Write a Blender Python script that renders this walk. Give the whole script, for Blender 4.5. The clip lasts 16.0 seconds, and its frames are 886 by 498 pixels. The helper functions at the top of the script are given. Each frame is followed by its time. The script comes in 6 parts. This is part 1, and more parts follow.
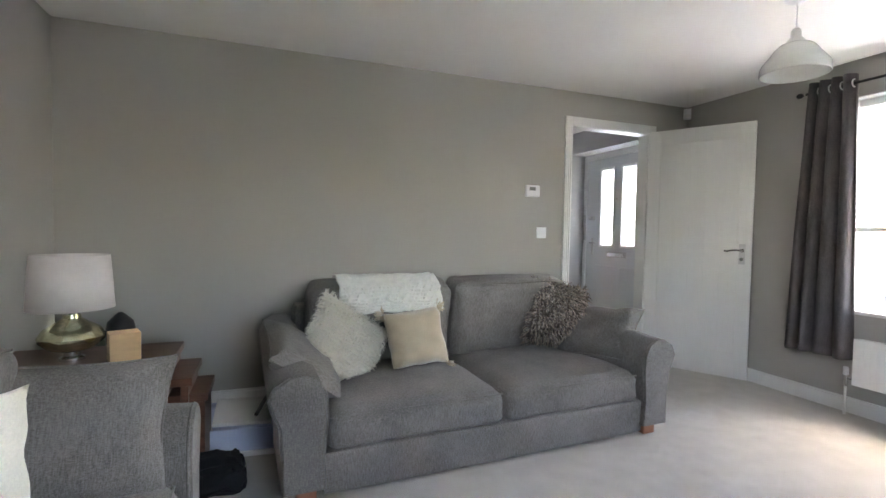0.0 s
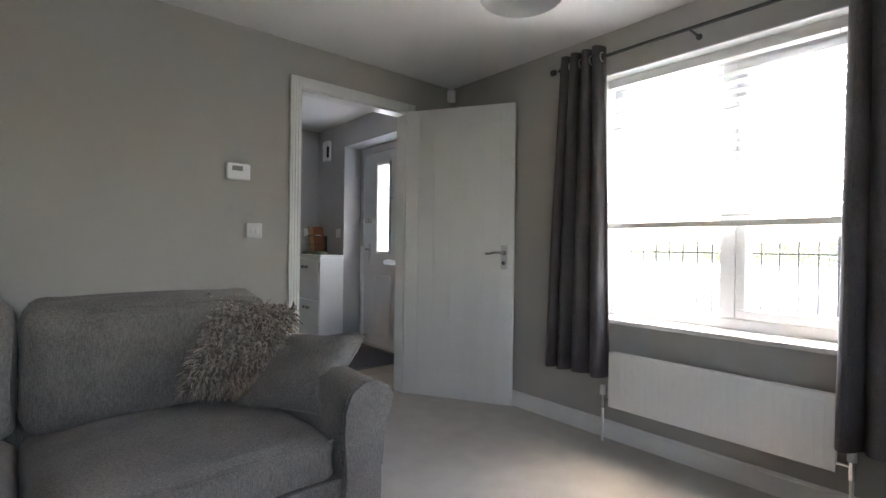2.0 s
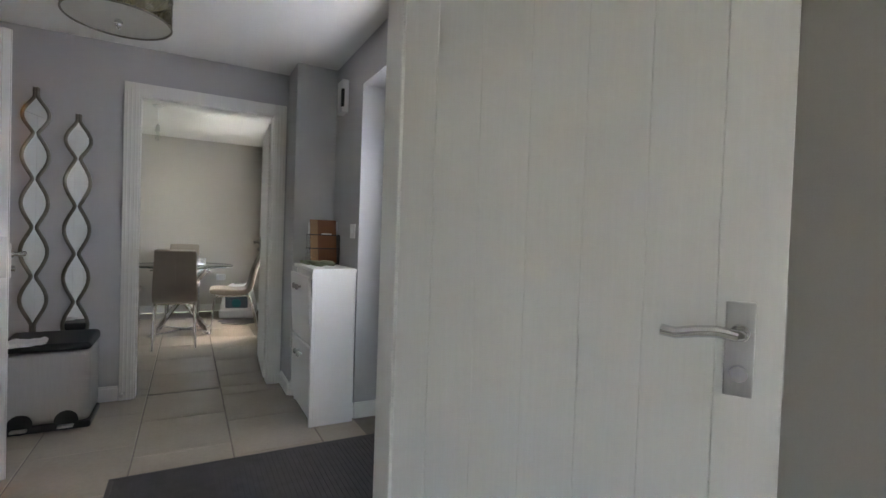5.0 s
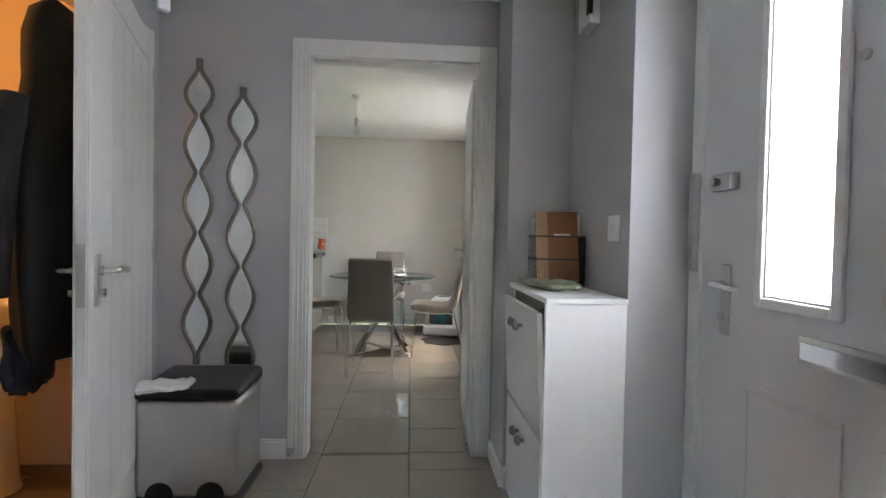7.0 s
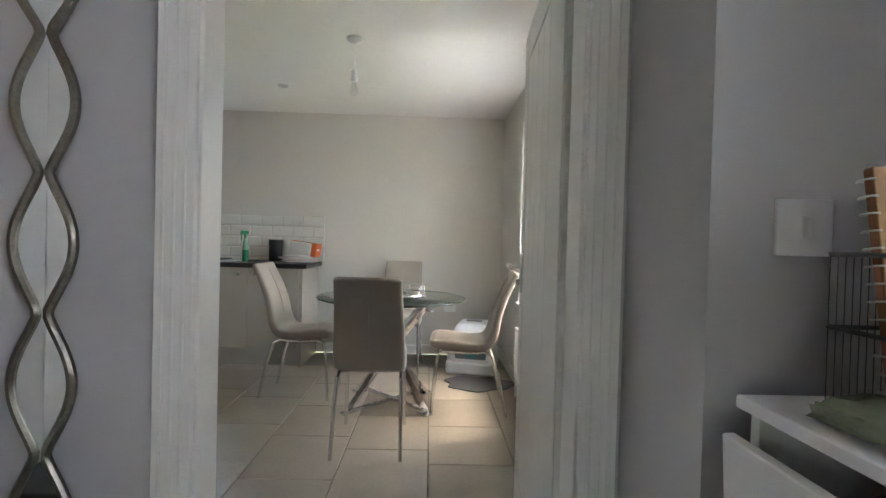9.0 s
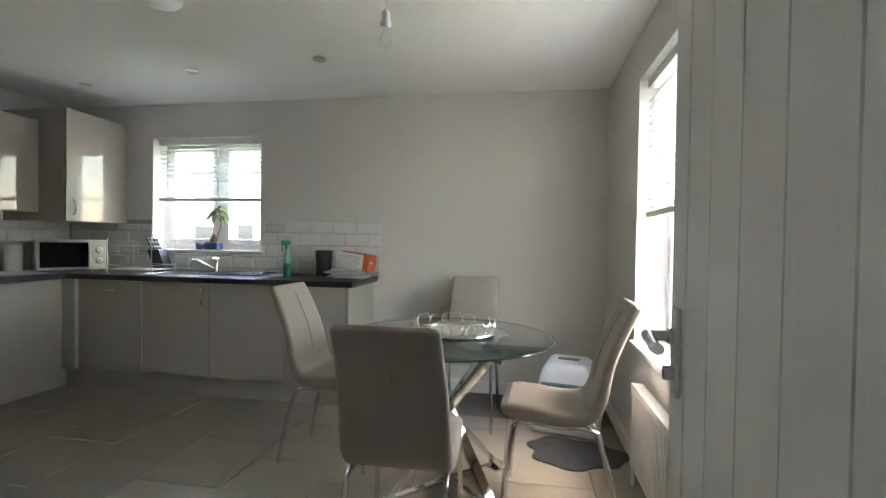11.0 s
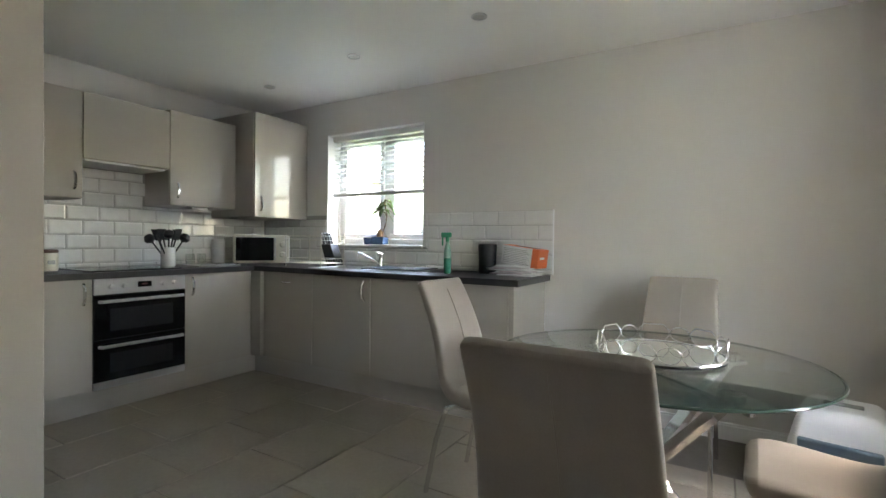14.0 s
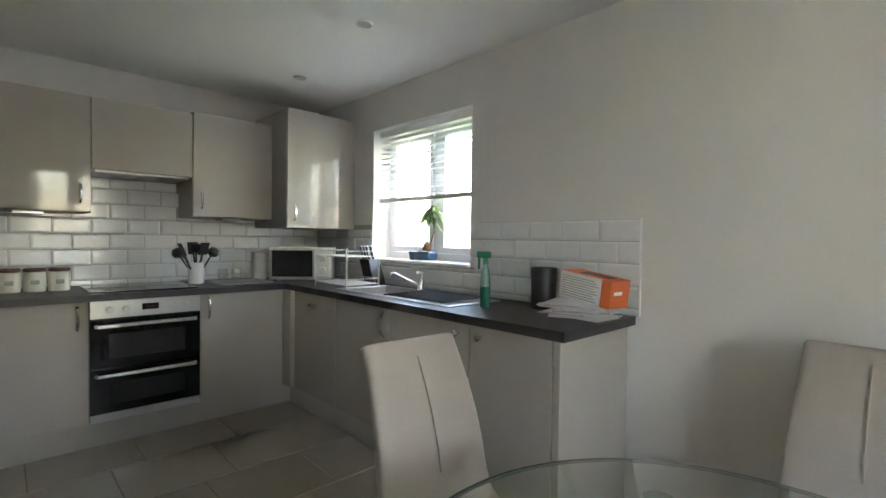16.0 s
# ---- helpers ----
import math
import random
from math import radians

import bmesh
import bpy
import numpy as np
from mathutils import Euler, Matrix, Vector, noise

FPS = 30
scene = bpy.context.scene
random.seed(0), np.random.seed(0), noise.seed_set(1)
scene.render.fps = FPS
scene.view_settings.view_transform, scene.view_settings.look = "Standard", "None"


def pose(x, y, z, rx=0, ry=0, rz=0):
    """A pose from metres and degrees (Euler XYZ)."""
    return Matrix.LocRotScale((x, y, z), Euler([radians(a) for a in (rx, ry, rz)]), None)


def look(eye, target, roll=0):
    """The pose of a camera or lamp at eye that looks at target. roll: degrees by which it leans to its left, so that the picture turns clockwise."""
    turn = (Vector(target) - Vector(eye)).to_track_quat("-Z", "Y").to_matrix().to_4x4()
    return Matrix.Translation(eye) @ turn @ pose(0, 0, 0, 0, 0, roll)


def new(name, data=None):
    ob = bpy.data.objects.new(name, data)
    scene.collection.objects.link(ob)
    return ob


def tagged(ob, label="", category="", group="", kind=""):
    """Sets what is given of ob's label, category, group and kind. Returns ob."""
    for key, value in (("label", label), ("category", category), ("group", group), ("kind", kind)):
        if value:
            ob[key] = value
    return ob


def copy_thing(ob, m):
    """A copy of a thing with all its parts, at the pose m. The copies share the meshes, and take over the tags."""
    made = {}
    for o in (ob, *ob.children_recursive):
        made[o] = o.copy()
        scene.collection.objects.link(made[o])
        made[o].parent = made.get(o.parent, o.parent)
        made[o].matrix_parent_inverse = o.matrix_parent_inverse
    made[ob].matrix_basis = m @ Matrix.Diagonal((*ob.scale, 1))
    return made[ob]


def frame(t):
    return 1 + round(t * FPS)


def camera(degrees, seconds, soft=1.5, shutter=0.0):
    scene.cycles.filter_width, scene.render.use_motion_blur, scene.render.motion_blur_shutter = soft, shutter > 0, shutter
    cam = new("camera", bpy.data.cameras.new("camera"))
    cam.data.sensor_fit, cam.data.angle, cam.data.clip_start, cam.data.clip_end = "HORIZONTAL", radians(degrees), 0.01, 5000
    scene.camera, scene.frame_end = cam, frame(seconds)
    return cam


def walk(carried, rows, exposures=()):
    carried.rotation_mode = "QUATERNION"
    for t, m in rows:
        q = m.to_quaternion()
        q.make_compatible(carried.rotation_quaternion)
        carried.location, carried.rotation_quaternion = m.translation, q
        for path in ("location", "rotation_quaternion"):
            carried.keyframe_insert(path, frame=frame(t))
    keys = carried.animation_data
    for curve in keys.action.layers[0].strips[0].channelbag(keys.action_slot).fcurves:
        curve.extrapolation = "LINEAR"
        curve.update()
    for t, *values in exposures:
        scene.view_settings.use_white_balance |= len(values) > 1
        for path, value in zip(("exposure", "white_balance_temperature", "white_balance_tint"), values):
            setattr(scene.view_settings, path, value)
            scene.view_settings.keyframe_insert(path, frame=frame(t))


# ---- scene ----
cam = camera(86.4, 16.0)
PATH = [
    (0, (-3.496, -3.187, 1.11), (-2.787, -1.318, 1.034), 1.0),
    (0.5, (-3.2, -3.127, 1.072), (-2.301, -1.342, 1.023), 1.0),
    (1, (-2.913, -3.051, 1.064), (-1.859, -1.351, 1.038), 0.8),
    (1.5, (-2.6, -2.923, 1.036), (-1.439, -1.295, 1.027), 0.9),
    (2, (-2.39, -2.703, 1.035), (-1.087, -1.186, 1.026), 0.8),
    (2.5, (-2.08, -2.503, 1.047), (-0.759, -1.001, 1.038), 0.8),
    (3, (-1.84, -2.233, 1.039), (-0.516, -0.735, 1.036), 0.8),
    (3.2, (-1.745, -2.109, 1.064), (-0.419, -0.611, 1.055), 0.9),
    (5.3, (-0.794, -0.906, 1.135), (0.033, 0.915, 1.094), 1.7),
    (5.5, (-0.749, -0.791, 1.131), (-0.025, 1.074, 1.09), 1.4),
    (6, (-0.649, -0.47, 1.127), (-0.32, 1.502, 1.065), 1.1),
    (6.5, (-0.688, -0.142, 1.12), (-0.483, 1.847, 1.072), 1.2),
    (7, (-0.663, 0.248, 1.113), (-0.526, 2.243, 1.073), 1.2),
    (7.5, (-0.697, 0.58, 1.124), (-0.599, 2.577, 1.083), 1.2),
    (8, (-0.736, 0.925, 1.149), (-0.661, 2.923, 1.111), 1.3),
    (8.2, (-0.729, 1.053, 1.146), (-0.659, 3.052, 1.11), 1.4),
    (10.3, (-0.58, 2.38, 1.134), (-0.658, 4.378, 1.115), 0.8),
    (10.5, (-0.576, 2.457, 1.144), (-0.738, 4.45, 1.124), 0.8),
    (11, (-0.57, 2.605, 1.21), (-0.903, 4.577, 1.177), 0.9),
    (11.5, (-0.541, 2.664, 1.241), (-1.034, 4.602, 1.2), 0.7),
    (12, (-0.566, 2.681, 1.243), (-1.205, 4.575, 1.204), 0.7),
    (12.5, (-0.582, 2.672, 1.235), (-1.352, 4.518, 1.198), 0.8),
    (13, (-0.612, 2.723, 1.191), (-1.527, 4.501, 1.162), 0.7),
    (13.5, (-0.649, 2.902, 1.15), (-1.654, 4.63, 1.114), 0.7),
    (14, (-0.715, 3.171, 1.131), (-1.738, 4.889, 1.101), 0.7),
    (14.5, (-0.693, 3.466, 1.171), (-1.764, 5.155, 1.132), 0.6),
    (15, (-0.673, 3.734, 1.187), (-1.861, 5.343, 1.15), 0.7),
    (15.5, (-0.73, 3.997, 1.213), (-2.034, 5.513, 1.175), 0.8),
    (16, (-0.781, 4.215, 1.258), (-2.233, 5.59, 1.215), 0.8),
]
walk(cam, [(t, look(eye, target, roll)) for t, eye, target, roll in PATH],
     [(0, 5.62, 7800, 13), (1.0, 5.2, 7800, 13), (2.0, 4.88, 7700, 13), (3.2, 4.85, 7800, 13), (5.3, 5.38, 7800, 12), (6.2, 5.52, 7800, 12), (6.6, 5.55, 7800, 12), (7.1, 5.56, 7800, 12), (8.2, 5.66, 7900, 12), (10.3, 5.5, 7700, 11), (11.5, 5.3, 7700, 11), (12.5, 5.27, 7700, 11), (13.4, 5.36, 7700, 11), (14.2, 5.48, 7800, 10), (16, 5.36, 7800, 10)])

# ---------------------------------------------------------------- light
world = bpy.data.worlds.new("world")
scene.world = world
world.use_nodes = True
wt = world.node_tree
sky = wt.nodes.new("ShaderNodeTexSky")
sky.sky_type, sky.sun_disc = "NISHITA", False
sky.sun_elevation, sky.sun_rotation = radians(62), radians(80)
sky.air_density, sky.dust_density, sky.ozone_density = 1.0, 2.0, 1.0
wt.nodes["Background"].inputs[1].default_value = 0.15
wt.links.new(sky.outputs[0], wt.nodes["Background"].inputs[0])

sun_data = bpy.data.lights.new("sun", "SUN")
sun_data.energy, sun_data.angle, sun_data.color = 0.25, radians(60), (1.0, 0.98, 0.95)
sun = new("sun", sun_data)
sun.matrix_world = look((46, 8, 88), (0, 0, 0))


# ---------------------------------------------------------------- materials
def nodes_of(name):
    m = bpy.data.materials.new(name)
    m.use_nodes = True
    return m, m.node_tree, m.node_tree.nodes["Principled BSDF"]


def mat(name, col, rough=0.6, metal=0.0, vary=0.06, scale=6.0, bump=0.05, fine=120.0, coat=0.0, sheen=0.0,
        stretch=(1, 1, 1), per_object=0.0, spec=0.5, bump_dist=0.002):
    """A surface with broad tone variation, fine grain and a slight relief, at real size."""
    m, t, b = nodes_of(name)
    N, L = t.nodes, t.links
    tc = N.new("ShaderNodeTexCoord")
    mp = N.new("ShaderNodeMapping")
    mp.inputs["Scale"].default_value = stretch
    L.new(tc.outputs["Object"], mp.inputs[0])
    n1 = N.new("ShaderNodeTexNoise")
    n1.inputs["Scale"].default_value, n1.inputs["Detail"].default_value = scale, 3
    n2 = N.new("ShaderNodeTexNoise")
    n2.inputs["Scale"].default_value, n2.inputs["Detail"].default_value = fine, 2
    for n in (n1, n2):
        L.new(mp.outputs[0], n.inputs["Vector"])
    add = N.new("ShaderNodeMath")
    add.operation = "ADD"
    L.new(n1.outputs[0], add.inputs[0])
    L.new(n2.outputs[0], add.inputs[1])
    last = add.outputs[0]
    if per_object:
        oi = N.new("ShaderNodeObjectInfo")
        mu = N.new("ShaderNodeMath")
        mu.operation = "MULTIPLY_ADD"
        mu.inputs[1].default_value = per_object
        L.new(oi.outputs["Random"], mu.inputs[0])
        L.new(last, mu.inputs[2])
        last = mu.outputs[0]
    mr = N.new("ShaderNodeMapRange")
    mr.inputs["From Min"].default_value, mr.inputs["From Max"].default_value = 0.6, 1.4 + per_object
    mr.inputs["To Min"].default_value, mr.inputs["To Max"].default_value = 1 - vary, 1 + vary
    L.new(last, mr.inputs[0])
    mx = N.new("ShaderNodeVectorMath")
    mx.operation = "SCALE"
    mx.inputs[0].default_value = col
    L.new(mr.outputs[0], mx.inputs["Scale"])
    L.new(mx.outputs[0], b.inputs["Base Color"])
    b.inputs["Roughness"].default_value, b.inputs["Metallic"].default_value = rough, metal
    b.inputs["Coat Weight"].default_value, b.inputs["Coat Roughness"].default_value = coat, 0.08
    b.inputs["Sheen Weight"].default_value = sheen
    b.inputs["Specular IOR Level"].default_value = spec
    if bump:
        bp = N.new("ShaderNodeBump")
        bp.inputs["Strength"].default_value, bp.inputs["Distance"].default_value = bump, bump_dist
        L.new(add.outputs[0], bp.inputs["Height"])
        L.new(bp.outputs[0], b.inputs["Normal"])
    return m


def weave(name, col, col2, size=420.0, rough=0.95, bump=0.4):
    """Woven cloth: fine crossed threads with darker slubs that run along one way."""
    m, t, b = nodes_of(name)
    N, L = t.nodes, t.links
    tc = N.new("ShaderNodeTexCoord")
    mixes = []
    for st, sc in (((1, 1, 0.12), size), ((0.3, 0.3, 1), size * 1.4), ((1, 1, 1), 5.0)):
        mp = N.new("ShaderNodeMapping")
        mp.inputs["Scale"].default_value = st
        n = N.new("ShaderNodeTexNoise")
        n.inputs["Scale"].default_value, n.inputs["Detail"].default_value = sc, 2
        L.new(tc.outputs["Object"], mp.inputs[0])
        L.new(mp.outputs[0], n.inputs["Vector"])
        mixes.append(n.outputs[0])
    a = N.new("ShaderNodeMath")
    a.operation = "ADD"
    L.new(mixes[0], a.inputs[0])
    L.new(mixes[1], a.inputs[1])
    a2 = N.new("ShaderNodeMath")
    a2.operation = "MULTIPLY_ADD"
    a2.inputs[1].default_value = 0.6
    L.new(mixes[2], a2.inputs[0])
    L.new(a.outputs[0], a2.inputs[2])
    mr = N.new("ShaderNodeMapRange")
    mr.inputs["From Min"].default_value, mr.inputs["From Max"].default_value = 1.02, 1.58
    L.new(a2.outputs[0], mr.inputs[0])
    mx = N.new("ShaderNodeMix")
    mx.data_type = "RGBA"
    mx.inputs[6].default_value, mx.inputs[7].default_value = (*col2, 1), (*col, 1)
    L.new(mr.outputs[0], mx.inputs[0])
    L.new(mx.outputs[2], b.inputs["Base Color"])
    b.inputs["Roughness"].default_value, b.inputs["Sheen Weight"].default_value = rough, 0.08
    bp = N.new("ShaderNodeBump")
    bp.inputs["Strength"].default_value, bp.inputs["Distance"].default_value = bump, 0.002
    L.new(a.outputs[0], bp.inputs["Height"])
    L.new(bp.outputs[0], b.inputs["Normal"])
    return m


def glass_sheet(name, tint=(1, 1, 1), gloss=0.06):
    """Clear sheet: see-through, with a surface gloss that grows at a slant."""
    m = bpy.data.materials.new(name)
    m.use_nodes = True
    t = m.node_tree
    N, L = t.nodes, t.links
    N.remove(N["Principled BSDF"])
    tr, gl, mx, lw, pw, ma = (N.new("ShaderNode" + k) for k in ("BsdfTransparent", "BsdfGlossy", "MixShader", "LayerWeight", "Math", "Math"))
    tr.inputs[0].default_value = (*tint, 1)
    gl.inputs["Roughness"].default_value = 0.01
    lw.inputs[0].default_value = 0.5
    pw.operation, ma.operation = "POWER", "MULTIPLY_ADD"
    pw.inputs[1].default_value, ma.inputs[1].default_value, ma.inputs[2].default_value = 4.0, 0.85, gloss
    L.new(lw.outputs["Facing"], pw.inputs[0])
    L.new(pw.outputs[0], ma.inputs[0])
    L.new(ma.outputs[0], mx.inputs[0])
    L.new(tr.outputs[0], mx.inputs[1])
    L.new(gl.outputs[0], mx.inputs[2])
    L.new(mx.outputs[0], N["Material Output"].inputs[0])
    return m


def frosted_sheet(name, tint, clear=0.3):
    """Patterned glass: it scatters the daylight behind it and lets only a part of the view through."""
    m = bpy.data.materials.new(name)
    m.use_nodes = True
    N, L = m.node_tree.nodes, m.node_tree.links
    N.remove(N["Principled BSDF"])
    sc, tr, mx, gl, top = (N.new("ShaderNode" + k) for k in ("BsdfTranslucent", "BsdfTransparent", "MixShader", "BsdfGlossy", "MixShader"))
    sc.inputs[0].default_value = tr.inputs[0].default_value = (*tint, 1)
    gl.inputs["Roughness"].default_value = 0.15
    mx.inputs[0].default_value, top.inputs[0].default_value = clear, 0.05
    L.new(sc.outputs[0], mx.inputs[1])
    L.new(tr.outputs[0], mx.inputs[2])
    L.new(mx.outputs[0], top.inputs[1])
    L.new(gl.outputs[0], top.inputs[2])
    L.new(top.outputs[0], N["Material Output"].inputs[0])
    return m


def emitter(name, col, strength):
    m, t, b = nodes_of(name)
    b.inputs["Emission Color"].default_value, b.inputs["Emission Strength"].default_value = (*col, 1), strength
    return m


M_greige = mat("greige_wall_paint", (0.41, 0.395, 0.365), 0.85, vary=0.03, scale=2.0, bump=0.08, fine=350)
M_hallgrey = mat("hall_grey_paint", (0.46, 0.465, 0.475), 0.8, vary=0.03, scale=2.0, bump=0.08, fine=350)
M_cream = mat("kitchen_wall_paint", (0.68, 0.66, 0.615), 0.85, vary=0.025, scale=2.0, bump=0.08, fine=350)
M_ceil = mat("ceiling_paint", (0.86, 0.855, 0.84), 0.9, vary=0.02, scale=1.5, bump=0.1, fine=200)
M_white = mat("white_gloss_paint", (0.78, 0.78, 0.76), 0.35, vary=0.025, scale=4, bump=0.04, fine=90, stretch=(1, 1, 0.15))
M_doorpaint = mat("door_satin_paint", (0.74, 0.74, 0.72), 0.42, vary=0.03, scale=5, bump=0.16, fine=160, stretch=(1, 1, 0.04))
M_upvc = mat("white_plastic", (0.82, 0.83, 0.84), 0.28, vary=0.015, scale=5, bump=0.0)
M_carpet = mat("cream_carpet", (0.48, 0.45, 0.40), 0.98, vary=0.16, scale=9, bump=0.9, fine=260, sheen=0.3, bump_dist=0.006)
M_tile = mat("floor_tile", (0.35, 0.312, 0.262), 0.27, vary=0.10, scale=4.0, bump=0.05, fine=45, per_object=0.35)
M_grout = mat("floor_grout", (0.15, 0.135, 0.12), 0.9, vary=0.15, scale=10, bump=0.3)
# cloakroom walls: the warm glow of the lamp is mixed into the paint colour
M_warmlit = mat("warm_lit_wall_paint", (0.62, 0.50, 0.38), 0.8, vary=0.04, scale=2)
M_chrome = mat("chrome", (0.72, 0.72, 0.73), 0.12, 1.0, vary=0.04, bump=0.0)
M_steel = mat("brushed_steel", (0.58, 0.58, 0.575), 0.30, 1.0, vary=0.06, scale=8, bump=0.08, fine=220, stretch=(1, 1, 0.05))
M_dark = mat("black_plastic", (0.018, 0.018, 0.02), 0.45, vary=0.15, bump=0.05)
M_glass = glass_sheet("window_glass")


# ---------------------------------------------------------------- builders
def bm_new():
    return bmesh.new()


def join_bm(dst, src, m=None):
    me = bpy.data.meshes.new("tmp")
    src.to_mesh(me)
    src.free()
    if m is not None:
        me.transform(m)
    dst.from_mesh(me)
    bpy.data.meshes.remove(me)


def box(bm, x0, x1, y0, y1, z0, z1, r=0.0, seg=2, m=None):
    b = bmesh.new()
    bmesh.ops.create_cube(b, size=1)
    for v in b.verts:
        v.co = Vector(((x0 + x1) / 2 + v.co.x * (x1 - x0), (y0 + y1) / 2 + v.co.y * (y1 - y0), (z0 + z1) / 2 + v.co.z * (z1 - z0)))
    if r > 0:
        r = min(r, 0.49 * min(abs(x1 - x0), abs(y1 - y0), abs(z1 - z0)))
        bmesh.ops.bevel(b, geom=list(b.edges), offset=r, segments=seg, affect="EDGES", profile=0.5)
    join_bm(bm, b, m)
    return bm


def boxm(x0, x1, y0, y1, z0, z1, r=0.0, seg=2, m=None):
    return box(bmesh.new(), x0, x1, y0, y1, z0, z1, r, seg, m)


def cyl(bm, p, q, r, r2=None, n=16):
    """A rod from p to q."""
    p, q = Vector(p), Vector(q)
    b = bmesh.new()
    bmesh.ops.create_cone(b, cap_ends=True, segments=n, radius1=r, radius2=r if r2 is None else r2, depth=(q - p).length)
    m = Matrix.Translation((p + q) / 2) @ (q - p).to_track_quat("Z", "Y").to_matrix().to_4x4()
    join_bm(bm, b, m)
    return bm


def tube(bm, pts, r, n=10, closed=False):
    """A bent rod of one radius through pts."""
    P = [Vector(p) for p in pts]
    rings = []
    k = len(P)
    up = None
    for i in range(k):
        if closed:
            d = (P[(i + 1) % k] - P[i - 1]).normalized()
        else:
            d = (P[min(i + 1, k - 1)] - P[max(i - 1, 0)]).normalized()
        if up is None:
            up = d.orthogonal().normalized()
        up = (up - d * up.dot(d)).normalized()
        s = d.cross(up)
        rings.append([bm.verts.new(P[i] + r * (math.cos(a) * up + math.sin(a) * s)) for a in [2 * math.pi * j / n for j in range(n)]])
    for i in range(k if closed else k - 1):
        a, b = rings[i], rings[(i + 1) % k]
        for j in range(n):
            bm.faces.new((a[j], a[(j + 1) % n], b[(j + 1) % n], b[j]))
    if not closed:
        bm.faces.new(rings[0][::-1])
        bm.faces.new(rings[-1])
    return bm


def lathe(bm, prof, n=32, c=(0, 0, 0), cap=True):
    """A turned shape; prof is a list of (radius, height)."""
    rings = [[bm.verts.new((c[0] + r * math.cos(2 * math.pi * j / n), c[1] + r * math.sin(2 * math.pi * j / n), c[2] + z)) for j in range(n)] for r, z in prof]
    for a, b in zip(rings, rings[1:]):
        for j in range(n):
            bm.faces.new((a[j], a[(j + 1) % n], b[(j + 1) % n], b[j]))
    if cap:
        bm.faces.new(rings[0][::-1])
        bm.faces.new(rings[-1])
    return bm


def softbox(w, d, h, r, crown=0.0, n=14, rumple=0.0, seed=0, front_drop=0.0):
    """An upholstered block centred on the origin in x and y, standing on z 0, with rounded edges and a crowned top."""
    b = bmesh.new()
    bmesh.ops.create_cube(b, size=2)
    bmesh.ops.subdivide_edges(b, edges=list(b.edges), cuts=n, use_grid_fill=True)
    half = Vector((w / 2, d / 2, h / 2))
    for v in b.verts:
        u = v.co.copy()
        s = Vector([math.copysign(abs(c) ** 0.75, c) for c in u])
        p = Vector([s[i] * half[i] for i in range(3)])
        q = Vector([max(-half[i] + r, min(half[i] - r, p[i])) for i in range(3)])
        o = p - q
        if o.length > 1e-6:
            p = q + o.normalized() * min(r, max(abs(o.x), abs(o.y), abs(o.z)))
        k = (1 - u.x ** 2) * (1 - u.y ** 2)
        if u.z > -0.5:
            p.z += crown * k ** 0.6
        if rumple:
            nn = noise.noise_vector(Vector((u.x * 2.3 + seed, u.y * 2.3, u.z * 1.5)))
            p += nn * rumple
        p.z += h / 2
        v.co = p
    return b


def pillow(w, h, d, n=18, pinch=0.10, rumple=0.01, seed=0):
    """A scatter cushion standing in the xz plane, centred, with pulled-out corners."""
    b = bmesh.new()
    grid = {}
    for side in (1, -1):
        for i in range(n + 1):
            for j in range(n + 1):
                edge = i in (0, n) or j in (0, n)
                if edge and side == -1:
                    grid[side, i, j] = grid[1, i, j]
                    continue
                u, v = 2 * i / n - 1, 2 * j / n - 1
                x = u * w / 2 * (1 - pinch * (1 - v * v) * abs(u))
                z = v * h / 2 * (1 - pinch * (1 - u * u) * abs(v))
                th = d / 2 * ((1 - u ** 4) * (1 - v ** 4)) ** 0.55
                nn = noise.noise_vector(Vector((u * 2 + seed, v * 2, side * 1.0)))
                p = Vector((x, side * th, z)) + nn * rumple
                grid[side, i, j] = b.verts.new(p)
    for side in (1, -1):
        for i in range(n):
            for j in range(n):
                q = [grid[side, i, j], grid[side, i + 1, j], grid[side, i + 1, j + 1], grid[side, i, j + 1]]
                if side == 1:
                    q.reverse()
                try:
                    b.faces.new(q)
                except ValueError:
                    pass
    return b


def flat_faces(me):
    """Normals weighted by area, so that the broad faces of bevelled boards stay flat and only their edges turn the light."""
    near = math.cos(radians(40))
    around = [[] for _ in me.vertices]
    for f in me.polygons:
        for v in f.vertices:
            around[v].append((f.normal.copy(), f.area))
    out = []
    for f in me.polygons:
        nf = f.normal.copy()
        for v in f.vertices:
            n = Vector()
            for ng, a in around[v]:
                if ng.dot(nf) > near:
                    n += ng * a
            out.append(n.normalized() if n.length > 1e-12 else nf)
    me.normals_split_custom_set(out)


def mesh_of(name, bm, material, smooth=True):
    bmesh.ops.recalc_face_normals(bm, faces=list(bm.faces))
    me = bpy.data.meshes.new(name)
    bm.to_mesh(me)
    bm.free()
    me.materials.append(material)
    if smooth:
        me.shade_smooth()
        me.set_sharp_from_angle(angle=radians(40))
        if len(me.polygons) < 420:
            flat_faces(me)
    return me


def part(name, bm, material, parent=None, label="", m=None):
    """Links a bmesh as one mesh object, under a thing or a part."""
    ob = new(name, mesh_of(name, bm, material))
    if m is not None:
        ob.matrix_basis = m
    if parent is not None:
        ob.parent = parent
    if label:
        ob["label"] = label
    return ob


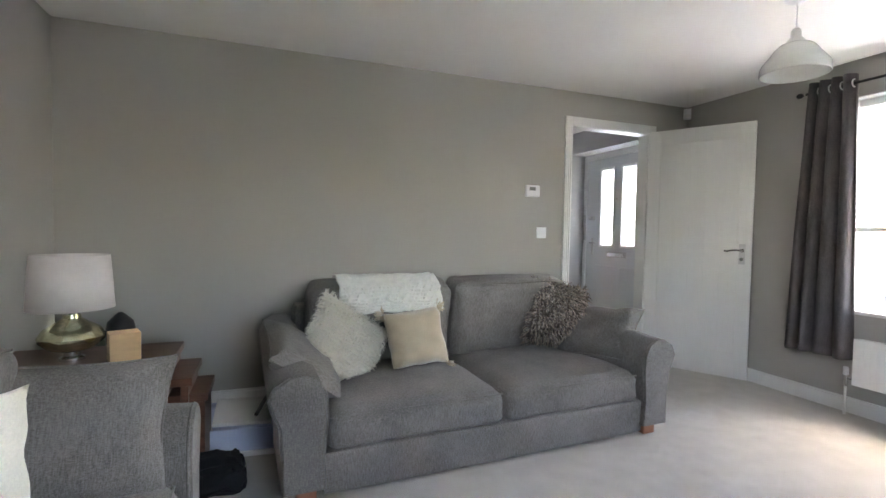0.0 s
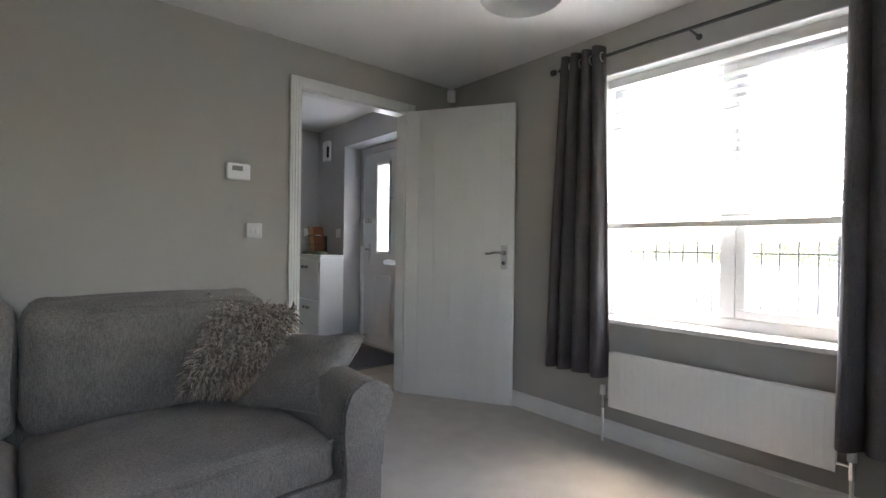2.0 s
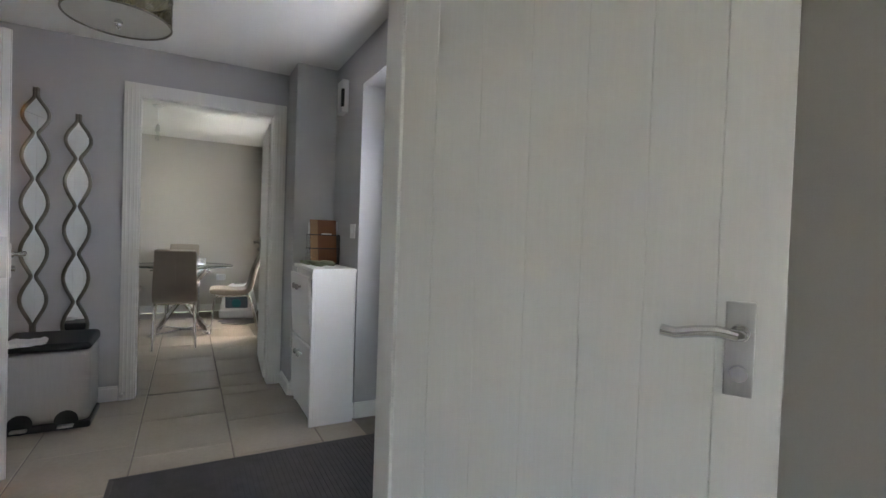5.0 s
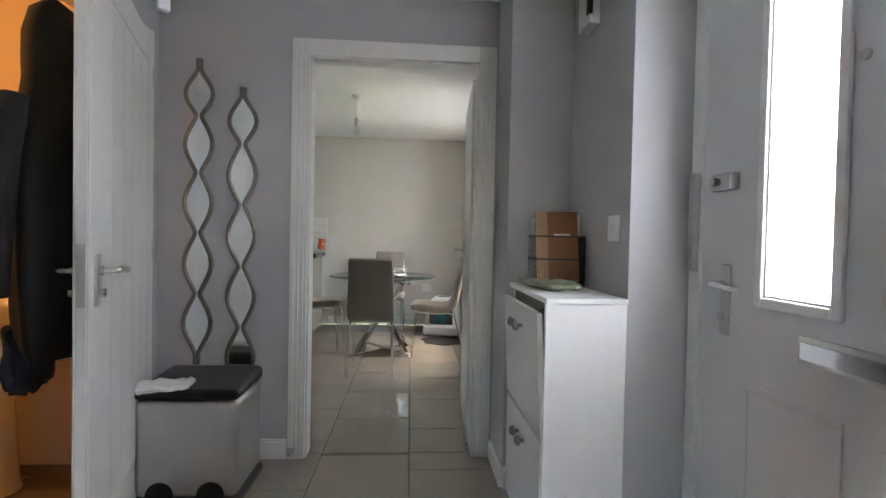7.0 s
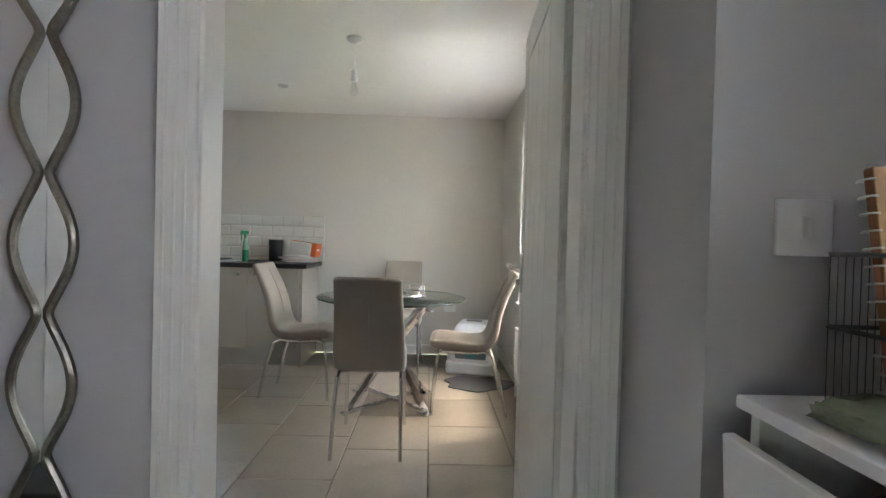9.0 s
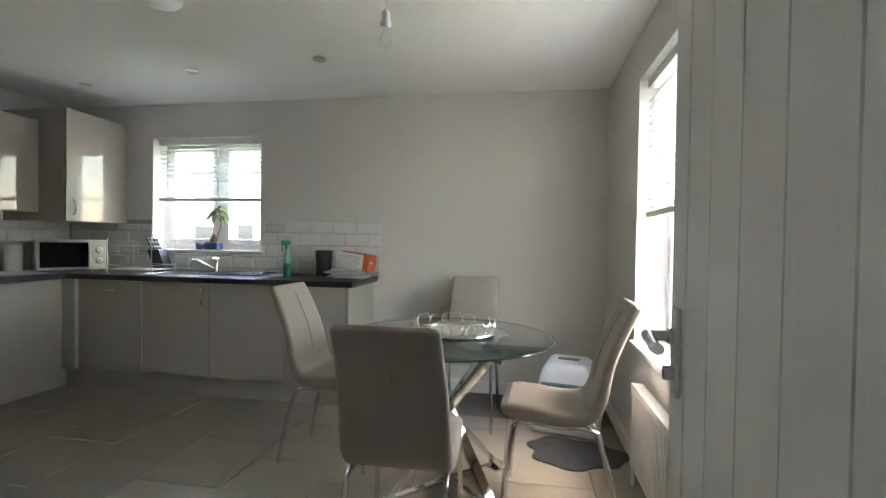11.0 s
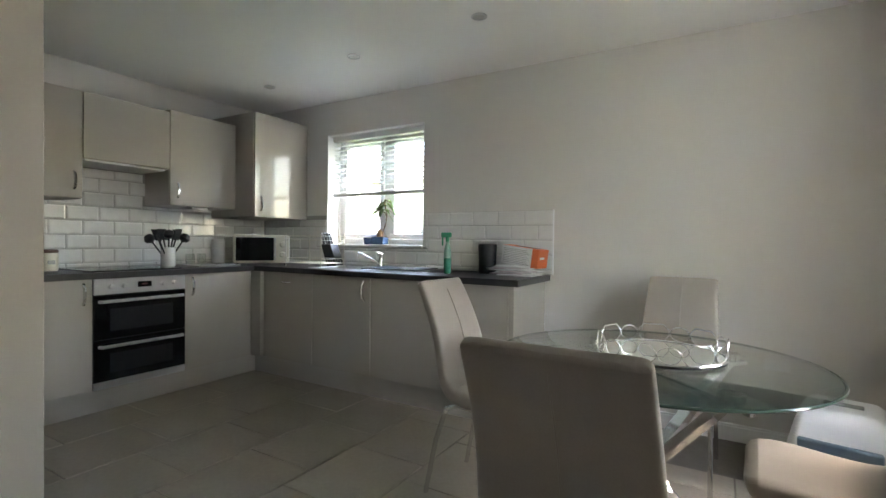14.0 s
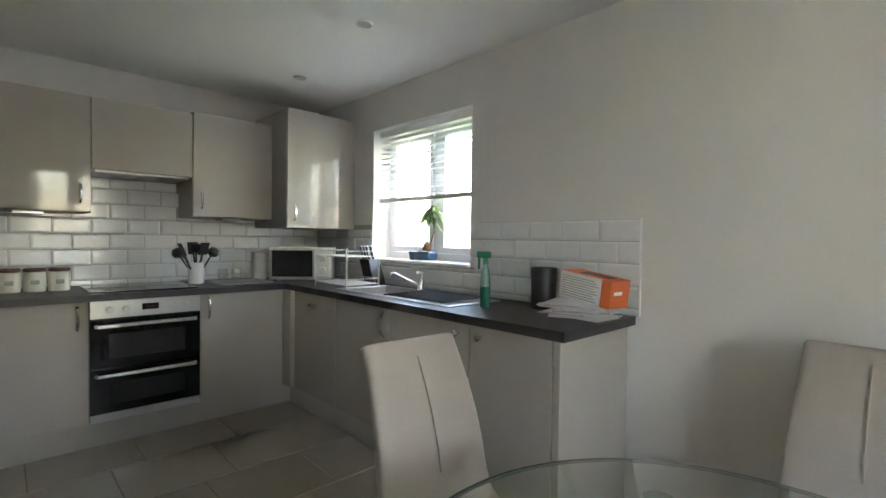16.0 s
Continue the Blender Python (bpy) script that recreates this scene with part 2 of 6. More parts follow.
def thing(name, label, category, m=None, group="", kind=""):
    """An empty at a thing's base, to hold its parts."""
    ob = new(name)
    ob.empty_display_size = 0.05
    if m is not None:
        ob.matrix_basis = m
    return tagged(ob, label, category, group, kind)


def struct(name, bm, material, label, category):
    return tagged(part(name, bm, material), label, category, kind="structure")


def wall_x(bm, x0, x1, y0, y1, z0, z1, holes=()):
    """Wall whose faces look along x, running in y, with holes (y0, y1, z0, z1)."""
    cuts = sorted({y0, y1, *[h[0] for h in holes], *[h[1] for h in holes]})
    for a, b in zip(cuts, cuts[1:]):
        hs = [h for h in holes if h[0] < (a + b) / 2 < h[1]]
        if not hs:
            box(bm, x0, x1, a, b, z0, z1)
        for h in hs:
            if h[2] > z0:
                box(bm, x0, x1, a, b, z0, h[2])
            if h[3] < z1:
                box(bm, x0, x1, a, b, h[3], z1)
    return bm


def wall_y(bm, y0, y1, x0, x1, z0, z1, holes=()):
    """Wall whose faces look along y, running in x, with holes (x0, x1, z0, z1)."""
    cuts = sorted({x0, x1, *[h[0] for h in holes], *[h[1] for h in holes]})
    for a, b in zip(cuts, cuts[1:]):
        hs = [h for h in holes if h[0] < (a + b) / 2 < h[1]]
        if not hs:
            box(bm, a, b, y0, y1, z0, z1)
        for h in hs:
            if h[2] > z0:
                box(bm, a, b, y0, y1, z0, h[2])
            if h[3] < z1:
                box(bm, a, b, y0, y1, h[3], z1)
    return bm


# ---------------------------------------------------------------- shell
LR_C, HALL_C, KIT_C = 2.235, 2.325, 2.395      # ceiling heights
HX, KX, KY, KW = 0.05, 0.06, 6.375, -4.74      # hall front wall, kitchen side wall, sink wall, oven wall
LWIN = (-2.45, -1.25, 0.65, 2.0)               # living-room window: y0 y1 z0 z1
KWIN = (4.53, 5.41, 0.665, 2.13)                 # kitchen side window: y0 y1 z0 z1
BWIN = (-3.15, -2.05, 0.90, 1.98)                # garden window behind the start of the walk: x0 x1 z0 z1
FWIN = (-3.875, -2.81, 1.095, 2.1)             # window over the sink: x0 x1 z0 z1
LDOOR = (-1.21, -0.42, 0.0, 1.975)             # living-room doorway: x0 x1 z0 z1
KDOOR = (-1.18, -0.325, 0.0, 2.01)            # kitchen doorway
FDOOR = (0.59, 1.745, 0.0, 2.07)               # front-door recess: y0 y1 z0 z1
WDOOR = (1.60, 2.51, 0.0, 2.0)                 # cloakroom doorway: y0 y1 z0 z1

struct("wall_living_door", wall_y(bm_new(), 0.0, 0.05, -4.58, 0.0, 0, LR_C, [LDOOR]), M_greige, "warm grey painted plaster wall behind the sofa", "wall")
struct("wall_living_window", wall_x(bm_new(), 0.0, 0.30, -4.3, 0.05, 0, LR_C, [LWIN]), M_greige, "warm grey painted wall around the large window", "wall")
struct("wall_living_end", boxm(-4.68, -4.58, -4.3, 0.05, 0, LR_C), M_greige, "warm grey painted plaster end wall", "wall")
struct("wall_living_back", wall_y(bm_new(), -4.55, -4.3, -4.68, 0.30, 0, LR_C, [BWIN]), M_greige, "plain warm grey wall at the back of the living room", "wall")
struct("wall_hall_living", wall_y(bm_new(), 0.05, 0.10, -3.3, 0.30, 0, HALL_C, [LDOOR]), M_hallgrey, "blue grey hall side of the living room wall", "wall")
struct("wall_hall_front", wall_x(bm_new(), HX, 0.30, 0.10, 2.645, 0, HALL_C, [FDOOR]), M_hallgrey, "blue grey painted hall wall around the front door", "wall")
struct("wall_hall_kitchen", wall_y(bm_new(), 2.645, 2.69, -1.9, HX, 0, HALL_C, [KDOOR]), M_hallgrey, "blue grey painted hall wall around the kitchen doorway", "wall")
struct("wall_hall_nib", boxm(-0.232, HX, 2.33, 2.645, 0, HALL_C), M_hallgrey, "blue grey boxed-in pipe casing in the hall corner", "wall")
struct("wall_hall_cloakroom", wall_x(bm_new(), -1.95, -1.9, 0.10, 2.69, 0, HALL_C, [WDOOR]), M_hallgrey, "blue grey painted hall wall around the cloakroom door", "wall")
struct("wall_kitchen_hall", wall_y(bm_new(), 2.69, 2.74, -4.85, KX, 0, KIT_C, [KDOOR]), M_cream, "off-white kitchen wall around the hall doorway", "wall")
struct("wall_kitchen_side", wall_x(bm_new(), KX, 0.36, 2.69, KY, 0, KIT_C, [KWIN]), M_cream, "off-white kitchen wall around the side window", "wall")
struct("wall_kitchen_sink", wall_y(bm_new(), KY, KY + 0.30, KW - 0.15, 0.36, 0, KIT_C, [FWIN]), M_cream, "off-white kitchen wall around the sink window", "wall")
struct("wall_kitchen_oven", boxm(KW - 0.15, KW, 2.74, KY, 0, KIT_C), M_cream, "off-white kitchen wall behind the oven run", "wall")
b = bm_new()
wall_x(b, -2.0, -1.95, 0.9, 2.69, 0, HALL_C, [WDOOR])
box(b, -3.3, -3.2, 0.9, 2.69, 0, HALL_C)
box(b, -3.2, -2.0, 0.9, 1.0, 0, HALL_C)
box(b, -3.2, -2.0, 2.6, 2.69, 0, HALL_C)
struct("wall_cloakroom", b, M_warmlit, "painted cloakroom walls, the lamp's warm glow in their colour", "wall")
struct("ceiling_living", boxm(-4.68, 0.30, -4.55, 0.05, LR_C, LR_C + 0.1), M_ceil, "plain white living room ceiling", "ceiling")
struct("ceiling_hall", boxm(-3.3, 0.30, 0.05, 2.69, HALL_C, HALL_C + 0.1), M_ceil, "plain white hall ceiling", "ceiling")
struct("ceiling_kitchen", boxm(KW - 0.15, 0.36, 2.69, KY + 0.3, KIT_C, KIT_C + 0.1), M_ceil, "plain white kitchen ceiling", "ceiling")
struct("floor_living", boxm(-4.68, 0.0, -4.55, 0.05, -0.1, 0.0), M_carpet, "cream cut-pile carpet in the living room", "floor")
floor_tiled = struct("floor_tiled", boxm(KW - 0.1, 0.36, 0.05, KY, -0.1, -0.005), M_grout, "beige stone-effect floor tiles with dark grout", "floor")


# ---- skirting, architraves, linings
def skirt(x0, x1, y0, y1, name="baseboard"):
    """A painted skirting with a chamfered top; the box gives its plan."""
    bm = boxm(x0, x1, y0, y1, 0, 0.085, 0.002, 1)
    w = 0.6
    cx, cy = (x0 + x1) / 2, (y0 + y1) / 2
    if x1 - x0 > y1 - y0:
        box(bm, x0, x1, cy - (y1 - y0) / 2 * w, cy + (y1 - y0) / 2 * w, 0.085, 0.10, 0.003, 1)
    else:
        box(bm, cx - (x1 - x0) / 2 * w, cx + (x1 - x0) / 2 * w, y0, y1, 0.085, 0.10, 0.003, 1)
    return struct(name, bm, M_white, "white painted moulded skirting board", "skirting board")


for r in ((-4.58, -1.255, -0.016, 0.0), (-0.355, -0.016, -0.016, 0.0), (-0.016, 0.0, -4.3, 0.0), (-4.58, -4.564, -4.3, -0.016),
          (-1.9, -1.265, 2.629, 2.645), (-0.248, -0.232, 2.33, 2.62), (-0.232, HX - 0.016, 2.314, 2.33), (HX - 0.016, HX, 1.745, 2.33), (HX - 0.016, HX, 0.10, 0.59),
          (-1.9, -1.884, 0.10, 1.535), (HX, 0.26, 1.729, 1.745),
          (-1.70, KX, KY - 0.016, KY), (KX - 0.016, KX, 2.75, KY - 0.016)):
    skirt(*r)


def doorway(name, o, faces, w, lab):
    """Lining and architraves of a doorway in a wall that runs along x. o: x0 x1 z0 z1; faces: y of both wall faces."""
    x0, x1, z0, z1 = o
    y0, y1 = faces
    t = thing(name, lab, "door frame", kind="structure")
    bm = bm_new()
    box(bm, x0 - 0.001, x0 + 0.012, y0 - 0.002, y1 + 0.002, 0, z1, 0.002, 1)
    box(bm, x1 - 0.012, x1 + 0.001, y0 - 0.002, y1 + 0.002, 0, z1, 0.002, 1)
    box(bm, x0 + 0.012, x1 - 0.012, y0 - 0.002, y1 + 0.002, z1 - 0.012, z1 + 0.001, 0.002, 1)
    part("door_lining", bm, M_white, t)
    for ya, yb, s in ((y0 - 0.018, y0, -1), (y1, y1 + 0.018, 1)):
        for a, c in ((x0 - w, x0 + 0.004), (x1 - 0.004, x1 + w)):
            bm = boxm(a, c, ya, yb, 0, z1 + w, 0.004)
            mid = (a + c) / 2
            yy = (ya - 0.005, ya) if s < 0 else (yb, yb + 0.005)
            for k in (-0.28, 0.0, 0.28):
                box(bm, mid + k * w - 0.004, mid + k * w + 0.004, *yy, 0, z1 + w * (0.55 + k), 0.002, 1)
            part("architrave", bm, M_white, t)
        part("architrave", boxm(x0 + 0.004, x1 - 0.004, ya, yb, z1 - 0.004, z1 + w, 0.004), M_white, t)
    return t


doorway("door_frame_living", LDOOR, (0.0, 0.10), 0.062, "white painted door lining between living room and hall")
doorway("door_frame_kitchen", KDOOR, (2.645, 2.74), 0.08, "white painted fluted door frame to the kitchen")
t = thing("door_frame_cloakroom", "white painted cloakroom door lining", "door frame", kind="structure")
for y0, y1, z0, z1 in ((1.535, 1.604, 0, 2.06), (2.506, 2.575, 0, 2.06), (1.604, 2.506, 1.995, 2.06)):
    part("architrave", boxm(-1.9, -1.882, y0, y1, z0, z1, 0.004), M_white, t)
for y0, y1, z0, z1 in ((1.599, 1.612, 0, 2.0), (2.498, 2.511, 0, 2.0), (1.612, 2.498, 1.988, 2.0)):
    part("door_lining", boxm(-2.0, -1.9, y0, y1, z0, z1, 0.002, 1), M_white, t)


# ---- inner doors
def lever(parent, x, z, y_face, s, toward):
    """A chrome lever on a backplate. s: +1 or -1, the side of the leaf; toward: the way the lever points along x."""
    near, far = sorted((y_face, y_face + s * 0.009))
    h = part("door_handle", boxm(x - 0.021, x + 0.021, near, far, z - 0.105, z + 0.05, 0.003), M_steel, parent, "chrome lever handle on a backplate")
    bm = bm_new()
    cyl(bm, (x, y_face + s * 0.009, z), (x, y_face + s * 0.018, z), 0.014)
    tube(bm, [(x, y_face + s * 0.012, z), (x, y_face + s * 0.046, z), (x + toward * 0.006, y_face + s * 0.054, z + 0.001), (x + toward * 0.03, y_face + s * 0.057, z + 0.005),
              (x + toward * 0.06, y_face + s * 0.057, z + 0.002), (x + toward * 0.09, y_face + s * 0.056, z - 0.005), (x + toward * 0.112, y_face + s * 0.055, z - 0.002)], 0.0095, 10)
    part("lever", bm, M_chrome, h)
    cyl(bm := bm_new(), (x, y_face, z - 0.065), (x, y_face + s * 0.024, z - 0.065), 0.013)
    part("turn_button", bm, M_chrome, h)


def inner_door(name, m, label, width=0.762, height=1.97, flip=1, hz=1.0, deep=True):
    """A leaf from the hinge at the origin along +x, with a raised frame round grooved planks on both faces."""
    t = thing(name, label, "door", m, kind="structure")
    core, soft = (0.014, 0.0022) if deep else (0.0163, 0.0008)
    part("leaf", boxm(0, width, -core, core, 0.008, 0.008 + height, 0.002, 1), M_doorpaint, t)
    for s in (-1, 1):
        ya, yb = sorted((s * core, s * 0.020))
        bm = bm_new()
        for r in ((0, 0.095, 0.008, 0.008 + height), (width - 0.095, width, 0.008, 0.008 + height), (0.095, width - 0.095, 0.008, 0.20), (0.095, width - 0.095, height - 0.11, 0.008 + height)):
            box(bm, r[0], r[1], ya, yb, r[2], r[3], 0.003, 1)
        part("rail_frame", bm, M_doorpaint, t)
        n = 5
        w = (width - 0.19) / n
        for i in range(n):
            part("plank", boxm(0.095 + i * w + 0.0006, 0.095 + (i + 1) * w - 0.0006, *sorted((s * core, s * 0.0180)), 0.201, height - 0.111, soft, 1), M_doorpaint, t)
        lever(t, width - 0.06, hz, s * 0.020, s, -1)
    for z in (0.2, 1.0, 1.78):
        bm = bm_new()
        cyl(bm, (-0.006, flip * 0.022, z), (-0.006, flip * 0.022, z + 0.09), 0.007, n=10)
        part("hinge", bm, M_steel, t)
    part("latch_plate", boxm(width, width + 0.002, -0.011, 0.011, 0.90, 1.08, 0.0005, 1), M_steel, t)
    return t


def aim(x0, y0, x1, y1):
    return Matrix.Translation((x0, y0, 0)) @ Matrix.Rotation(math.atan2(y1 - y0, x1 - x0), 4, "Z")


inner_door("door_living", aim(-0.415, -0.012, -0.04, -0.665), "white painted cottage-style door standing open into living room", deep=False)
inner_door("door_kitchen", aim(-0.325, 2.785, -0.275, 3.525), "white grooved door standing open into the kitchen", 0.762, flip=-1, hz=1.05)
inner_door("door_cloakroom", aim(-1.866, 2.49, -1.584, 1.635), "white grooved cloakroom door standing ajar with coat behind", 0.90, hz=1.0)

# ---- front door
t = thing("door_front", "pale grey composite front door with two glazed slots", "front door", Matrix.Identity(4), kind="structure")
M_frontdoor = mat("front_door_skin", (0.68, 0.70, 0.72), 0.4, vary=0.03, scale=4, bump=0.12, fine=120, stretch=(1, 1, 0.06))
FX = 0.262
bm = bm_new()
for r in ((0.59, 0.65, 0, 2.07), (1.685, 1.745, 0, 2.07), (0.65, 1.685, 2.0, 2.07)):
    box(bm, FX - 0.01, FX + 0.05, *r, 0.006)
part("frame", bm, M_upvc, t)
LIGHTS = ((0.86, 1.062), (1.213, 1.415))       # y of the two glazed slots
LZ0, LZ1 = 0.98, 1.858
bm = wall_x(bm_new(), FX, FX + 0.044, 0.652, 1.683, 0.01, 1.998, [(*y, LZ0, LZ1) for y in LIGHTS])
leaf = part("leaf", bm, M_frontdoor, t)
M_frost = frosted_sheet("frosted_glass", (0.84, 0.86, 0.89))
for y0, y1 in LIGHTS:
    bm = bm_new()
    for r in ((y0 - 0.028, y0, LZ0 - 0.028, LZ1 + 0.028), (y1, y1 + 0.028, LZ0 - 0.028, LZ1 + 0.028), (y0, y1, LZ0 - 0.028, LZ0), (y0, y1, LZ1, LZ1 + 0.028)):
        box(bm, FX - 0.014, FX - 0.0005, *r, 0.006)
    for r in ((y0, y0 + 0.007, LZ0, LZ1), (y1 - 0.007, y1, LZ0, LZ1), (y0 + 0.007, y1 - 0.007, LZ0, LZ0 + 0.007), (y0 + 0.007, y1 - 0.007, LZ1 - 0.007, LZ1)):
        box(bm, FX - 0.006, FX + 0.018, *r, 0.002, 1)
    part("glazing_bead", bm, M_upvc, leaf)
    part("glass_pane", boxm(FX + 0.018, FX + 0.024, y0, y1, LZ0, LZ1), M_frost, leaf, "frosted tall glass pane")
for y0, y1 in ((0.80, 1.10), (1.18, 1.48)):
    bm = bm_new()
    z0, z1 = 0.12, 0.74
    for r in ((y0, y1, z0, z0 + 0.02), (y0, y1, z1 - 0.02, z1), (y0, y0 + 0.02, z0 + 0.02, z1 - 0.02), (y1 - 0.02, y1, z0 + 0.02, z1 - 0.02)):
        box(bm, FX - 0.005, FX - 0.0005, *r, 0.003, 1)
    part("raised_panel", bm, M_frontdoor, leaf)
lp = part("letter_plate", boxm(FX - 0.010, FX, 0.985, 1.298, 0.842, 0.906, 0.004), M_steel, t, "bright chrome letter plate")
part("flap", boxm(FX - 0.017, FX - 0.010, 1.0, 1.283, 0.852, 0.893, 0.003), M_chrome, lp)
h = part("door_handle", boxm(FX - 0.012, FX, 1.546, 1.582, 0.852, 1.058, 0.010, 3), M_steel, t)
bm = bm_new()
tube(bm, [(FX - 0.012, 1.564, 1.0), (FX - 0.05, 1.564, 1.0), (FX - 0.056, 1.55, 1.0), (FX - 0.056, 1.50, 0.998), (FX - 0.054, 1.455, 0.992)], 0.010)
part("lever", bm, M_chrome, h)
cyl(bm := bm_new(), (FX - 0.018, 1.564, 0.905), (FX - 0.012, 1.564, 0.905), 0.010)
part("key_cylinder", bm, M_chrome, h)
nl = part("night_latch", boxm(FX - 0.030, FX, 1.525, 1.615, 1.272, 1.322, 0.006), M_steel, t, "brass-grey night latch")
cyl(bm := bm_new(), (FX - 0.052, 1.575, 1.297), (FX - 0.030, 1.575, 1.297), 0.014, 0.011)
part("turn_button", bm, M_steel, nl)
part("keep_plate", boxm(FX - 0.034, FX - 0.010, 1.688, 1.715, 1.03, 1.34, 0.004), M_steel, t, "tall grey lock keep on the frame")
cyl(bm := bm_new(), (FX - 0.008, 1.16, 1.51), (FX, 1.16, 1.51), 0.012)
part("spy_hole", bm, M_steel, t)
struct("door_threshold", boxm(FX - 0.02, 0.36, 0.59, 1.745, -0.06, 0.012, 0.004), M_steel, "grey metal front door threshold", "threshold")


# ---- windows
def bars(u0, u1, z0, z1, w, mulls, put):
    out = bm_new()
    for r in ((u0, u1, z0, z0 + w), (u0, u1, z1 - w, z1), (u0, u0 + w, z0 + w, z1 - w), (u1 - w, u1, z0 + w, z1 - w)):
        put(out, *r)
    for c, mw in mulls:
        put(out, c - mw / 2, c + mw / 2, z0 + w, z1 - w)
    return out


def window(name, axis, u0, u1, z0, z1, d, inner, mull, label, sash=(1,)):
    """A plastic window in an opening. axis x: the pane stands at x = d and runs in y. inner: the wall's inner face."""
    t = thing(name, label, "window", kind="structure")
    out = 1 if d > inner else -1

    def put(bm, a, c, e, f, depth=0.035, r=0.006):
        if axis == "x":
            box(bm, d - depth, d + depth, a, c, e, f, r)
        else:
            box(bm, a, c, d - depth, d + depth, e, f, r)
    part("window_frame", bars(u0 + 0.002, u1 - 0.002, z0 + 0.002, z1 - 0.002, 0.055, [(mull, 0.07)], put), M_upvc, t)
    spans = ((u0 + 0.055, mull - 0.035), (mull + 0.035, u1 - 0.055))
    for i, (a, c) in enumerate(spans):
        if i in sash:
            fr = part("sash", bars(a + 0.003, c - 0.003, z0 + 0.058, z1 - 0.058, 0.045, [], lambda bm, *r: put(bm, *r, 0.045, 0.008)), M_upvc, t)
        g = bm_new()
        if axis == "x":
            box(g, d - 0.004, d + 0.004, a, c, z0 + 0.055, z1 - 0.055)
        else:
            box(g, a, c, d - 0.004, d + 0.004, z0 + 0.055, z1 - 0.055)
        p = part("pane", g, M_glass, t)
        p.visible_shadow = False
    lo, hi = inner - out * 0.03, d - out * 0.035
    lo, hi = min(lo, hi), max(lo, hi)
    if axis == "x":
        part("window_sill", boxm(lo, hi, u0 + 0.001, u1 - 0.001, z0 - 0.018, z0 + 0.006, 0.006), M_white, t, "white painted sill board")
    else:
        part("window_sill", boxm(u0 + 0.001, u1 - 0.001, lo, hi, z0 - 0.018, z0 + 0.006, 0.006), M_white, t, "white painted sill board")
    return t


def reveal(axis, u0, u1, z0, z1, a, c):
    """White painted plaster lining of a window opening."""
    bm = bm_new()
    for r in ((u0, u0 + 0.006, z0 + 0.01, z1), (u1 - 0.006, u1, z0 + 0.01, z1), (u0 + 0.006, u1 - 0.006, z1 - 0.006, z1)):
        if axis == "x":
            box(bm, a, c, *r)
        else:
            box(bm, r[0], r[1], a, c, r[2], r[3])
    return struct("window_reveal", bm, M_ceil, "white painted plaster window reveal", "window reveal")


window("window_living", "x", *LWIN, 0.20, 0.0, -1.86, "white plastic living room window with one opening sash", sash=(0,))
window("window_garden", "y", *BWIN, -4.45, -4.3, -2.6, "white plastic garden window of the living room", sash=(1,))
window("window_kitchen_side", "x", *KWIN, 0.26, KX, 4.97, "white plastic kitchen side window", sash=(1,))
window("window_kitchen_sink", "y", *FWIN, KY + 0.20, KY, -3.30, "white plastic window above the sink", sash=(0, 1))
reveal("x", *LWIN, 0.0, 0.165)
reveal("x", *KWIN, KX, 0.225)
reveal("y", *FWIN, KY, KY + 0.165)
M_slat = mat("blind_slat", (0.80, 0.80, 0.78), 0.4, vary=0.03, scale=5, bump=0.03)


def blind(axis, u0, u1, z0, z1, d, tilt, label, pitch=0.042):
    """A wooden-slat venetian blind, let half down. z0: its bottom rail."""
    t = thing("venetian_blind", label, "blind")

    def put(bm, a, c, h, e, f, ang=0.0):
        if axis == "x":
            m = Matrix.Translation((d, (a + c) / 2, (e + f) / 2)) @ Matrix.Rotation(ang, 4, "Y")
            box(bm, -h, h, -(c - a) / 2, (c - a) / 2, -(f - e) / 2, (f - e) / 2, m=m)
        else:
            m = Matrix.Translation(((a + c) / 2, d, (e + f) / 2)) @ Matrix.Rotation(-ang, 4, "X")
            box(bm, -(c - a) / 2, (c - a) / 2, -h, h, -(f - e) / 2, (f - e) / 2, m=m)
        return bm
    part("headrail", put(bm_new(), u0, u1, 0.028, z1 - 0.055, z1 - 0.008), M_slat, t)
    part("bottom_rail", put(bm_new(), u0, u1, 0.025, z0, z0 + 0.028), M_slat, t)
    n = int((z1 - 0.07 - z0 - 0.03) / pitch)
    for i in range(n):
        z = z0 + 0.05 + i * pitch
        part("slat", put(bm_new(), u0 + 0.004, u1 - 0.004, 0.024, z, z + 0.0028, tilt), M_slat, t)
    for k in (0.12, 0.5, 0.88):
        u = u0 + (u1 - u0) * k
        bm = bm_new()
        for s in (-0.0255, 0.0255):
            if axis == "x":
                cyl(bm, (d + s, u, z0 + 0.028), (d + s, u, z1 - 0.05), 0.0012, n=5)
            else:
                cyl(bm, (u, d + s, z0 + 0.028), (u, d + s, z1 - 0.05), 0.0012, n=5)
        part("ladder_cord", bm, M_slat, t)
    return t


blind("x", LWIN[0] + 0.02, LWIN[1] - 0.02, 1.152, LWIN[3], 0.10, radians(12), "white slatted venetian blind lowered halfway over the window")
blind("x", KWIN[0] + 0.02, KWIN[1] - 0.02, 1.36, KWIN[3], 0.13, radians(9), "white slatted venetian blind half down beside the table")
blind("y", FWIN[0] + 0.02, FWIN[1] - 0.02, 1.535, FWIN[3], KY + 0.08, radians(0), "white slatted venetian blind half down over the sink")


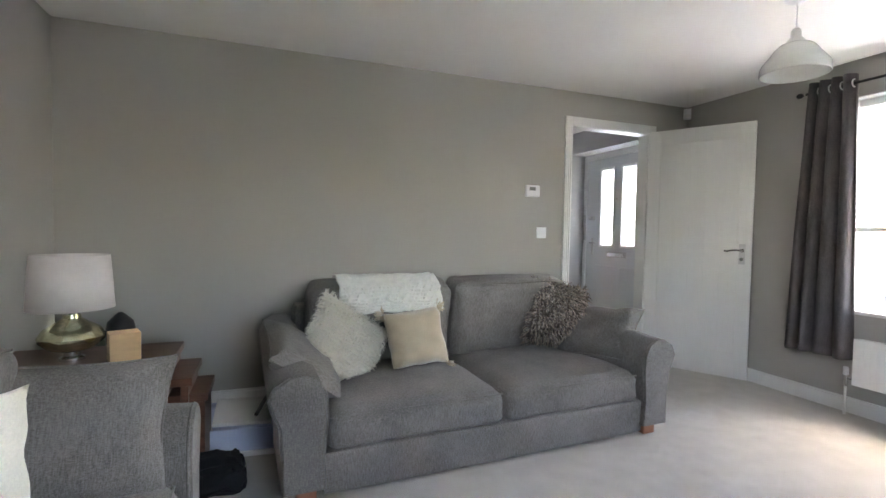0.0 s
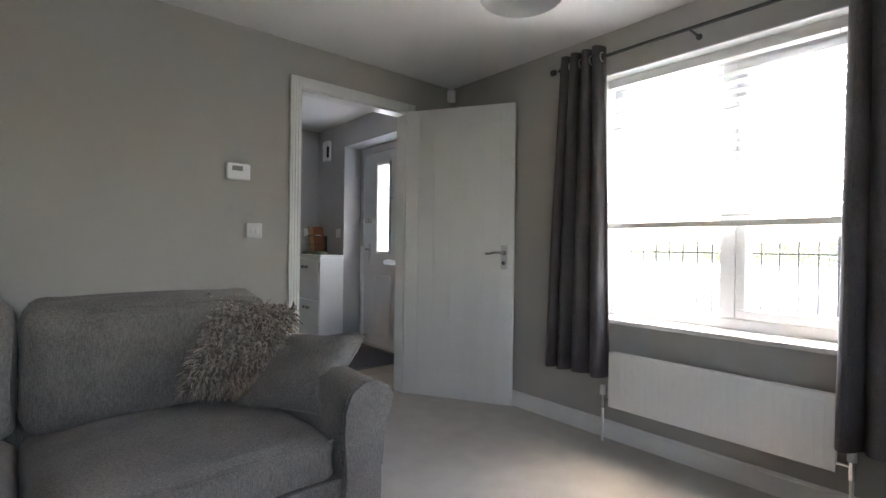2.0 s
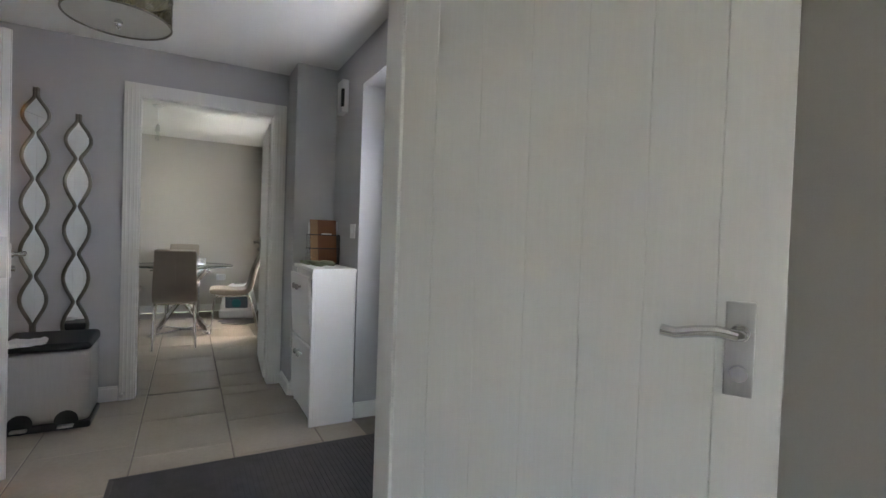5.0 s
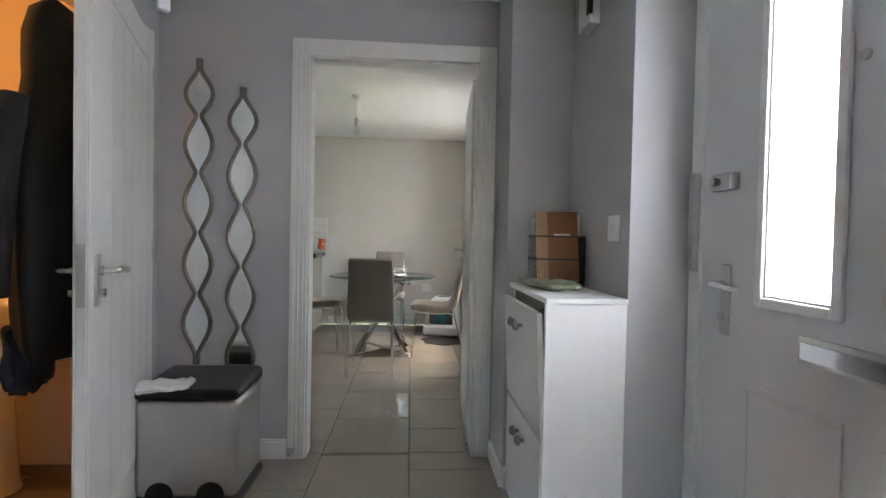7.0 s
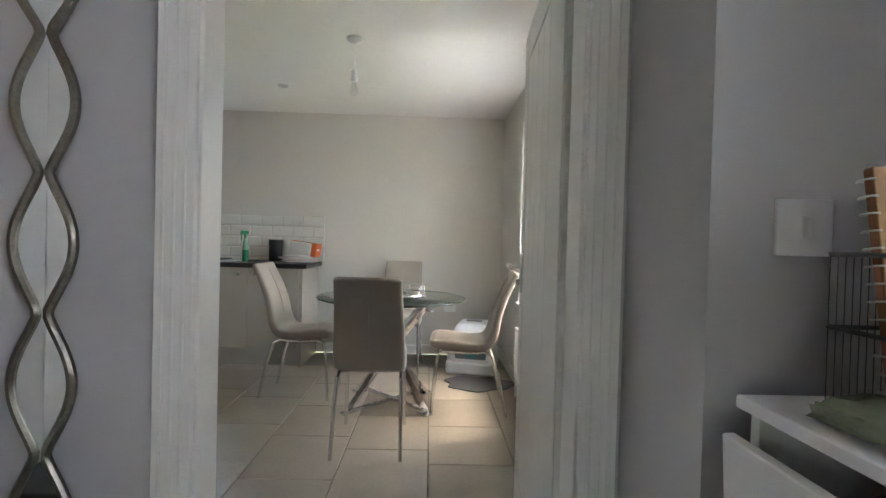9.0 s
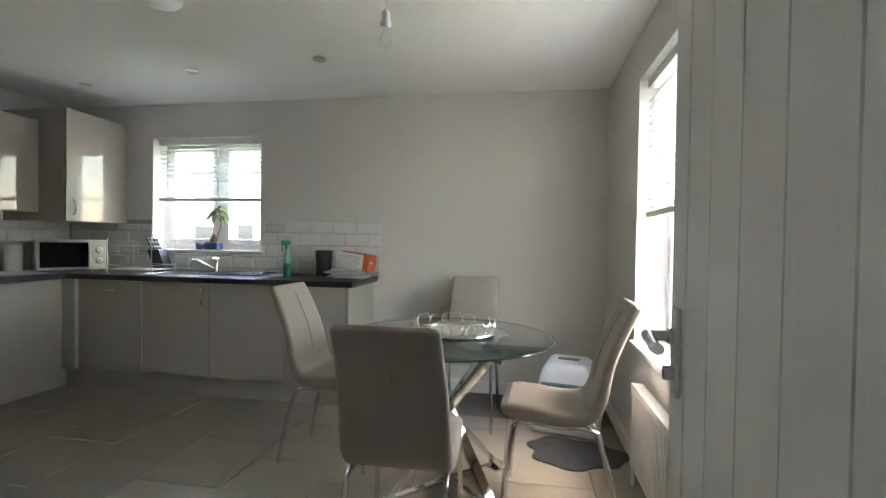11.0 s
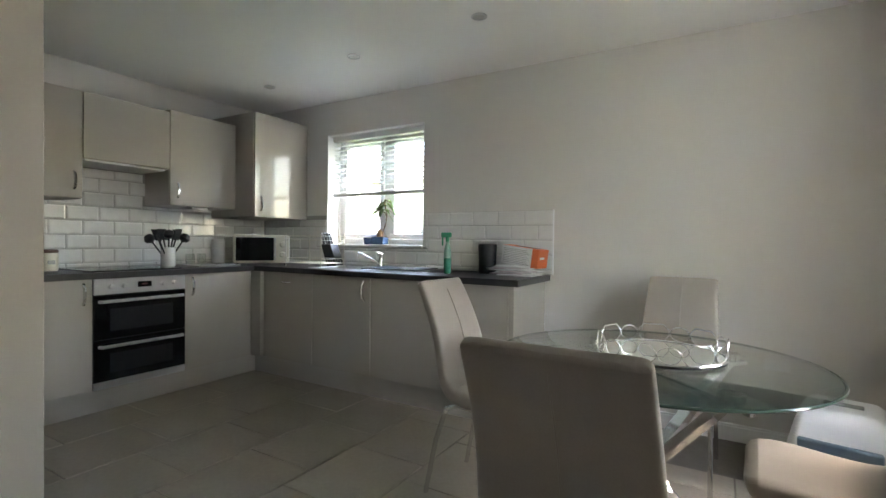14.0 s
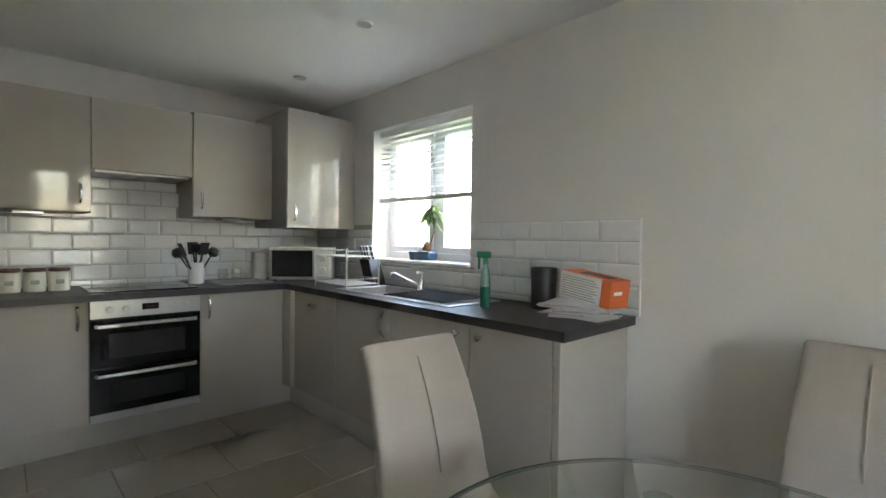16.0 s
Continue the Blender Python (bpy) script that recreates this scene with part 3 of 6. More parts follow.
# ---- radiators
def radiator(label, m, w, h, pitch=0.033):
    """A panel radiator; local x along the wall, back at y 0, front at -y."""
    t = thing("radiator", label, "radiator", m)
    fp = part("front_panel", boxm(0, w, -0.062, -0.050, 0, h, 0.004), M_white, t)
    n = int((w - 0.06) / pitch)
    rib = mesh_of("rib", boxm(-0.0125, 0.0125, -0.0645, -0.061, 0.03, h - 0.03, 0.0022, 2), M_white)
    for i in range(n):
        o = new("rib", rib)
        o.location, o.parent = (0.03 + (i + 0.5) * (w - 0.06) / n, 0, 0), fp
    part("top_grille", boxm(0.004, w - 0.004, -0.049, -0.008, h - 0.012, h - 0.002, 0.002, 1), M_white, t)
    part("back_panel", boxm(0.004, w - 0.004, -0.008, -0.001, 0.01, h - 0.014, 0.002, 1), M_white, t)
    for x, lab in ((-0.045, "white thermostatic valve"), (w + 0.045, "chrome lockshield valve")):
        bm = bm_new()
        cyl(bm, (x, -0.035, -0.02), (x, -0.035, 0.05), 0.012)
        cyl(bm, (x, -0.035, 0.03), (0.0 if x < 0 else w, -0.035, 0.03), 0.008)
        v = part("valve", bm, M_chrome, t, lab)
        cyl(bm := bm_new(), (x, -0.035, 0.05), (x, -0.035, 0.10), 0.016, 0.014)
        part("valve_cap", bm, M_upvc, v)
        cyl(bm := bm_new(), (x, -0.035, -(m.translation.z)), (x, -0.035, -0.02), 0.0075)
        part("pipe", bm, M_white, v)
    return t


radiator("white ribbed panel radiator under living room window", pose(-0.03, -1.385, 0.20, 0, 0, -90), 0.94, 0.29)
radiator("white panel radiator under the kitchen side window", pose(KX - 0.03, 5.04, 0.13, 0, 0, -90), 0.80, 0.40)

# ---------------------------------------------------------------- living room
M_sofa = weave("grey_sofa_weave", (0.235, 0.215, 0.196), (0.108, 0.098, 0.089), size=300)
M_fleece = mat("white_fleece", (0.78, 0.73, 0.63), 0.95, vary=0.10, scale=12, bump=0.5, fine=180, sheen=0.4)
M_knit = mat("cream_knit", (0.70, 0.68, 0.63), 0.95, vary=0.12, scale=30, bump=0.6, fine=200, sheen=0.3)
M_beige = mat("beige_velvet", (0.46, 0.365, 0.25), 0.8, vary=0.10, scale=14, bump=0.25, fine=220, sheen=0.6)
M_shag = mat("brown_ribbon_pile", (0.30, 0.235, 0.19), 0.7, vary=0.30, scale=22, bump=0.3, fine=150, sheen=0.4)
# each ribbon of the pile has a tone of its own
NT, LT = M_shag.node_tree.nodes, M_shag.node_tree.links
geo, tone, both = NT.new("ShaderNodeNewGeometry"), NT.new("ShaderNodeMapRange"), NT.new("ShaderNodeVectorMath")
tone.inputs["To Min"].default_value, tone.inputs["To Max"].default_value = 0.35, 1.75
both.operation = "SCALE"
LT.new(geo.outputs["Random Per Island"], tone.inputs[0])
skin = NT["Principled BSDF"].inputs["Base Color"]
LT.new(skin.links[0].from_socket, both.inputs[0])
LT.new(tone.outputs[0], both.inputs["Scale"])
LT.new(both.outputs[0], skin)
M_wood = mat("dark_walnut", (0.125, 0.055, 0.032), 0.38, vary=0.35, scale=9, bump=0.12, fine=90, stretch=(0.12, 1, 1))
M_pine = mat("pale_wood", (0.52, 0.34, 0.18), 0.55, vary=0.12, scale=8, bump=0.1, fine=80, stretch=(0.15, 1, 1))
M_foot = mat("reddish_wood", (0.26, 0.10, 0.05), 0.4, vary=0.2, scale=10, bump=0.05)
M_shade = mat("lamp_shade_linen", (0.62, 0.57, 0.56), 0.9, vary=0.06, scale=20, bump=0.3, fine=300)
M_mercury = mat("mercury_glass", (0.62, 0.60, 0.42), 0.16, 0.85, vary=0.30, scale=28, bump=0.5, fine=60)
M_curtain = weave("charcoal_curtain", (0.095, 0.084, 0.087), (0.046, 0.041, 0.044), size=300, rough=0.75, bump=0.2)
M_black = mat("black_cloth", (0.012, 0.011, 0.012), 0.95, vary=0.3, scale=20, bump=0.5, fine=160)
M_paper = mat("paper", (0.78, 0.77, 0.76), 0.8, vary=0.05, scale=8, bump=0.03)
M_bluepaper = mat("pale_blue_card", (0.55, 0.60, 0.74), 0.7, vary=0.06, scale=8, bump=0.03)


def loft(bm, rings, cap=True):
    """Skins a row of closed rings that have the same number of points."""
    R = [[bm.verts.new(p) for p in r] for r in rings]
    n = len(R[0])
    for a, c in zip(R, R[1:]):
        for j in range(n):
            bm.faces.new((a[j], a[(j + 1) % n], c[(j + 1) % n], c[j]))
    if cap:
        bm.faces.new(R[0][::-1])
        bm.faces.new(R[-1])
    return bm


def arm_mesh(side, length, w=1.0, h=0.53):
    """A padded arm that flares and rolls outwards; side -1 or +1, from the front at -length to y 0."""
    rings = []
    prof = [(0.00, 0.062), (0.012, 0.20), (0.0, 0.36), (0.005, 0.44), (0.03, 0.50), (0.08, 0.53), (0.14, 0.525), (0.195, 0.49), (0.215, 0.44),
            (0.20, 0.39), (0.175, 0.33), (0.165, 0.20), (0.165, 0.062)]
    for k, sc in ((0.0, 0.90), (0.012, 0.965), (0.03, 1.0), (0.25, 1.0), (0.5, 1.0), (0.75, 1.0), (0.97, 1.0), (1.0, 0.96)):
        y = -length + k * length
        lift = 0.07 * k
        ring = []
        for px, pz in prof:
            qx = 0.09 + (px * w - 0.09) * sc
            qz = 0.05 + (pz - 0.05) * (h / 0.53) * (0.985 + 0.015 * sc) + (lift if pz > 0.4 else 0)
            ring.append((side * qx, y, qz))
        rings.append(ring if side > 0 else ring[::-1])
    return loft(bm_new(), rings)


def piping(pts, r=0.0045):
    return tube(bm_new(), pts, r, 6)


def sofa(label, category, m, width, seats, name="sofa", L=1.10):
    """Local x along the width, front at -y, back at y 0."""
    t = thing(name, label, category, m)
    ax = width / 2 - 0.225
    part("base_frame", _at(softbox(2 * ax + 0.04, L - 0.10, 0.185, 0.02, n=8), (0, -0.08 - (L - 0.10) / 2, 0.018)), M_sofa, t)
    part("back_frame", _at(softbox(2 * ax + 0.10, 0.20, 0.62, 0.06, n=8, rumple=0.004), (0, -0.10, 0.06)), M_sofa, t)
    for s in (-1, 1):
        a = part("arm", arm_mesh(s, L, 1.08), M_sofa, t, m=Matrix.Translation((s * (ax - 0.0), 0, 0)))
        pts = [(s * q[0] * 1.08, -L + 0.012, q[1]) for q in ((0.012, 0.20), (0.0, 0.36), (0.005, 0.44), (0.03, 0.50), (0.08, 0.53), (0.14, 0.525), (0.195, 0.49), (0.215, 0.44), (0.20, 0.39), (0.175, 0.33), (0.165, 0.20))]
        part("piping", piping(pts), M_sofa, a)
    sw = 2 * ax / seats
    for i in range(seats):
        x = -ax + sw * (i + 0.5)
        c = part("seat_cushion", softbox(sw - 0.008, L - 0.29, 0.155, 0.045, 0.05, n=16, rumple=0.007, seed=i * 3.1), M_sofa, t, m=Matrix.Translation((x, -L + 0.025 + (L - 0.29) / 2, 0.18)) @ Matrix.Rotation(radians(-1.5), 4, "X"))
        hw, hy = sw / 2 - 0.012, -(L - 0.29) / 2 + 0.005
        part("piping", piping([(-hw, hy + 0.1, 0.146), (-hw, hy + 0.012, 0.143), (-hw * 0.5, hy + 0.008, 0.148), (0, hy + 0.006, 0.150), (hw * 0.5, hy + 0.008, 0.148), (hw, hy + 0.012, 0.143), (hw, hy + 0.1, 0.146)]), M_sofa, c)
        b = softbox(sw - 0.01, 0.24, 0.47, 0.07, 0.0, n=16, rumple=0.014, seed=i * 5 + 9)
        bc = part("back_cushion", b, M_sofa, t, m=Matrix.Translation((x, -0.27, 0.355)) @ Matrix.Rotation(radians(11), 4, "X"))
        part("piping", piping([(-hw + 0.03, -0.09, 0.45), (-hw * 0.5, -0.095, 0.468), (0, -0.095, 0.462), (hw * 0.5, -0.095, 0.468), (hw - 0.03, -0.09, 0.45)]), M_sofa, bc)
    for x in (-ax - 0.08, ax + 0.08):
        for y in (-L + 0.07, -0.08):
            part("foot", boxm(x - 0.04, x + 0.04, y - 0.04, y + 0.04, 0.0, 0.068, 0.006), M_foot, t, "reddish wooden block foot")
    return t


def _at(bm, p):
    bmesh.ops.translate(bm, verts=list(bm.verts), vec=Vector(p))
    return bm


sofa("grey woven two-seat sofa with scatter cushions", "sofa", pose(-2.455, -0.147, 0, 0, 0, 2.5), 2.14, 2)
sofa("grey woven armchair with a grey cushion", "armchair", pose(-4.56, -1.95, 0, 0, 0, 90), 1.15, 1, "armchair", 0.86)


def shag_on(b, n, length, width, seed, spread=0.7):
    """Short bent strands that stand on a cushion's skin."""
    rnd = random.Random(seed)
    b.faces.ensure_lookup_table()
    bmesh.ops.recalc_face_normals(b, faces=list(b.faces))
    out = bm_new()
    faces = [f for f in b.faces]
    for _ in range(n):
        f = rnd.choice(faces)
        vs = [v.co for v in f.verts]
        wts = [rnd.random() for _ in vs]
        s = sum(wts)
        p = sum((v * (w / s) for v, w in zip(vs, wts)), Vector())
        nrm = f.normal
        side = Vector((rnd.uniform(-1, 1), rnd.uniform(-1, 1), rnd.uniform(-1, 1))).cross(nrm).normalized()
        d1 = (nrm + side.cross(nrm) * rnd.uniform(-spread, spread) + Vector((0, 0, -0.35))).normalized()
        d2 = (d1 + Vector((rnd.uniform(-.6, .6), rnd.uniform(-.6, .6), -0.7))).normalized()
        ln = length * rnd.uniform(0.6, 1.2)
        a, c, e = p, p + d1 * ln * 0.5, p + d1 * ln * 0.5 + d2 * ln * 0.5
        w = side * width * 0.5
        v = [out.verts.new(q) for q in (a - w, a + w, c + w * 0.9, c - w * 0.9, e + w * 0.5, e - w * 0.5)]
        out.faces.new((v[0], v[1], v[2], v[3]))
        out.faces.new((v[3], v[2], v[4], v[5]))
    return out


def tilted(p, along, normal):
    """A pose whose x runs along one way and whose y is the given normal."""
    y = Vector(normal).normalized()
    x = Vector(along)
    x = (x - y * x.dot(y)).normalized()
    m = Matrix((x, y, x.cross(y))).transposed().to_4x4()
    m.translation = p
    return m


def scatter(name, label, m, w, h, d, material, shag=None, tassels=False, seed=1):
    """A scatter cushion resting in place, with pile or tassels."""
    t = thing(name, label, "cushion", m)
    part("cover", pillow(w, h, d, rumple=0.012, seed=seed), material, t)
    if shag:
        n, ln, wd = shag
        part("shaggy_cover", shag_on(pillow(w, h, d, rumple=0.012, seed=seed), n, ln, wd, seed), material, t)
    if tassels:
        for sx in (-1, 1):
            for sz in (-1, 1):
                bm = bm_new()
                rnd = random.Random(sx + 3 * sz)
                for _ in range(60):
                    d = Vector((sx * rnd.uniform(0, 1), rnd.uniform(-.7, .7), sz * rnd.uniform(-0.3, 1) - 0.5)).normalized()
                    cyl(bm, (sx * w * 0.48, 0, sz * h * 0.48), Vector((sx * w * 0.48, 0, sz * h * 0.48)) + d * rnd.uniform(0.03, 0.055), 0.0035, 0.002, n=4)
                part("tassel", bm, material, t)
    else:
        pts = []
        k = 12
        for a, c in (((-1, -1), (1, -1)), ((1, -1), (1, 1)), ((1, 1), (-1, 1)), ((-1, 1), (-1, -1))):
            for i in range(k):
                u = a[0] + (c[0] - a[0]) * i / k
                v = a[1] + (c[1] - a[1]) * i / k
                pts.append((u * w / 2 * (1 - 0.10 * (1 - v * v) * abs(u)), 0, v * h / 2 * (1 - 0.10 * (1 - u * u) * abs(v))))
        if not shag:
            part("piping", tube(bm_new(), pts, 0.004, 6, closed=True), material, t)
    return t


scatter("scatter_cushion", "fluffy white fleece cushion leaning on the sofa", pose(-3.115, -0.74, 0.505, -26, 36, 8), 0.44, 0.44, 0.15, M_fleece, (9000, 0.034, 0.004), seed=3)
scatter("scatter_cushion", "beige velvet cushion with tasselled corners", pose(-2.72, -0.75, 0.525, -22, -4, 6), 0.335, 0.32, 0.19, M_beige, tassels=True, seed=5)
scatter("scatter_cushion", "shaggy brown ribbon cushion on the sofa", pose(-1.705, -0.58, 0.585, -22, 10, -14), 0.41, 0.41, 0.16, M_shag, (5200, 0.050, 0.0075), seed=7)
scatter("scatter_cushion", "plain grey cushion leaning on the sofa arm", tilted((-1.535, -0.80, 0.50), (0.45, -0.89, 0.10), (-0.60, -0.28, 0.75)), 0.46, 0.40, 0.15, M_sofa, seed=9)
scatter("scatter_cushion", "plain grey cushion draped over the sofa arm", tilted((-3.335, -0.88, 0.50), (0.10, -0.98, -0.10), (0.58, -0.10, 0.80)), 0.50, 0.38, 0.15, M_sofa, seed=11)
scatter("scatter_cushion", "large grey cushion propped in the armchair", pose(-4.03, -1.62, 0.525, -14, 3, 4), 0.56, 0.42, 0.17, M_sofa, seed=13)
scatter("scatter_cushion", "white fleece cushion at the armchair back", pose(-4.12, -1.95, 0.58, -18, 0, 30), 0.31, 0.33, 0.13, M_fleece, (2500, 0.035, 0.006), seed=15)

# knitted throw over the left back cushion
t = thing("throw_blanket", "cream chunky knitted throw over the sofa back", "throw", pose(-2.85, -0.172, -0.03, 0, 0, 2.5))
path = [(-0.508, 0.69), (-0.49, 0.745), (-0.455, 0.82), (-0.37, 0.872), (-0.28, 0.88), (-0.19, 0.855), (-0.15, 0.79)]
bm = bm_new()
rows = []
NX, NS = 60, 44
for j in range(NS + 1):
    f = j / NS * (len(path) - 1)
    i = min(int(f), len(path) - 2)
    y, z = (path[i][k] + (path[i + 1][k] - path[i][k]) * (f - i) for k in (0, 1))
    row = []
    for q in range(NX + 1):
        x = (q / NX - 0.5) * 0.58
        knit = 0.008 * math.sin(j * 1.6) * math.sin(q * 1.25 + (j // 2) * 1.5) + 0.006 * noise.noise(Vector((x * 6, j * 0.15, 0)))
        row.append(bm.verts.new((x + 0.01 * noise.noise(Vector((j * 0.2, q * 0.1, 3))), y - 0.012 - abs(knit) * 1.3, z + abs(knit) + 0.003 * math.sin(q * 0.35))))
    rows.append(row)
for a, c in zip(rows, rows[1:]):
    for q in range(NX):
        bm.faces.new((a[q], a[q + 1], c[q + 1], c[q]))
o = part("knitted_panel", bm, M_knit, t)
sol = o.modifiers.new("solid", "SOLIDIFY")
sol.thickness = 0.012


# ---- nest of tables, lamp, wooden cube
def small_table(m, w, d, h, label):
    t = thing("side_table", label, "side table", m, group="nest of tables")
    part("tabletop", boxm(-w / 2, w / 2, -d / 2, d / 2, h - 0.035, h, 0.004), M_wood, t)
    for s in (-1, 1):
        part("side_panel", boxm(s * (w / 2 - 0.03) - 0.015, s * (w / 2 - 0.03) + 0.015, -d / 2 + 0.01, d / 2 - 0.01, 0, h - 0.035, 0.003), M_wood, t)
    part("rear_rail", boxm(-w / 2 + 0.045, w / 2 - 0.045, d / 2 - 0.04, d / 2 - 0.02, h - 0.13, h - 0.035, 0.003), M_wood, t)


small_table(pose(-4.19, -0.80, 0), 0.66, 0.40, 0.55, "dark walnut side table holding a lamp")
small_table(pose(-4.03, -0.80, 0), 0.50, 0.34, 0.47, "smaller dark walnut table pulled partly from beneath")
small_table(pose(-3.90, -0.80, 0), 0.36, 0.28, 0.39, "smallest dark walnut table of the nest")

t = thing("table_lamp", "table lamp with mottled glass base, pink-grey shade", "table lamp", pose(-4.24, -0.83, 0.55))
part("foot", lathe(bm_new(), [(0.045, 0), (0.045, 0.012), (0.03, 0.02), (0.03, 0.035)], 24), M_chrome, t)
part("base", lathe(bm_new(), [(0.03, 0.035), (0.08, 0.05), (0.112, 0.08), (0.116, 0.10), (0.098, 0.13), (0.06, 0.155), (0.032, 0.175), (0.03, 0.19)], 40), M_mercury, t, "gold-green mottled glass base")
part("neck", lathe(bm_new(), [(0.03, 0.19), (0.03, 0.21), (0.012, 0.215), (0.012, 0.30)], 20), M_chrome, t)
b = lathe(bm_new(), [(0.150, 0.215), (0.135, 0.435)], 48, cap=False)
o = part("shade", b, M_shade, t, "drum shade of pale pinkish linen")
o.modifiers.new("solid", "SOLIDIFY").thickness = 0.003
tagged(part("wooden_cube", _at(boxm(-0.055, 0.055, -0.045, 0.045, 0, 0.12, 0.004), (0, 0, 0)), M_pine, m=pose(-4.04, -0.90, 0.55, 0, 0, 20)), "pale wooden block standing on the side table", "ornament")
b = lathe(bm_new(), [(0.03, 0), (0.055, 0.03), (0.06, 0.08), (0.05, 0.13), (0.02, 0.16), (0.008, 0.17)], 20)
tagged(part("ornament", b, M_dark, m=pose(-4.10, -0.70, 0.55)), "small dark rounded ornament on the side table", "ornament")
b = lathe(bm_new(), [(0.02, 0), (0.04, 0.015), (0.035, 0.05), (0.01, 0.06)], 14)
tagged(part("ornament", b, M_dark, m=pose(-4.44, -0.95, 0.55)), "tiny dark ornament at the side table edge", "ornament")

t = thing("storage_box", "low white storage box filled with papers and cards", "storage box", pose(-3.60, -0.55, 0, 0, 0, -4))
bm = bm_new()
for r in ((-0.19, 0.19, -0.20, -0.19), (-0.19, 0.19, 0.19, 0.20), (-0.19, -0.18, -0.19, 0.19), (0.18, 0.19, -0.19, 0.19)):
    box(bm, *r, 0.0, 0.14, 0.003, 1)
box(bm, -0.18, 0.18, -0.19, 0.19, 0.0, 0.012)
part("box_body", bm, M_bluepaper, t)
part("box_rim", boxm(-0.20, 0.20, -0.212, -0.20, 0.005, 0.03, 0.002, 1), M_paper, t)
for i, (a, z, mt) in enumerate(((-12, 0.10, M_paper), (16, 0.125, M_bluepaper), (4, 0.15, M_paper))):
    part("paper", boxm(-0.15, 0.12, -0.15, 0.13, 0, 0.016, 0.002, 1), mt, t, m=pose(-0.02 + 0.02 * i, 0.0, z, 6, -5 + 4 * i, a))
part("pen", cyl(bm_new(), (0.08, -0.15, 0.185), (0.13, 0.13, 0.21), 0.010, n=10), M_dark, t, "black pen")
b = softbox(0.26, 0.20, 0.12, 0.05, 0.02, n=10, rumple=0.03, seed=4)
tagged(part("cloth_bag", b, M_black, m=pose(-3.70, -1.02, 0, 0, 0, 10)), "crumpled black cloth bag on the carpet", "bag")


t = thing("footstool", "pale blue upholstered footstool near the radiator", "footstool", pose(-0.47, -2.80, 0))
M_paleblue = weave("pale_blue_weave", (0.42, 0.50, 0.54), (0.30, 0.37, 0.41))
part("cushion_top", _at(softbox(0.52, 0.50, 0.20, 0.06, 0.03, n=10, rumple=0.006), (0, 0, 0.30)), M_paleblue, t)
part("skirt", _at(softbox(0.50, 0.48, 0.27, 0.03, n=8), (0, 0, 0.04)), M_paleblue, t)
for x in (-0.2, 0.2):
    for y in (-0.19, 0.19):
        part("foot", boxm(x - 0.02, x + 0.02, y - 0.02, y + 0.02, 0, 0.05, 0.004), M_wood, t)

# ---- curtains and rail
def curtain(m, y_top, y_bot, z0, z1, label, folds=5, seed=0):
    t = thing("curtain", label, "curtain", m, group="living room curtains")
    bm = bm_new()
    n, k = folds * 14, 26
    rows = []
    for j in range(k + 1):
        f = j / k
        z = z1 + (z0 - z1) * f
        a, c = (y_top[i] + (y_bot[i] - y_top[i]) * f ** 0.8 for i in (0, 1))
        row = []
        for i in range(n + 1):
            u = i / n
            ph = 2 * math.pi * folds * u
            amp = 0.035 + 0.014 * math.sin(u * 9 + seed) * f
            w = 0.010 * noise.noise(Vector((u * 5 + seed, f * 2.2, 0)))
            row.append(bm.verts.new((amp * math.sin(ph + 0.7 * f * math.sin(u * 7 + seed)) + w, a + (c - a) * u + 0.010 * math.cos(ph), z)))
        rows.append(row)
    for a, c in zip(rows, rows[1:]):
        for i in range(n):
            bm.faces.new((a[i], a[i + 1], c[i + 1], c[i]))
    o = part("drape", bm, M_curtain, t)
    s = o.modifiers.new("solid", "SOLIDIFY")
    s.thickness = 0.004
    for i in range(folds * 2):
        u = (i + 0.5) / (folds * 2)
        y = y_top[0] + (y_top[1] - y_top[0]) * u
        ring = [(0.024 * math.sin(q), y, z1 - 0.06 + 0.024 * math.cos(q)) for q in [2 * math.pi * r / 20 for r in range(20)]]
        part("eyelet", tube(bm_new(), ring, 0.004, 6, closed=True), M_steel, t)
    return t


RZ = 2.065
curtain(pose(-0.10, 0, 0), (-1.345, -1.085), (-1.39, -0.985), 0.35, RZ + 0.06, "charcoal eyelet curtain drawn to the window side", 4, 1)
curtain(pose(-0.10, 0, 0), (-2.62, -2.36), (-2.72, -2.34), 0.30, RZ + 0.06, "charcoal eyelet curtain gathered at the window", 4, 5)
t = thing("curtain_rail", "slim black metal curtain pole on brackets", "curtain rail", pose(-0.10, 0, RZ))
part("pole", cyl(bm_new(), (0, -2.78, 0), (0, -1.05, 0), 0.0085), M_dark, t)
for y in (-2.80, -1.03):
    part("finial", lathe(bm_new(), [(0.009, -0.0), (0.016, 0.01), (0.016, 0.03), (0.006, 0.04)], 16), M_dark, t, m=Matrix.Translation((0, y, 0)) @ Matrix.Rotation(radians(90 if y < -2 else -90), 4, "X"))
for y in (-2.30, -1.78, -1.065):
    bm = bm_new()
    cyl(bm, (0, y, -0.012), (0.098, y, -0.012), 0.006)
    cyl(bm, (0.09, y, -0.012), (0.099, y, -0.012), 0.014)
    part("bracket", bm, M_dark, t)

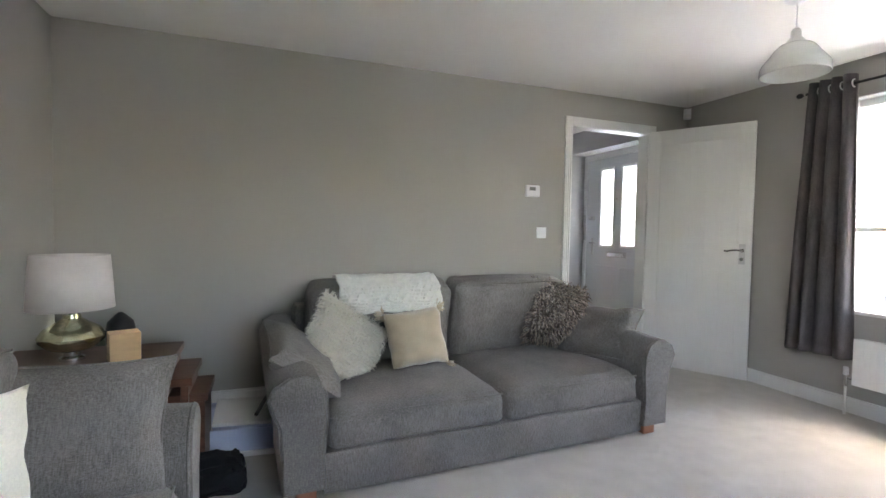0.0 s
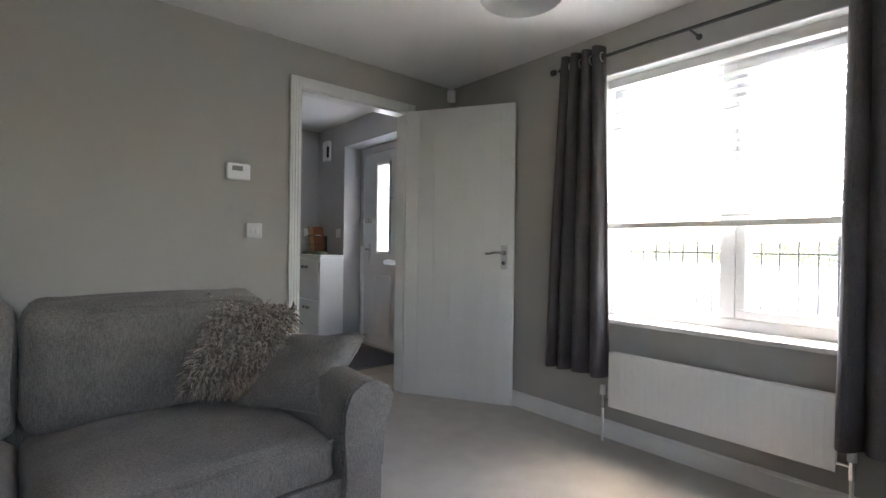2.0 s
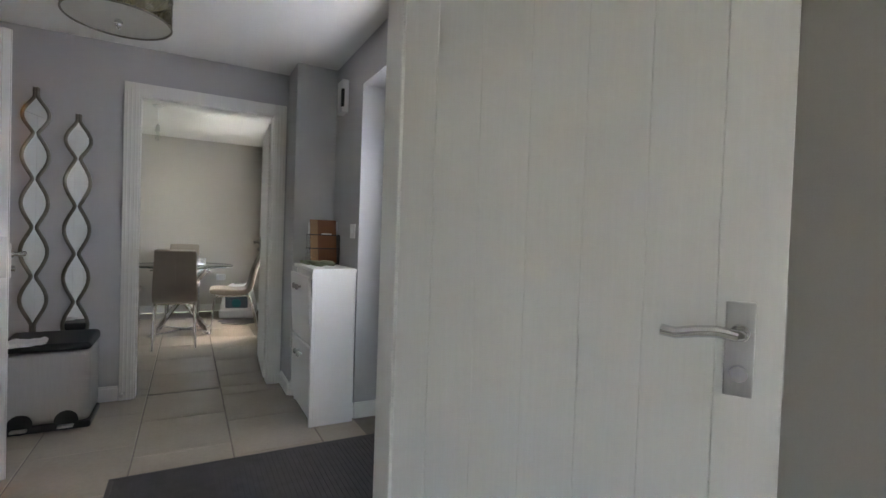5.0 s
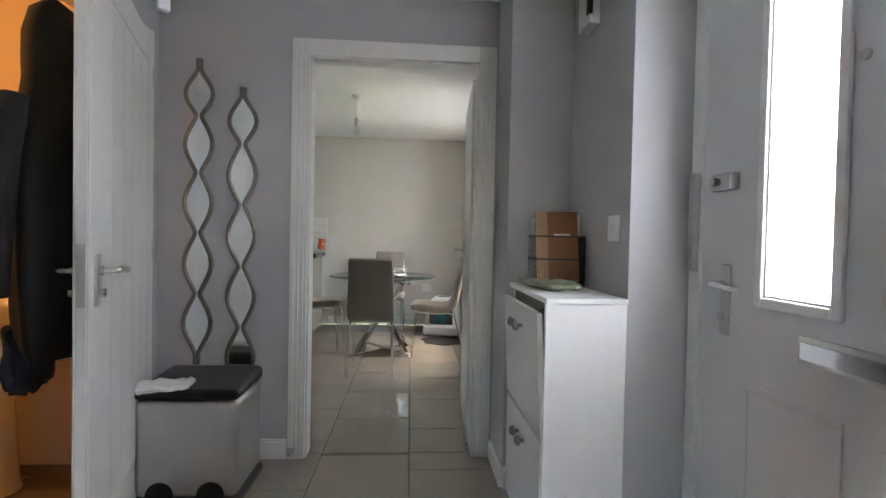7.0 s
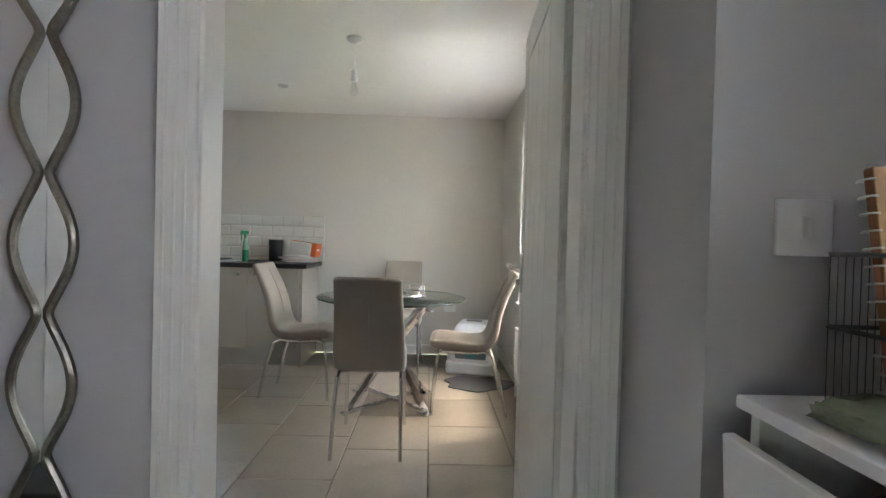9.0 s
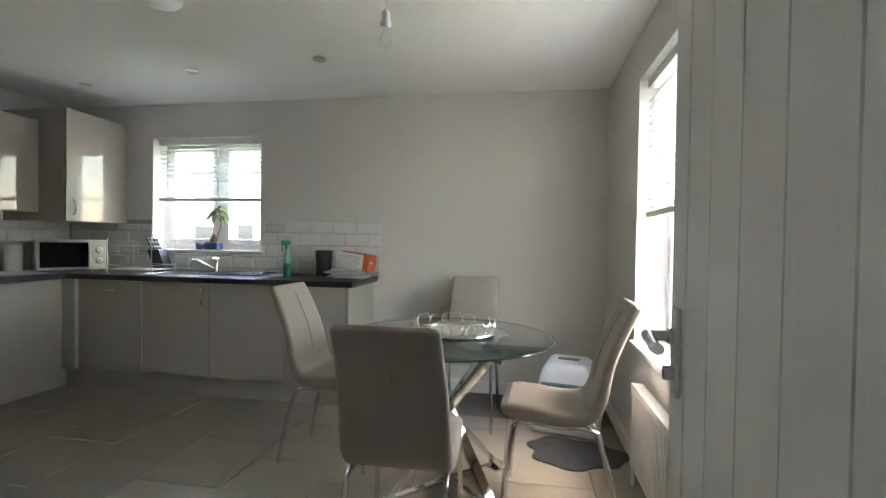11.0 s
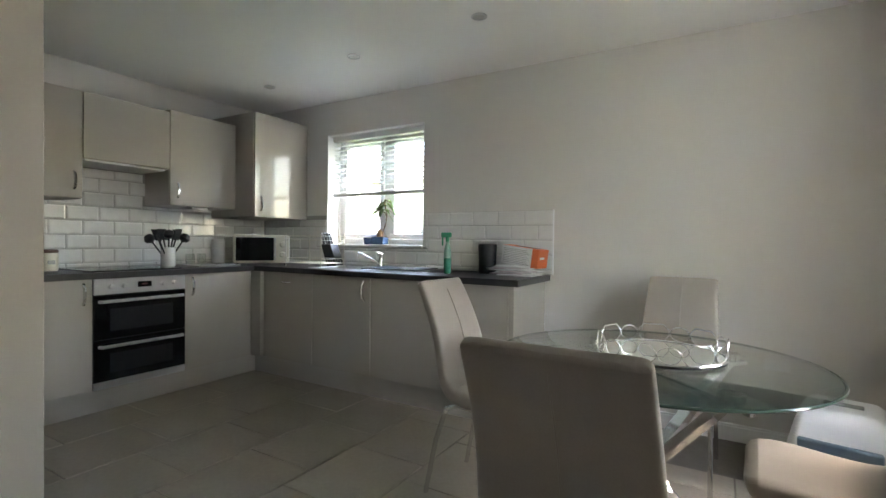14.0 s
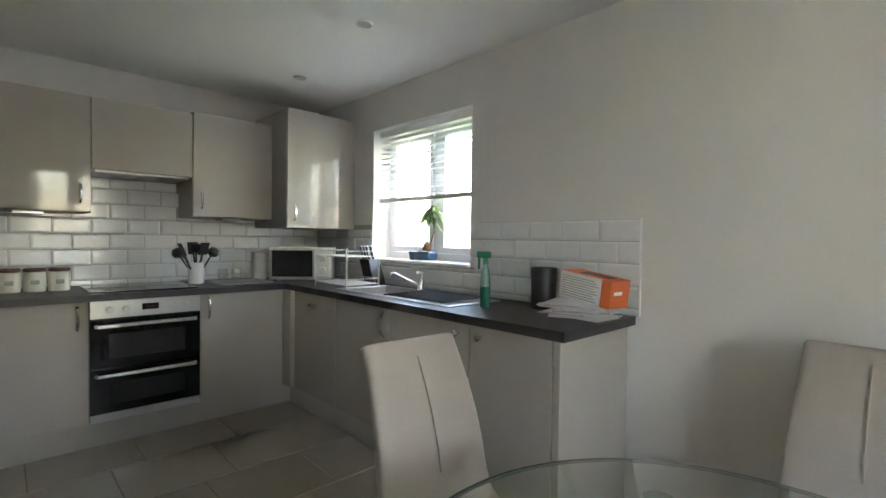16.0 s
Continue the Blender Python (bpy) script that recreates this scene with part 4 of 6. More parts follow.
# ---- living room pendant and wall fittings
M_opal = mat("opal_glass", (0.74, 0.75, 0.74), 0.22, vary=0.04, scale=6, bump=0.03, coat=0.4)
t = thing("pendant_light", "ribbed opal glass pendant lamp hanging on cord", "ceiling lamp", pose(-1.16, -1.66, 0.05))
part("ceiling_rose", lathe(bm_new(), [(0.05, LR_C - 0.05), (0.05, LR_C - 0.062), (0.02, LR_C - 0.08), (0.005, LR_C - 0.085)], 24), M_upvc, t)
part("cord", cyl(bm_new(), (0, 0, 2.03), (0, 0, LR_C - 0.075), 0.003, n=8), M_upvc, t)
part("lamp_holder", lathe(bm_new(), [(0.012, 2.04), (0.02, 2.03), (0.022, 2.0), (0.035, 1.985), (0.045, 1.97)], 20), M_steel, t)
b = bm_new()
n = 60
prof = [(0.04, 1.972), (0.065, 1.962), (0.083, 1.945), (0.095, 1.925), (0.112, 1.902), (0.130, 1.88), (0.139, 1.862), (0.140, 1.828), (0.137, 1.825)]
rings = [[b.verts.new((r * (1 + (0.012 if i % 2 else 0)) * math.cos(2 * math.pi * i / n), r * (1 + (0.012 if i % 2 else 0)) * math.sin(2 * math.pi * i / n), z)) for i in range(n)] for r, z in prof]
for a, c in zip(rings, rings[1:]):
    for i in range(n):
        b.faces.new((a[i], a[(i + 1) % n], c[(i + 1) % n], c[i]))
o = part("shade", b, M_opal, t, "ribbed opal glass bell shade")
o.modifiers.new("solid", "SOLIDIFY").thickness = 0.004


def plate(name, label, category, m, w=0.086, h=0.086, rocker=1, d=0.009):
    """A white wall plate; local x across, z up, the wall at y 0 and the room at -y."""
    t = thing(name, label, category, m)
    part("plate", boxm(-w / 2, w / 2, -d, 0, -h / 2, h / 2, 0.003), M_upvc, t)
    for i in range(rocker):
        x = (i - (rocker - 1) / 2) * 0.026
        part("rocker", boxm(x - 0.009, x + 0.009, -d - 0.003, -d, -0.016, 0.016, 0.002, 1), M_upvc, t)
    return t


plate("light_switch", "white double light switch on the living room wall", "light switch", pose(-1.47, 0, 1.11), rocker=2)
t = thing("thermostat", "white heating thermostat with small grey display", "thermostat", pose(-1.562, 0, 1.43))
part("case", boxm(-0.062, 0.062, -0.026, 0, -0.045, 0.045, 0.01, 3), M_upvc, t)
part("display", boxm(-0.035, 0.02, -0.028, -0.026, 0.004, 0.03, 0.001, 1), mat("lcd_grey", (0.22, 0.24, 0.22), 0.3), t, "grey display")
for x in (0.03, 0.045):
    part("button", boxm(x - 0.005, x + 0.005, -0.029, -0.026, 0.008, 0.024, 0.001, 1), M_upvc, t)
t = thing("motion_sensor", "small white alarm sensor in the living room corner", "alarm sensor", pose(-0.045, -0.045, 2.165, 0, 0, -45))
part("case", boxm(-0.03, 0.03, -0.022, 0.02, -0.045, 0.045, 0.008), M_upvc, t)
part("lens", boxm(-0.02, 0.02, -0.026, -0.022, -0.035, 0.0, 0.003), M_paper, t)

# ---------------------------------------------------------------- hall
M_mirror = mat("mirror_silver", (0.86, 0.88, 0.88), 0.02, 1.0, vary=0.0, bump=0.0)
M_pewter = mat("pewter_frame", (0.20, 0.19, 0.165), 0.35, 0.9, vary=0.2, scale=30, bump=0.15)


def wave_mirror(cx, pinch, tip, tail, label):
    """A tall wall mirror of five lens panes between two wavy strips."""
    t = thing("wall_mirror", label, "mirror", pose(cx, 2.632, 0), group="wavy hall mirrors")

    def half(z):
        for a, c in zip(pinch, pinch[1:]):
            if c <= z <= a:
                return 0.011 + 0.053 * math.sin(math.pi * (a - z) / (a - c)) ** 1.25
        return 0.007
    N = 110
    zs = [tip + (tail - tip) * i / N for i in range(N + 1)]
    for s in (-1, 1):
        part("frame_strip", tube(bm_new(), [(s * half(z), 0, z) for z in zs], 0.0105, 8), M_pewter, t)
    for a, c in zip(pinch, pinch[1:]):
        bm = bm_new()
        k = 18
        zz = [a + (c - a) * i / k for i in range(k + 1)]
        for y in (-0.001, 0.004):
            vs = [bm.verts.new((half(z) - 0.003, y, z)) for z in zz] + [bm.verts.new((-half(z) + 0.003, y, z)) for z in reversed(zz)]
            bm.faces.new(vs)
        part("mirror_pane", bm, M_mirror, t)


wave_mirror(-1.702, (1.905, 1.69, 1.415, 1.12, 0.822, 0.535), 1.965, 0.475, "tall wavy pewter mirror with five lens panes")
wave_mirror(-1.494, (1.785, 1.56, 1.262, 0.962, 0.658, 0.36), 1.835, 0.30, "second wavy pewter mirror hung slightly lower")

t = thing("pedal_bin", "brushed steel double pedal bin, black lid", "pedal bin", pose(-1.555, 2.36, 0))
part("base_rim", boxm(-0.212, 0.212, -0.165, 0.165, 0, 0.04, 0.012), M_dark, t)
part("body", boxm(-0.205, 0.205, -0.158, 0.158, 0.04, 0.44, 0.03, 4), M_steel, t)
bm = boxm(-0.21, 0.21, -0.165, 0.165, 0.44, 0.505, 0.025, 4)
for v in bm.verts:
    if v.co.z > 0.47 and v.co.y < 0:
        v.co.z -= 0.02
part("lid", bm, M_dark, t, "matt black lid")
for x in (-0.10, 0.10):
    bm = bm_new()
    lathe(bm, [(0.055, 0), (0.055, 0.004), (0.04, 0.006)], 24)
    d = part("pedal_recess", bm, M_dark, t, m=pose(x, -0.157, 0.055, 90))
    part("pedal", boxm(-0.035, 0.035, -0.195, -0.155, 0.022, 0.034, 0.004), M_steel, t, m=Matrix.Translation((x, 0, 0)))
b = softbox(0.20, 0.10, 0.015, 0.006, 0.0, n=12, rumple=0.016, seed=21)
tagged(part("leaflet", b, M_paper, m=pose(-1.66, 2.25, 0.484, 8, 0, 6)), "crumpled printed leaflet lying on the bin lid", "paper")

# ---- shoe cabinet and what stands on it
M_cab = mat("white_melamine", (0.76, 0.76, 0.755), 0.4, vary=0.02, scale=5, bump=0.03)
M_knob = mat("clear_knob", (0.55, 0.55, 0.54), 0.1, 0.5, vary=0.05)
t = thing("shoe_cabinet", "white two-drawer tip-out shoe cabinet, top flap ajar", "shoe cabinet", pose(0, 0, 0))
X0, X1, Y0, Y1, ZT = -0.235, 0.028, 1.70, 2.245, 0.935
for r in ((X0 + 0.02, X1, Y0, Y0 + 0.018, 0, ZT - 0.018), (X0 + 0.02, X1, Y1 - 0.018, Y1, 0, ZT - 0.018), (X1 - 0.012, X1, Y0 + 0.018, Y1 - 0.018, 0.05, ZT - 0.018),
          (X0 + 0.025, X1 - 0.012, Y0 + 0.018, Y1 - 0.018, 0.04, 0.058), (X0 + 0.025, X1 - 0.012, Y0 + 0.018, Y1 - 0.018, 0.46, 0.475)):
    part("carcass_panel", boxm(*r, 0.001, 1), M_cab, t)
part("cabinet_top", boxm(X0, X1 + 0.002, Y0 - 0.004, Y1 + 0.004, ZT - 0.018, ZT, 0.002, 1), M_cab, t)
part("side_panel", boxm(X0, X0 + 0.02, Y0, Y0 + 0.018, 0, ZT - 0.018, 0.001, 1), M_cab, t)
for z0, z1, a in ((0.05, 0.462, 0.0), (0.478, 0.885, -3.0)):
    m = Matrix.Translation((X0 + 0.016, 0, z0)) @ Matrix.Rotation(radians(a), 4, "Y")
    d = part("tip_out_drawer", boxm(-0.018, 0, Y0 + 0.022, Y1 - 0.004, 0, z1 - z0, 0.002, 1), M_cab, t, m=m)
    for y in (1.93, 2.02):
        k = lathe(bm_new(), [(0.007, 0), (0.007, 0.012), (0.017, 0.018), (0.019, 0.026), (0.012, 0.034)], 14)
        part("knob", k, M_knob, d, "round glass knob", m=pose(-0.018, y, z1 - z0 - 0.075, 0, -90, 0))
part("shoe", _at(softbox(0.16, 0.44, 0.36, 0.05, 0.0, n=8, rumple=0.02), (-0.08, 1.97, 0.48)), M_dark, t, "dark shoe inside")
M_kraft = mat("kraft_card", (0.23, 0.095, 0.045), 0.75, vary=0.08, scale=10, bump=0.1)
M_kraft2 = mat("light_kraft_card", (0.38, 0.22, 0.12), 0.75, vary=0.08, scale=10, bump=0.1)
t = thing("letter_rack", "black wire letter rack holding notebooks", "letter rack", pose(-0.075, 2.12, ZT, 0, 0, 0))
bm = bm_new()
for z in (0.01, 0.11, 0.20):
    for y in (-0.05, 0.05):
        cyl(bm, (-0.10, y, z), (0.10, y, z), 0.003, n=6)
    for x in (-0.10, 0.10):
        cyl(bm, (x, -0.05, z), (x, 0.05, z), 0.003, n=6)
for i in range(21):
    x = -0.10 + 0.01 * i
    for y in (-0.05, 0.05):
        cyl(bm, (x, y, 0.01), (x, y, 0.11 if y < 0 else 0.20), 0.0008, n=4)
part("wire_frame", bm, M_dark, t)
part("side_mesh", boxm(0.098, 0.102, -0.05, 0.05, 0.0, 0.20, 0.001, 1), M_dark, t)
t2 = thing("notebook", "spiral-bound tan notebook with cream spine strip", "notebook", pose(-0.075, 2.105, ZT + 0.014, -8, 0, 4))
part("cover", boxm(-0.085, 0.095, -0.006, 0.006, 0, 0.29, 0.002, 1), M_kraft, t2)
part("spine_strip", boxm(-0.085, -0.035, -0.0075, -0.006, 0, 0.29, 0.0005, 1), M_kraft2, t2)
part("title_bar", boxm(-0.01, 0.06, -0.007, -0.006, 0.19, 0.198), M_paper, t2)
for i in range(14):
    z = 0.015 + i * 0.02
    part("spiral_ring", tube(bm_new(), [(-0.087 + 0.007 * math.cos(q), 0.010 * math.sin(q), z) for q in [2 * math.pi * r / 10 for r in range(10)]], 0.0013, 5, closed=True), M_steel, t2)
b = softbox(0.14, 0.26, 0.022, 0.008, 0.004, n=12, rumple=0.010, seed=31)
tagged(part("folded_cloth", b, mat("sage_cloth", (0.20, 0.23, 0.16), 0.95, vary=0.15, scale=12, bump=0.5, fine=200), m=pose(-0.13, 2.03, ZT + 0.006, 0, 0, 10)), "folded sage green cloth on the shoe cabinet", "cloth")

plate("socket", "white switched socket above the shoe cabinet", "socket", pose(-0.085, 2.33, 1.175), 0.09, 0.09, 1)
plate("socket", "white wall thermostat box above the shoe cabinet", "thermostat", pose(HX, 2.25, 1.175, 0, 0, -90), 0.09, 0.11, 1, 0.03)
plate("light_switch", "white double light switch in the hall", "light switch", pose(HX, 1.855, 1.165, 0, 0, -90), 0.09, 0.09, 2)
t = thing("door_chime", "white boxed door chime with black slot", "door chime", pose(HX, 2.10, 2.07, 0, 0, -90))
part("case", boxm(-0.06, 0.06, -0.045, 0, -0.11, 0.11, 0.006), M_upvc, t)
part("slot", boxm(0.035, 0.062, -0.048, -0.03, -0.075, 0.045, 0.003), M_dark, t)
t = thing("motion_sensor", "small white alarm sensor in the hall corner", "alarm sensor", pose(-1.865, 2.61, 2.22, 0, 0, 45))
part("case", boxm(-0.028, 0.028, -0.022, 0.014, -0.045, 0.045, 0.008), M_upvc, t)
t = thing("doormat", "dark grey ribbed barrier mat inside the front door", "doormat", pose(-0.49, 1.09, 0))
M_mat = mat("charcoal_mat", (0.055, 0.056, 0.060), 0.95, vary=0.25, scale=15, bump=0.6, fine=220)
bm = boxm(-0.66, 0.66, -0.36, 0.36, 0.0, 0.006, 0.002, 1)
for i in range(58):
    x = -0.64 + i * 0.0225
    box(bm, x - 0.007, x + 0.007, -0.34, 0.34, 0.006, 0.009)
tagged(part("ribbed_pile", bm, M_mat, t), kind="stuff")
bm = bm_new()
for r in ((-0.68, 0.68, -0.375, -0.36), (-0.68, 0.68, 0.36, 0.375), (-0.68, -0.66, -0.36, 0.36), (0.66, 0.68, -0.36, 0.36)):
    box(bm, *r, 0.0, 0.006, 0.002, 1)
part("rubber_edge", bm, M_dark, t)
b = bm_new()
lathe(b, [(0.014, 0), (0.016, 0.01), (0.010, 0.016), (0.014, 0.05), (0.010, 0.056)], 14)
tagged(part("door_stop", b, M_steel, m=pose(-1.24, 2.632, 0.045, 90, 0, 0)), "small steel door stop on the skirting", "door stop")
struct("trim_threshold", boxm(LDOOR[0] + 0.012, LDOOR[1] - 0.012, 0.02, 0.06, 0.0, 0.008, 0.003), M_steel, "metal strip between carpet and tiles", "threshold strip")

# hall ceiling lamp
M_amberglass = glass_sheet("smoked_shade", (0.80, 0.76, 0.62), 0.05)
t = thing("ceiling_light", "round ceiling lamp with champagne mesh shade", "ceiling lamp", pose(-1.20, 1.75, 0))
part("ceiling_plate", lathe(bm_new(), [(0.09, HALL_C), (0.09, HALL_C - 0.02), (0.02, HALL_C - 0.025), (0.012, 2.14)], 32), M_chrome, t)
b = lathe(bm_new(), [(0.225, 2.15), (0.225, HALL_C - 0.03)], 64, cap=False)
o = part("shade", b, M_amberglass, t, "see-through champagne mesh drum")
o.modifiers.new("solid", "SOLIDIFY").thickness = 0.003
M_frostplate = mat("frosted_diffuser", (0.46, 0.46, 0.42), 0.3, vary=0.03, scale=8, bump=0.0)
part("diffuser", lathe(bm_new(), [(0.005, 2.153), (0.222, 2.153), (0.222, 2.157), (0.005, 2.157)], 64), M_frostplate, t)
for z in (2.15, HALL_C - 0.03):
    part("rim", tube(bm_new(), [(0.226 * math.cos(q), 0.226 * math.sin(q), z) for q in [2 * math.pi * i / 64 for i in range(64)]], 0.005, 6, closed=True), M_pewter, t)
part("finial", lathe(bm_new(), [(0.006, 2.15), (0.018, 2.145), (0.018, 2.132), (0.008, 2.128), (0.012, 2.115), (0.004, 2.105)], 16), M_chrome, t)
bm = bm_new()
for i in range(36):
    for s in (-1, 1):
        a0 = 2 * math.pi * i / 36
        tube(bm, [(0.227 * math.cos(a0 + s * 0.5 * k / 4), 0.227 * math.sin(a0 + s * 0.5 * k / 4), 2.15 + (HALL_C - 0.18 - 2.0) * k / 4) for k in range(5)], 0.0012, 4)
part("mesh_wires", bm, M_pewter, t)

# ---- cloakroom: coat, basin, lamp
t = thing("coat", "long black coat with hood hanging behind the door", "coat", pose(-1.775, 1.82, -0.17, 0, 0, -72))
rings = []
for z, a, c, ox in ((0.90, 0.15, 0.07, 0.0), (0.94, 0.17, 0.09, 0.0), (1.05, 0.175, 0.10, 0.0), (1.2, 0.175, 0.105, 0.0), (1.45, 0.17, 0.11, 0.0), (1.62, 0.155, 0.10, 0.0), (1.74, 0.12, 0.085, 0.01), (1.80, 0.10, 0.085, 0.02), (1.88, 0.09, 0.08, 0.03), (1.95, 0.06, 0.06, 0.04), (1.98, 0.02, 0.02, 0.05)):
    ring = []
    for i in range(40):
        q = 2 * math.pi * i / 40
        k = 1 + 0.10 * math.sin(5 * q + z * 2) * (2.0 - z) / 1.3 + 0.06 * noise.noise(Vector((math.cos(q) * 2, math.sin(q) * 2, z * 3)))
        ring.append((a * k * math.cos(q) + ox, c * k * math.sin(q), z))
    rings.append(ring)
part("coat_body", loft(bm_new(), rings), M_black, t)
bm = bm_new()
for s in (-1, 1):
    tube(bm, [(s * 0.12, -0.06, 1.66), (s * 0.17, -0.08, 1.5), (s * 0.185, -0.09, 1.25), (s * 0.18, -0.10, 1.10)], 0.045, 12)
part("sleeve", bm, M_black, t)
b = softbox(0.17, 0.09, 0.22, 0.04, n=10, rumple=0.02, seed=8)
tagged(part("jeans", b, mat("navy_cloth", (0.02, 0.028, 0.05), 0.95, vary=0.25, scale=16, bump=0.4), m=pose(-1.83, 1.78, 0.62, 0, 0, -72)), "dark blue garment hanging under the coat", "garment")
M_ceramic = mat("white_ceramic", (0.78, 0.77, 0.74), 0.12, vary=0.02, bump=0.0, coat=0.5)
t = thing("washbasin", "white pedestal washbasin with chrome mixer tap", "washbasin", pose(-2.42, 2.36, 0))
part("pedestal", lathe(bm_new(), [(0.10, 0), (0.09, 0.05), (0.075, 0.35), (0.085, 0.66), (0.12, 0.70)], 24), M_ceramic, t)
bm = softbox(0.46, 0.36, 0.16, 0.05, n=10)
for v in bm.verts:
    if v.co.z > 0.12 and abs(v.co.x) < 0.17 and abs(v.co.y) < 0.12:
        v.co.z -= 0.09
part("bowl", _at(bm, (0, 0, 0.69)), M_ceramic, t)
bm = bm_new()
cyl(bm, (0, 0.14, 0.84), (0, 0.14, 0.93), 0.02)
tube(bm, [(0, 0.14, 0.92), (0, 0.08, 0.94), (0, 0.02, 0.92)], 0.012)
part("tap", bm, M_chrome, t)
struct("wall_tile_band", boxm(-3.2, -2.0, 2.588, 2.6, 0.85, 1.22, 0.002, 1), mat("tan_tile", (0.42, 0.30, 0.20), 0.3, vary=0.08, scale=6), "tan tiled splashback band above the basin", "splashback")
t = thing("ceiling_light", "small warm ceiling lamp in the cloakroom", "ceiling lamp", pose(-2.6, 1.75, HALL_C))
part("lamp_base", lathe(bm_new(), [(0.10, 0), (0.10, -0.015), (0.09, -0.02)], 32), M_upvc, t)
part("lamp_globe", lathe(bm_new(), [(0.09, -0.02), (0.085, -0.05), (0.05, -0.075), (0.01, -0.085)], 32), emitter("warm_lamp_glow", (1.0, 0.50, 0.18), 2.2), t, "glowing warm opal globe")

# ---------------------------------------------------------------- kitchen
M_gloss = mat("cream_gloss_door", (0.43, 0.395, 0.345), 0.035, vary=0.02, scale=3, bump=0.0, coat=0.0, spec=0.26)
M_carc = mat("cream_melamine", (0.40, 0.37, 0.325), 0.4, vary=0.03, scale=5, bump=0.02)
M_work = mat("dark_laminate", (0.034, 0.030, 0.030), 0.46, vary=0.22, scale=30, bump=0.06, fine=260)
M_metro = mat("white_metro_tile", (0.76, 0.755, 0.73), 0.14, vary=0.03, scale=10, bump=0.03, fine=30, coat=0.5, per_object=0.15)
M_grey = mat("grey_grout", (0.36, 0.35, 0.33), 0.9, vary=0.08, scale=20)
M_blackglass = mat("black_glass", (0.006, 0.006, 0.007), 0.05, vary=0.05, bump=0.0, spec=0.4)
M_cream_p = mat("cream_enamel", (0.70, 0.66, 0.55), 0.3, vary=0.03, bump=0.02)
M_leather = mat("taupe_faux_leather", (0.34, 0.297, 0.255), 0.42, vary=0.06, scale=9, bump=0.22, fine=240)
M_tableglass = glass_sheet("table_glass", (0.92, 0.97, 0.95), 0.022)
M_glassedge = mat("green_glass_edge", (0.045, 0.075, 0.065), 0.12, vary=0.05, bump=0.0)


def bow_handle(parent, face, axis, u, z0, z1, horizontal=False):
    """A chrome bow handle. axis x: it stands on a face at x = face, looking +x; axis y: on y = face, looking -y. u: along the face."""
    pts = []
    for k in range(9):
        f = k / 8
        o = 0.006 + 0.024 * math.sin(math.pi * f) ** 0.5
        v = z0 + (z1 - z0) * f
        a, h = (v, u) if horizontal else (u, v)
        pts.append((face + o, a, h) if axis == "x" else (a, face - o, h))
    part("handle", tube(bm_new(), pts, 0.009, 8), M_chrome, parent, "chrome bow handle")


def cabinet(name, label, axis, face, back, u0, u1, z0, z1, handle=None, group="", knob=None):
    """A cabinet unit with a slab door. axis x: door looks +x; axis y: door looks -y."""
    t = thing(name, label, "cabinet", group=group)
    g = 0.002
    if axis == "x":
        part("carcass", boxm(back, face - 0.021, u0 + 0.0005, u1 - 0.0005, z0, z1, 0.001, 1), M_carc, t)
        d = part("door", boxm(face - 0.019, face, u0 + g, u1 - g, z0 + g, z1 - g, 0.003, 2), M_gloss, t)
    else:
        part("carcass", boxm(u0 + 0.0005, u1 - 0.0005, face + 0.021, back, z0, z1, 0.001, 1), M_carc, t)
        d = part("door", boxm(u0 + g, u1 - g, face, face + 0.019, z0 + g, z1 - g, 0.003, 2), M_gloss, t)
    if handle:
        bow_handle(d, face, axis, *handle)
    if knob:
        k = lathe(bm_new(), [(0.006, 0), (0.006, 0.014), (0.015, 0.02), (0.016, 0.028), (0.010, 0.032)], 16)
        part("knob", k, M_chrome, d, "round chrome knob", m=pose(face, knob[0], knob[1], 0, 90, 0) if axis == "x" else pose(knob[0], face, knob[1], 90, 0, 0))
    return t


FXK, FYK = -4.14, 5.80
BZ0, BZ1 = 0.155, 0.868
cabinet("base_cabinet", "glossy cream base cabinet between oven and corner shelf", "x", FXK, KW + 0.01, 4.0, 4.60, BZ0, BZ1, (4.545, 0.71, 0.84), "kitchen base units")
cabinet("base_cabinet", "glossy cream base cabinet beside the tall unit", "x", FXK, KW + 0.01, 3.44, 4.0, BZ0, BZ1, (3.50, 0.71, 0.84), "kitchen base units")
cabinet("base_cabinet", "glossy cream base cabinet between oven and corner", "x", FXK, KW + 0.01, 5.19, 5.765, BZ0, BZ1, (5.245, 0.71, 0.84), "kitchen base units")
cabinet("base_cabinet", "glossy cream corner base cabinet with small top handle", "y", FYK, KY - 0.01, -4.03, -3.46, BZ0, BZ1, (0.79, -3.79, -3.70, True), "kitchen base units")
cabinet("base_cabinet", "glossy cream sink base cabinet with bow handle", "y", FYK, KY - 0.01, -3.46, -2.88, BZ0, BZ1, (-2.935, 0.70, 0.84), "kitchen base units")
cabinet("base_cabinet", "glossy cream base cabinet with round knob", "y", FYK, KY - 0.01, -2.88, -2.27, BZ0, BZ1, None, "kitchen base units", knob=(-2.34, 0.815))
cabinet("base_cabinet", "glossy cream end base cabinet with round knob", "y", FYK, KY - 0.01, -2.27, -1.82, BZ0, BZ1, None, "kitchen base units", knob=(-2.20, 0.815))
tagged(part("end_panel", boxm(-1.818, -1.785, FYK, KY - 0.002, 0.0, BZ1, 0.002, 1), M_gloss), "glossy cream end panel of the sink run", "panel")
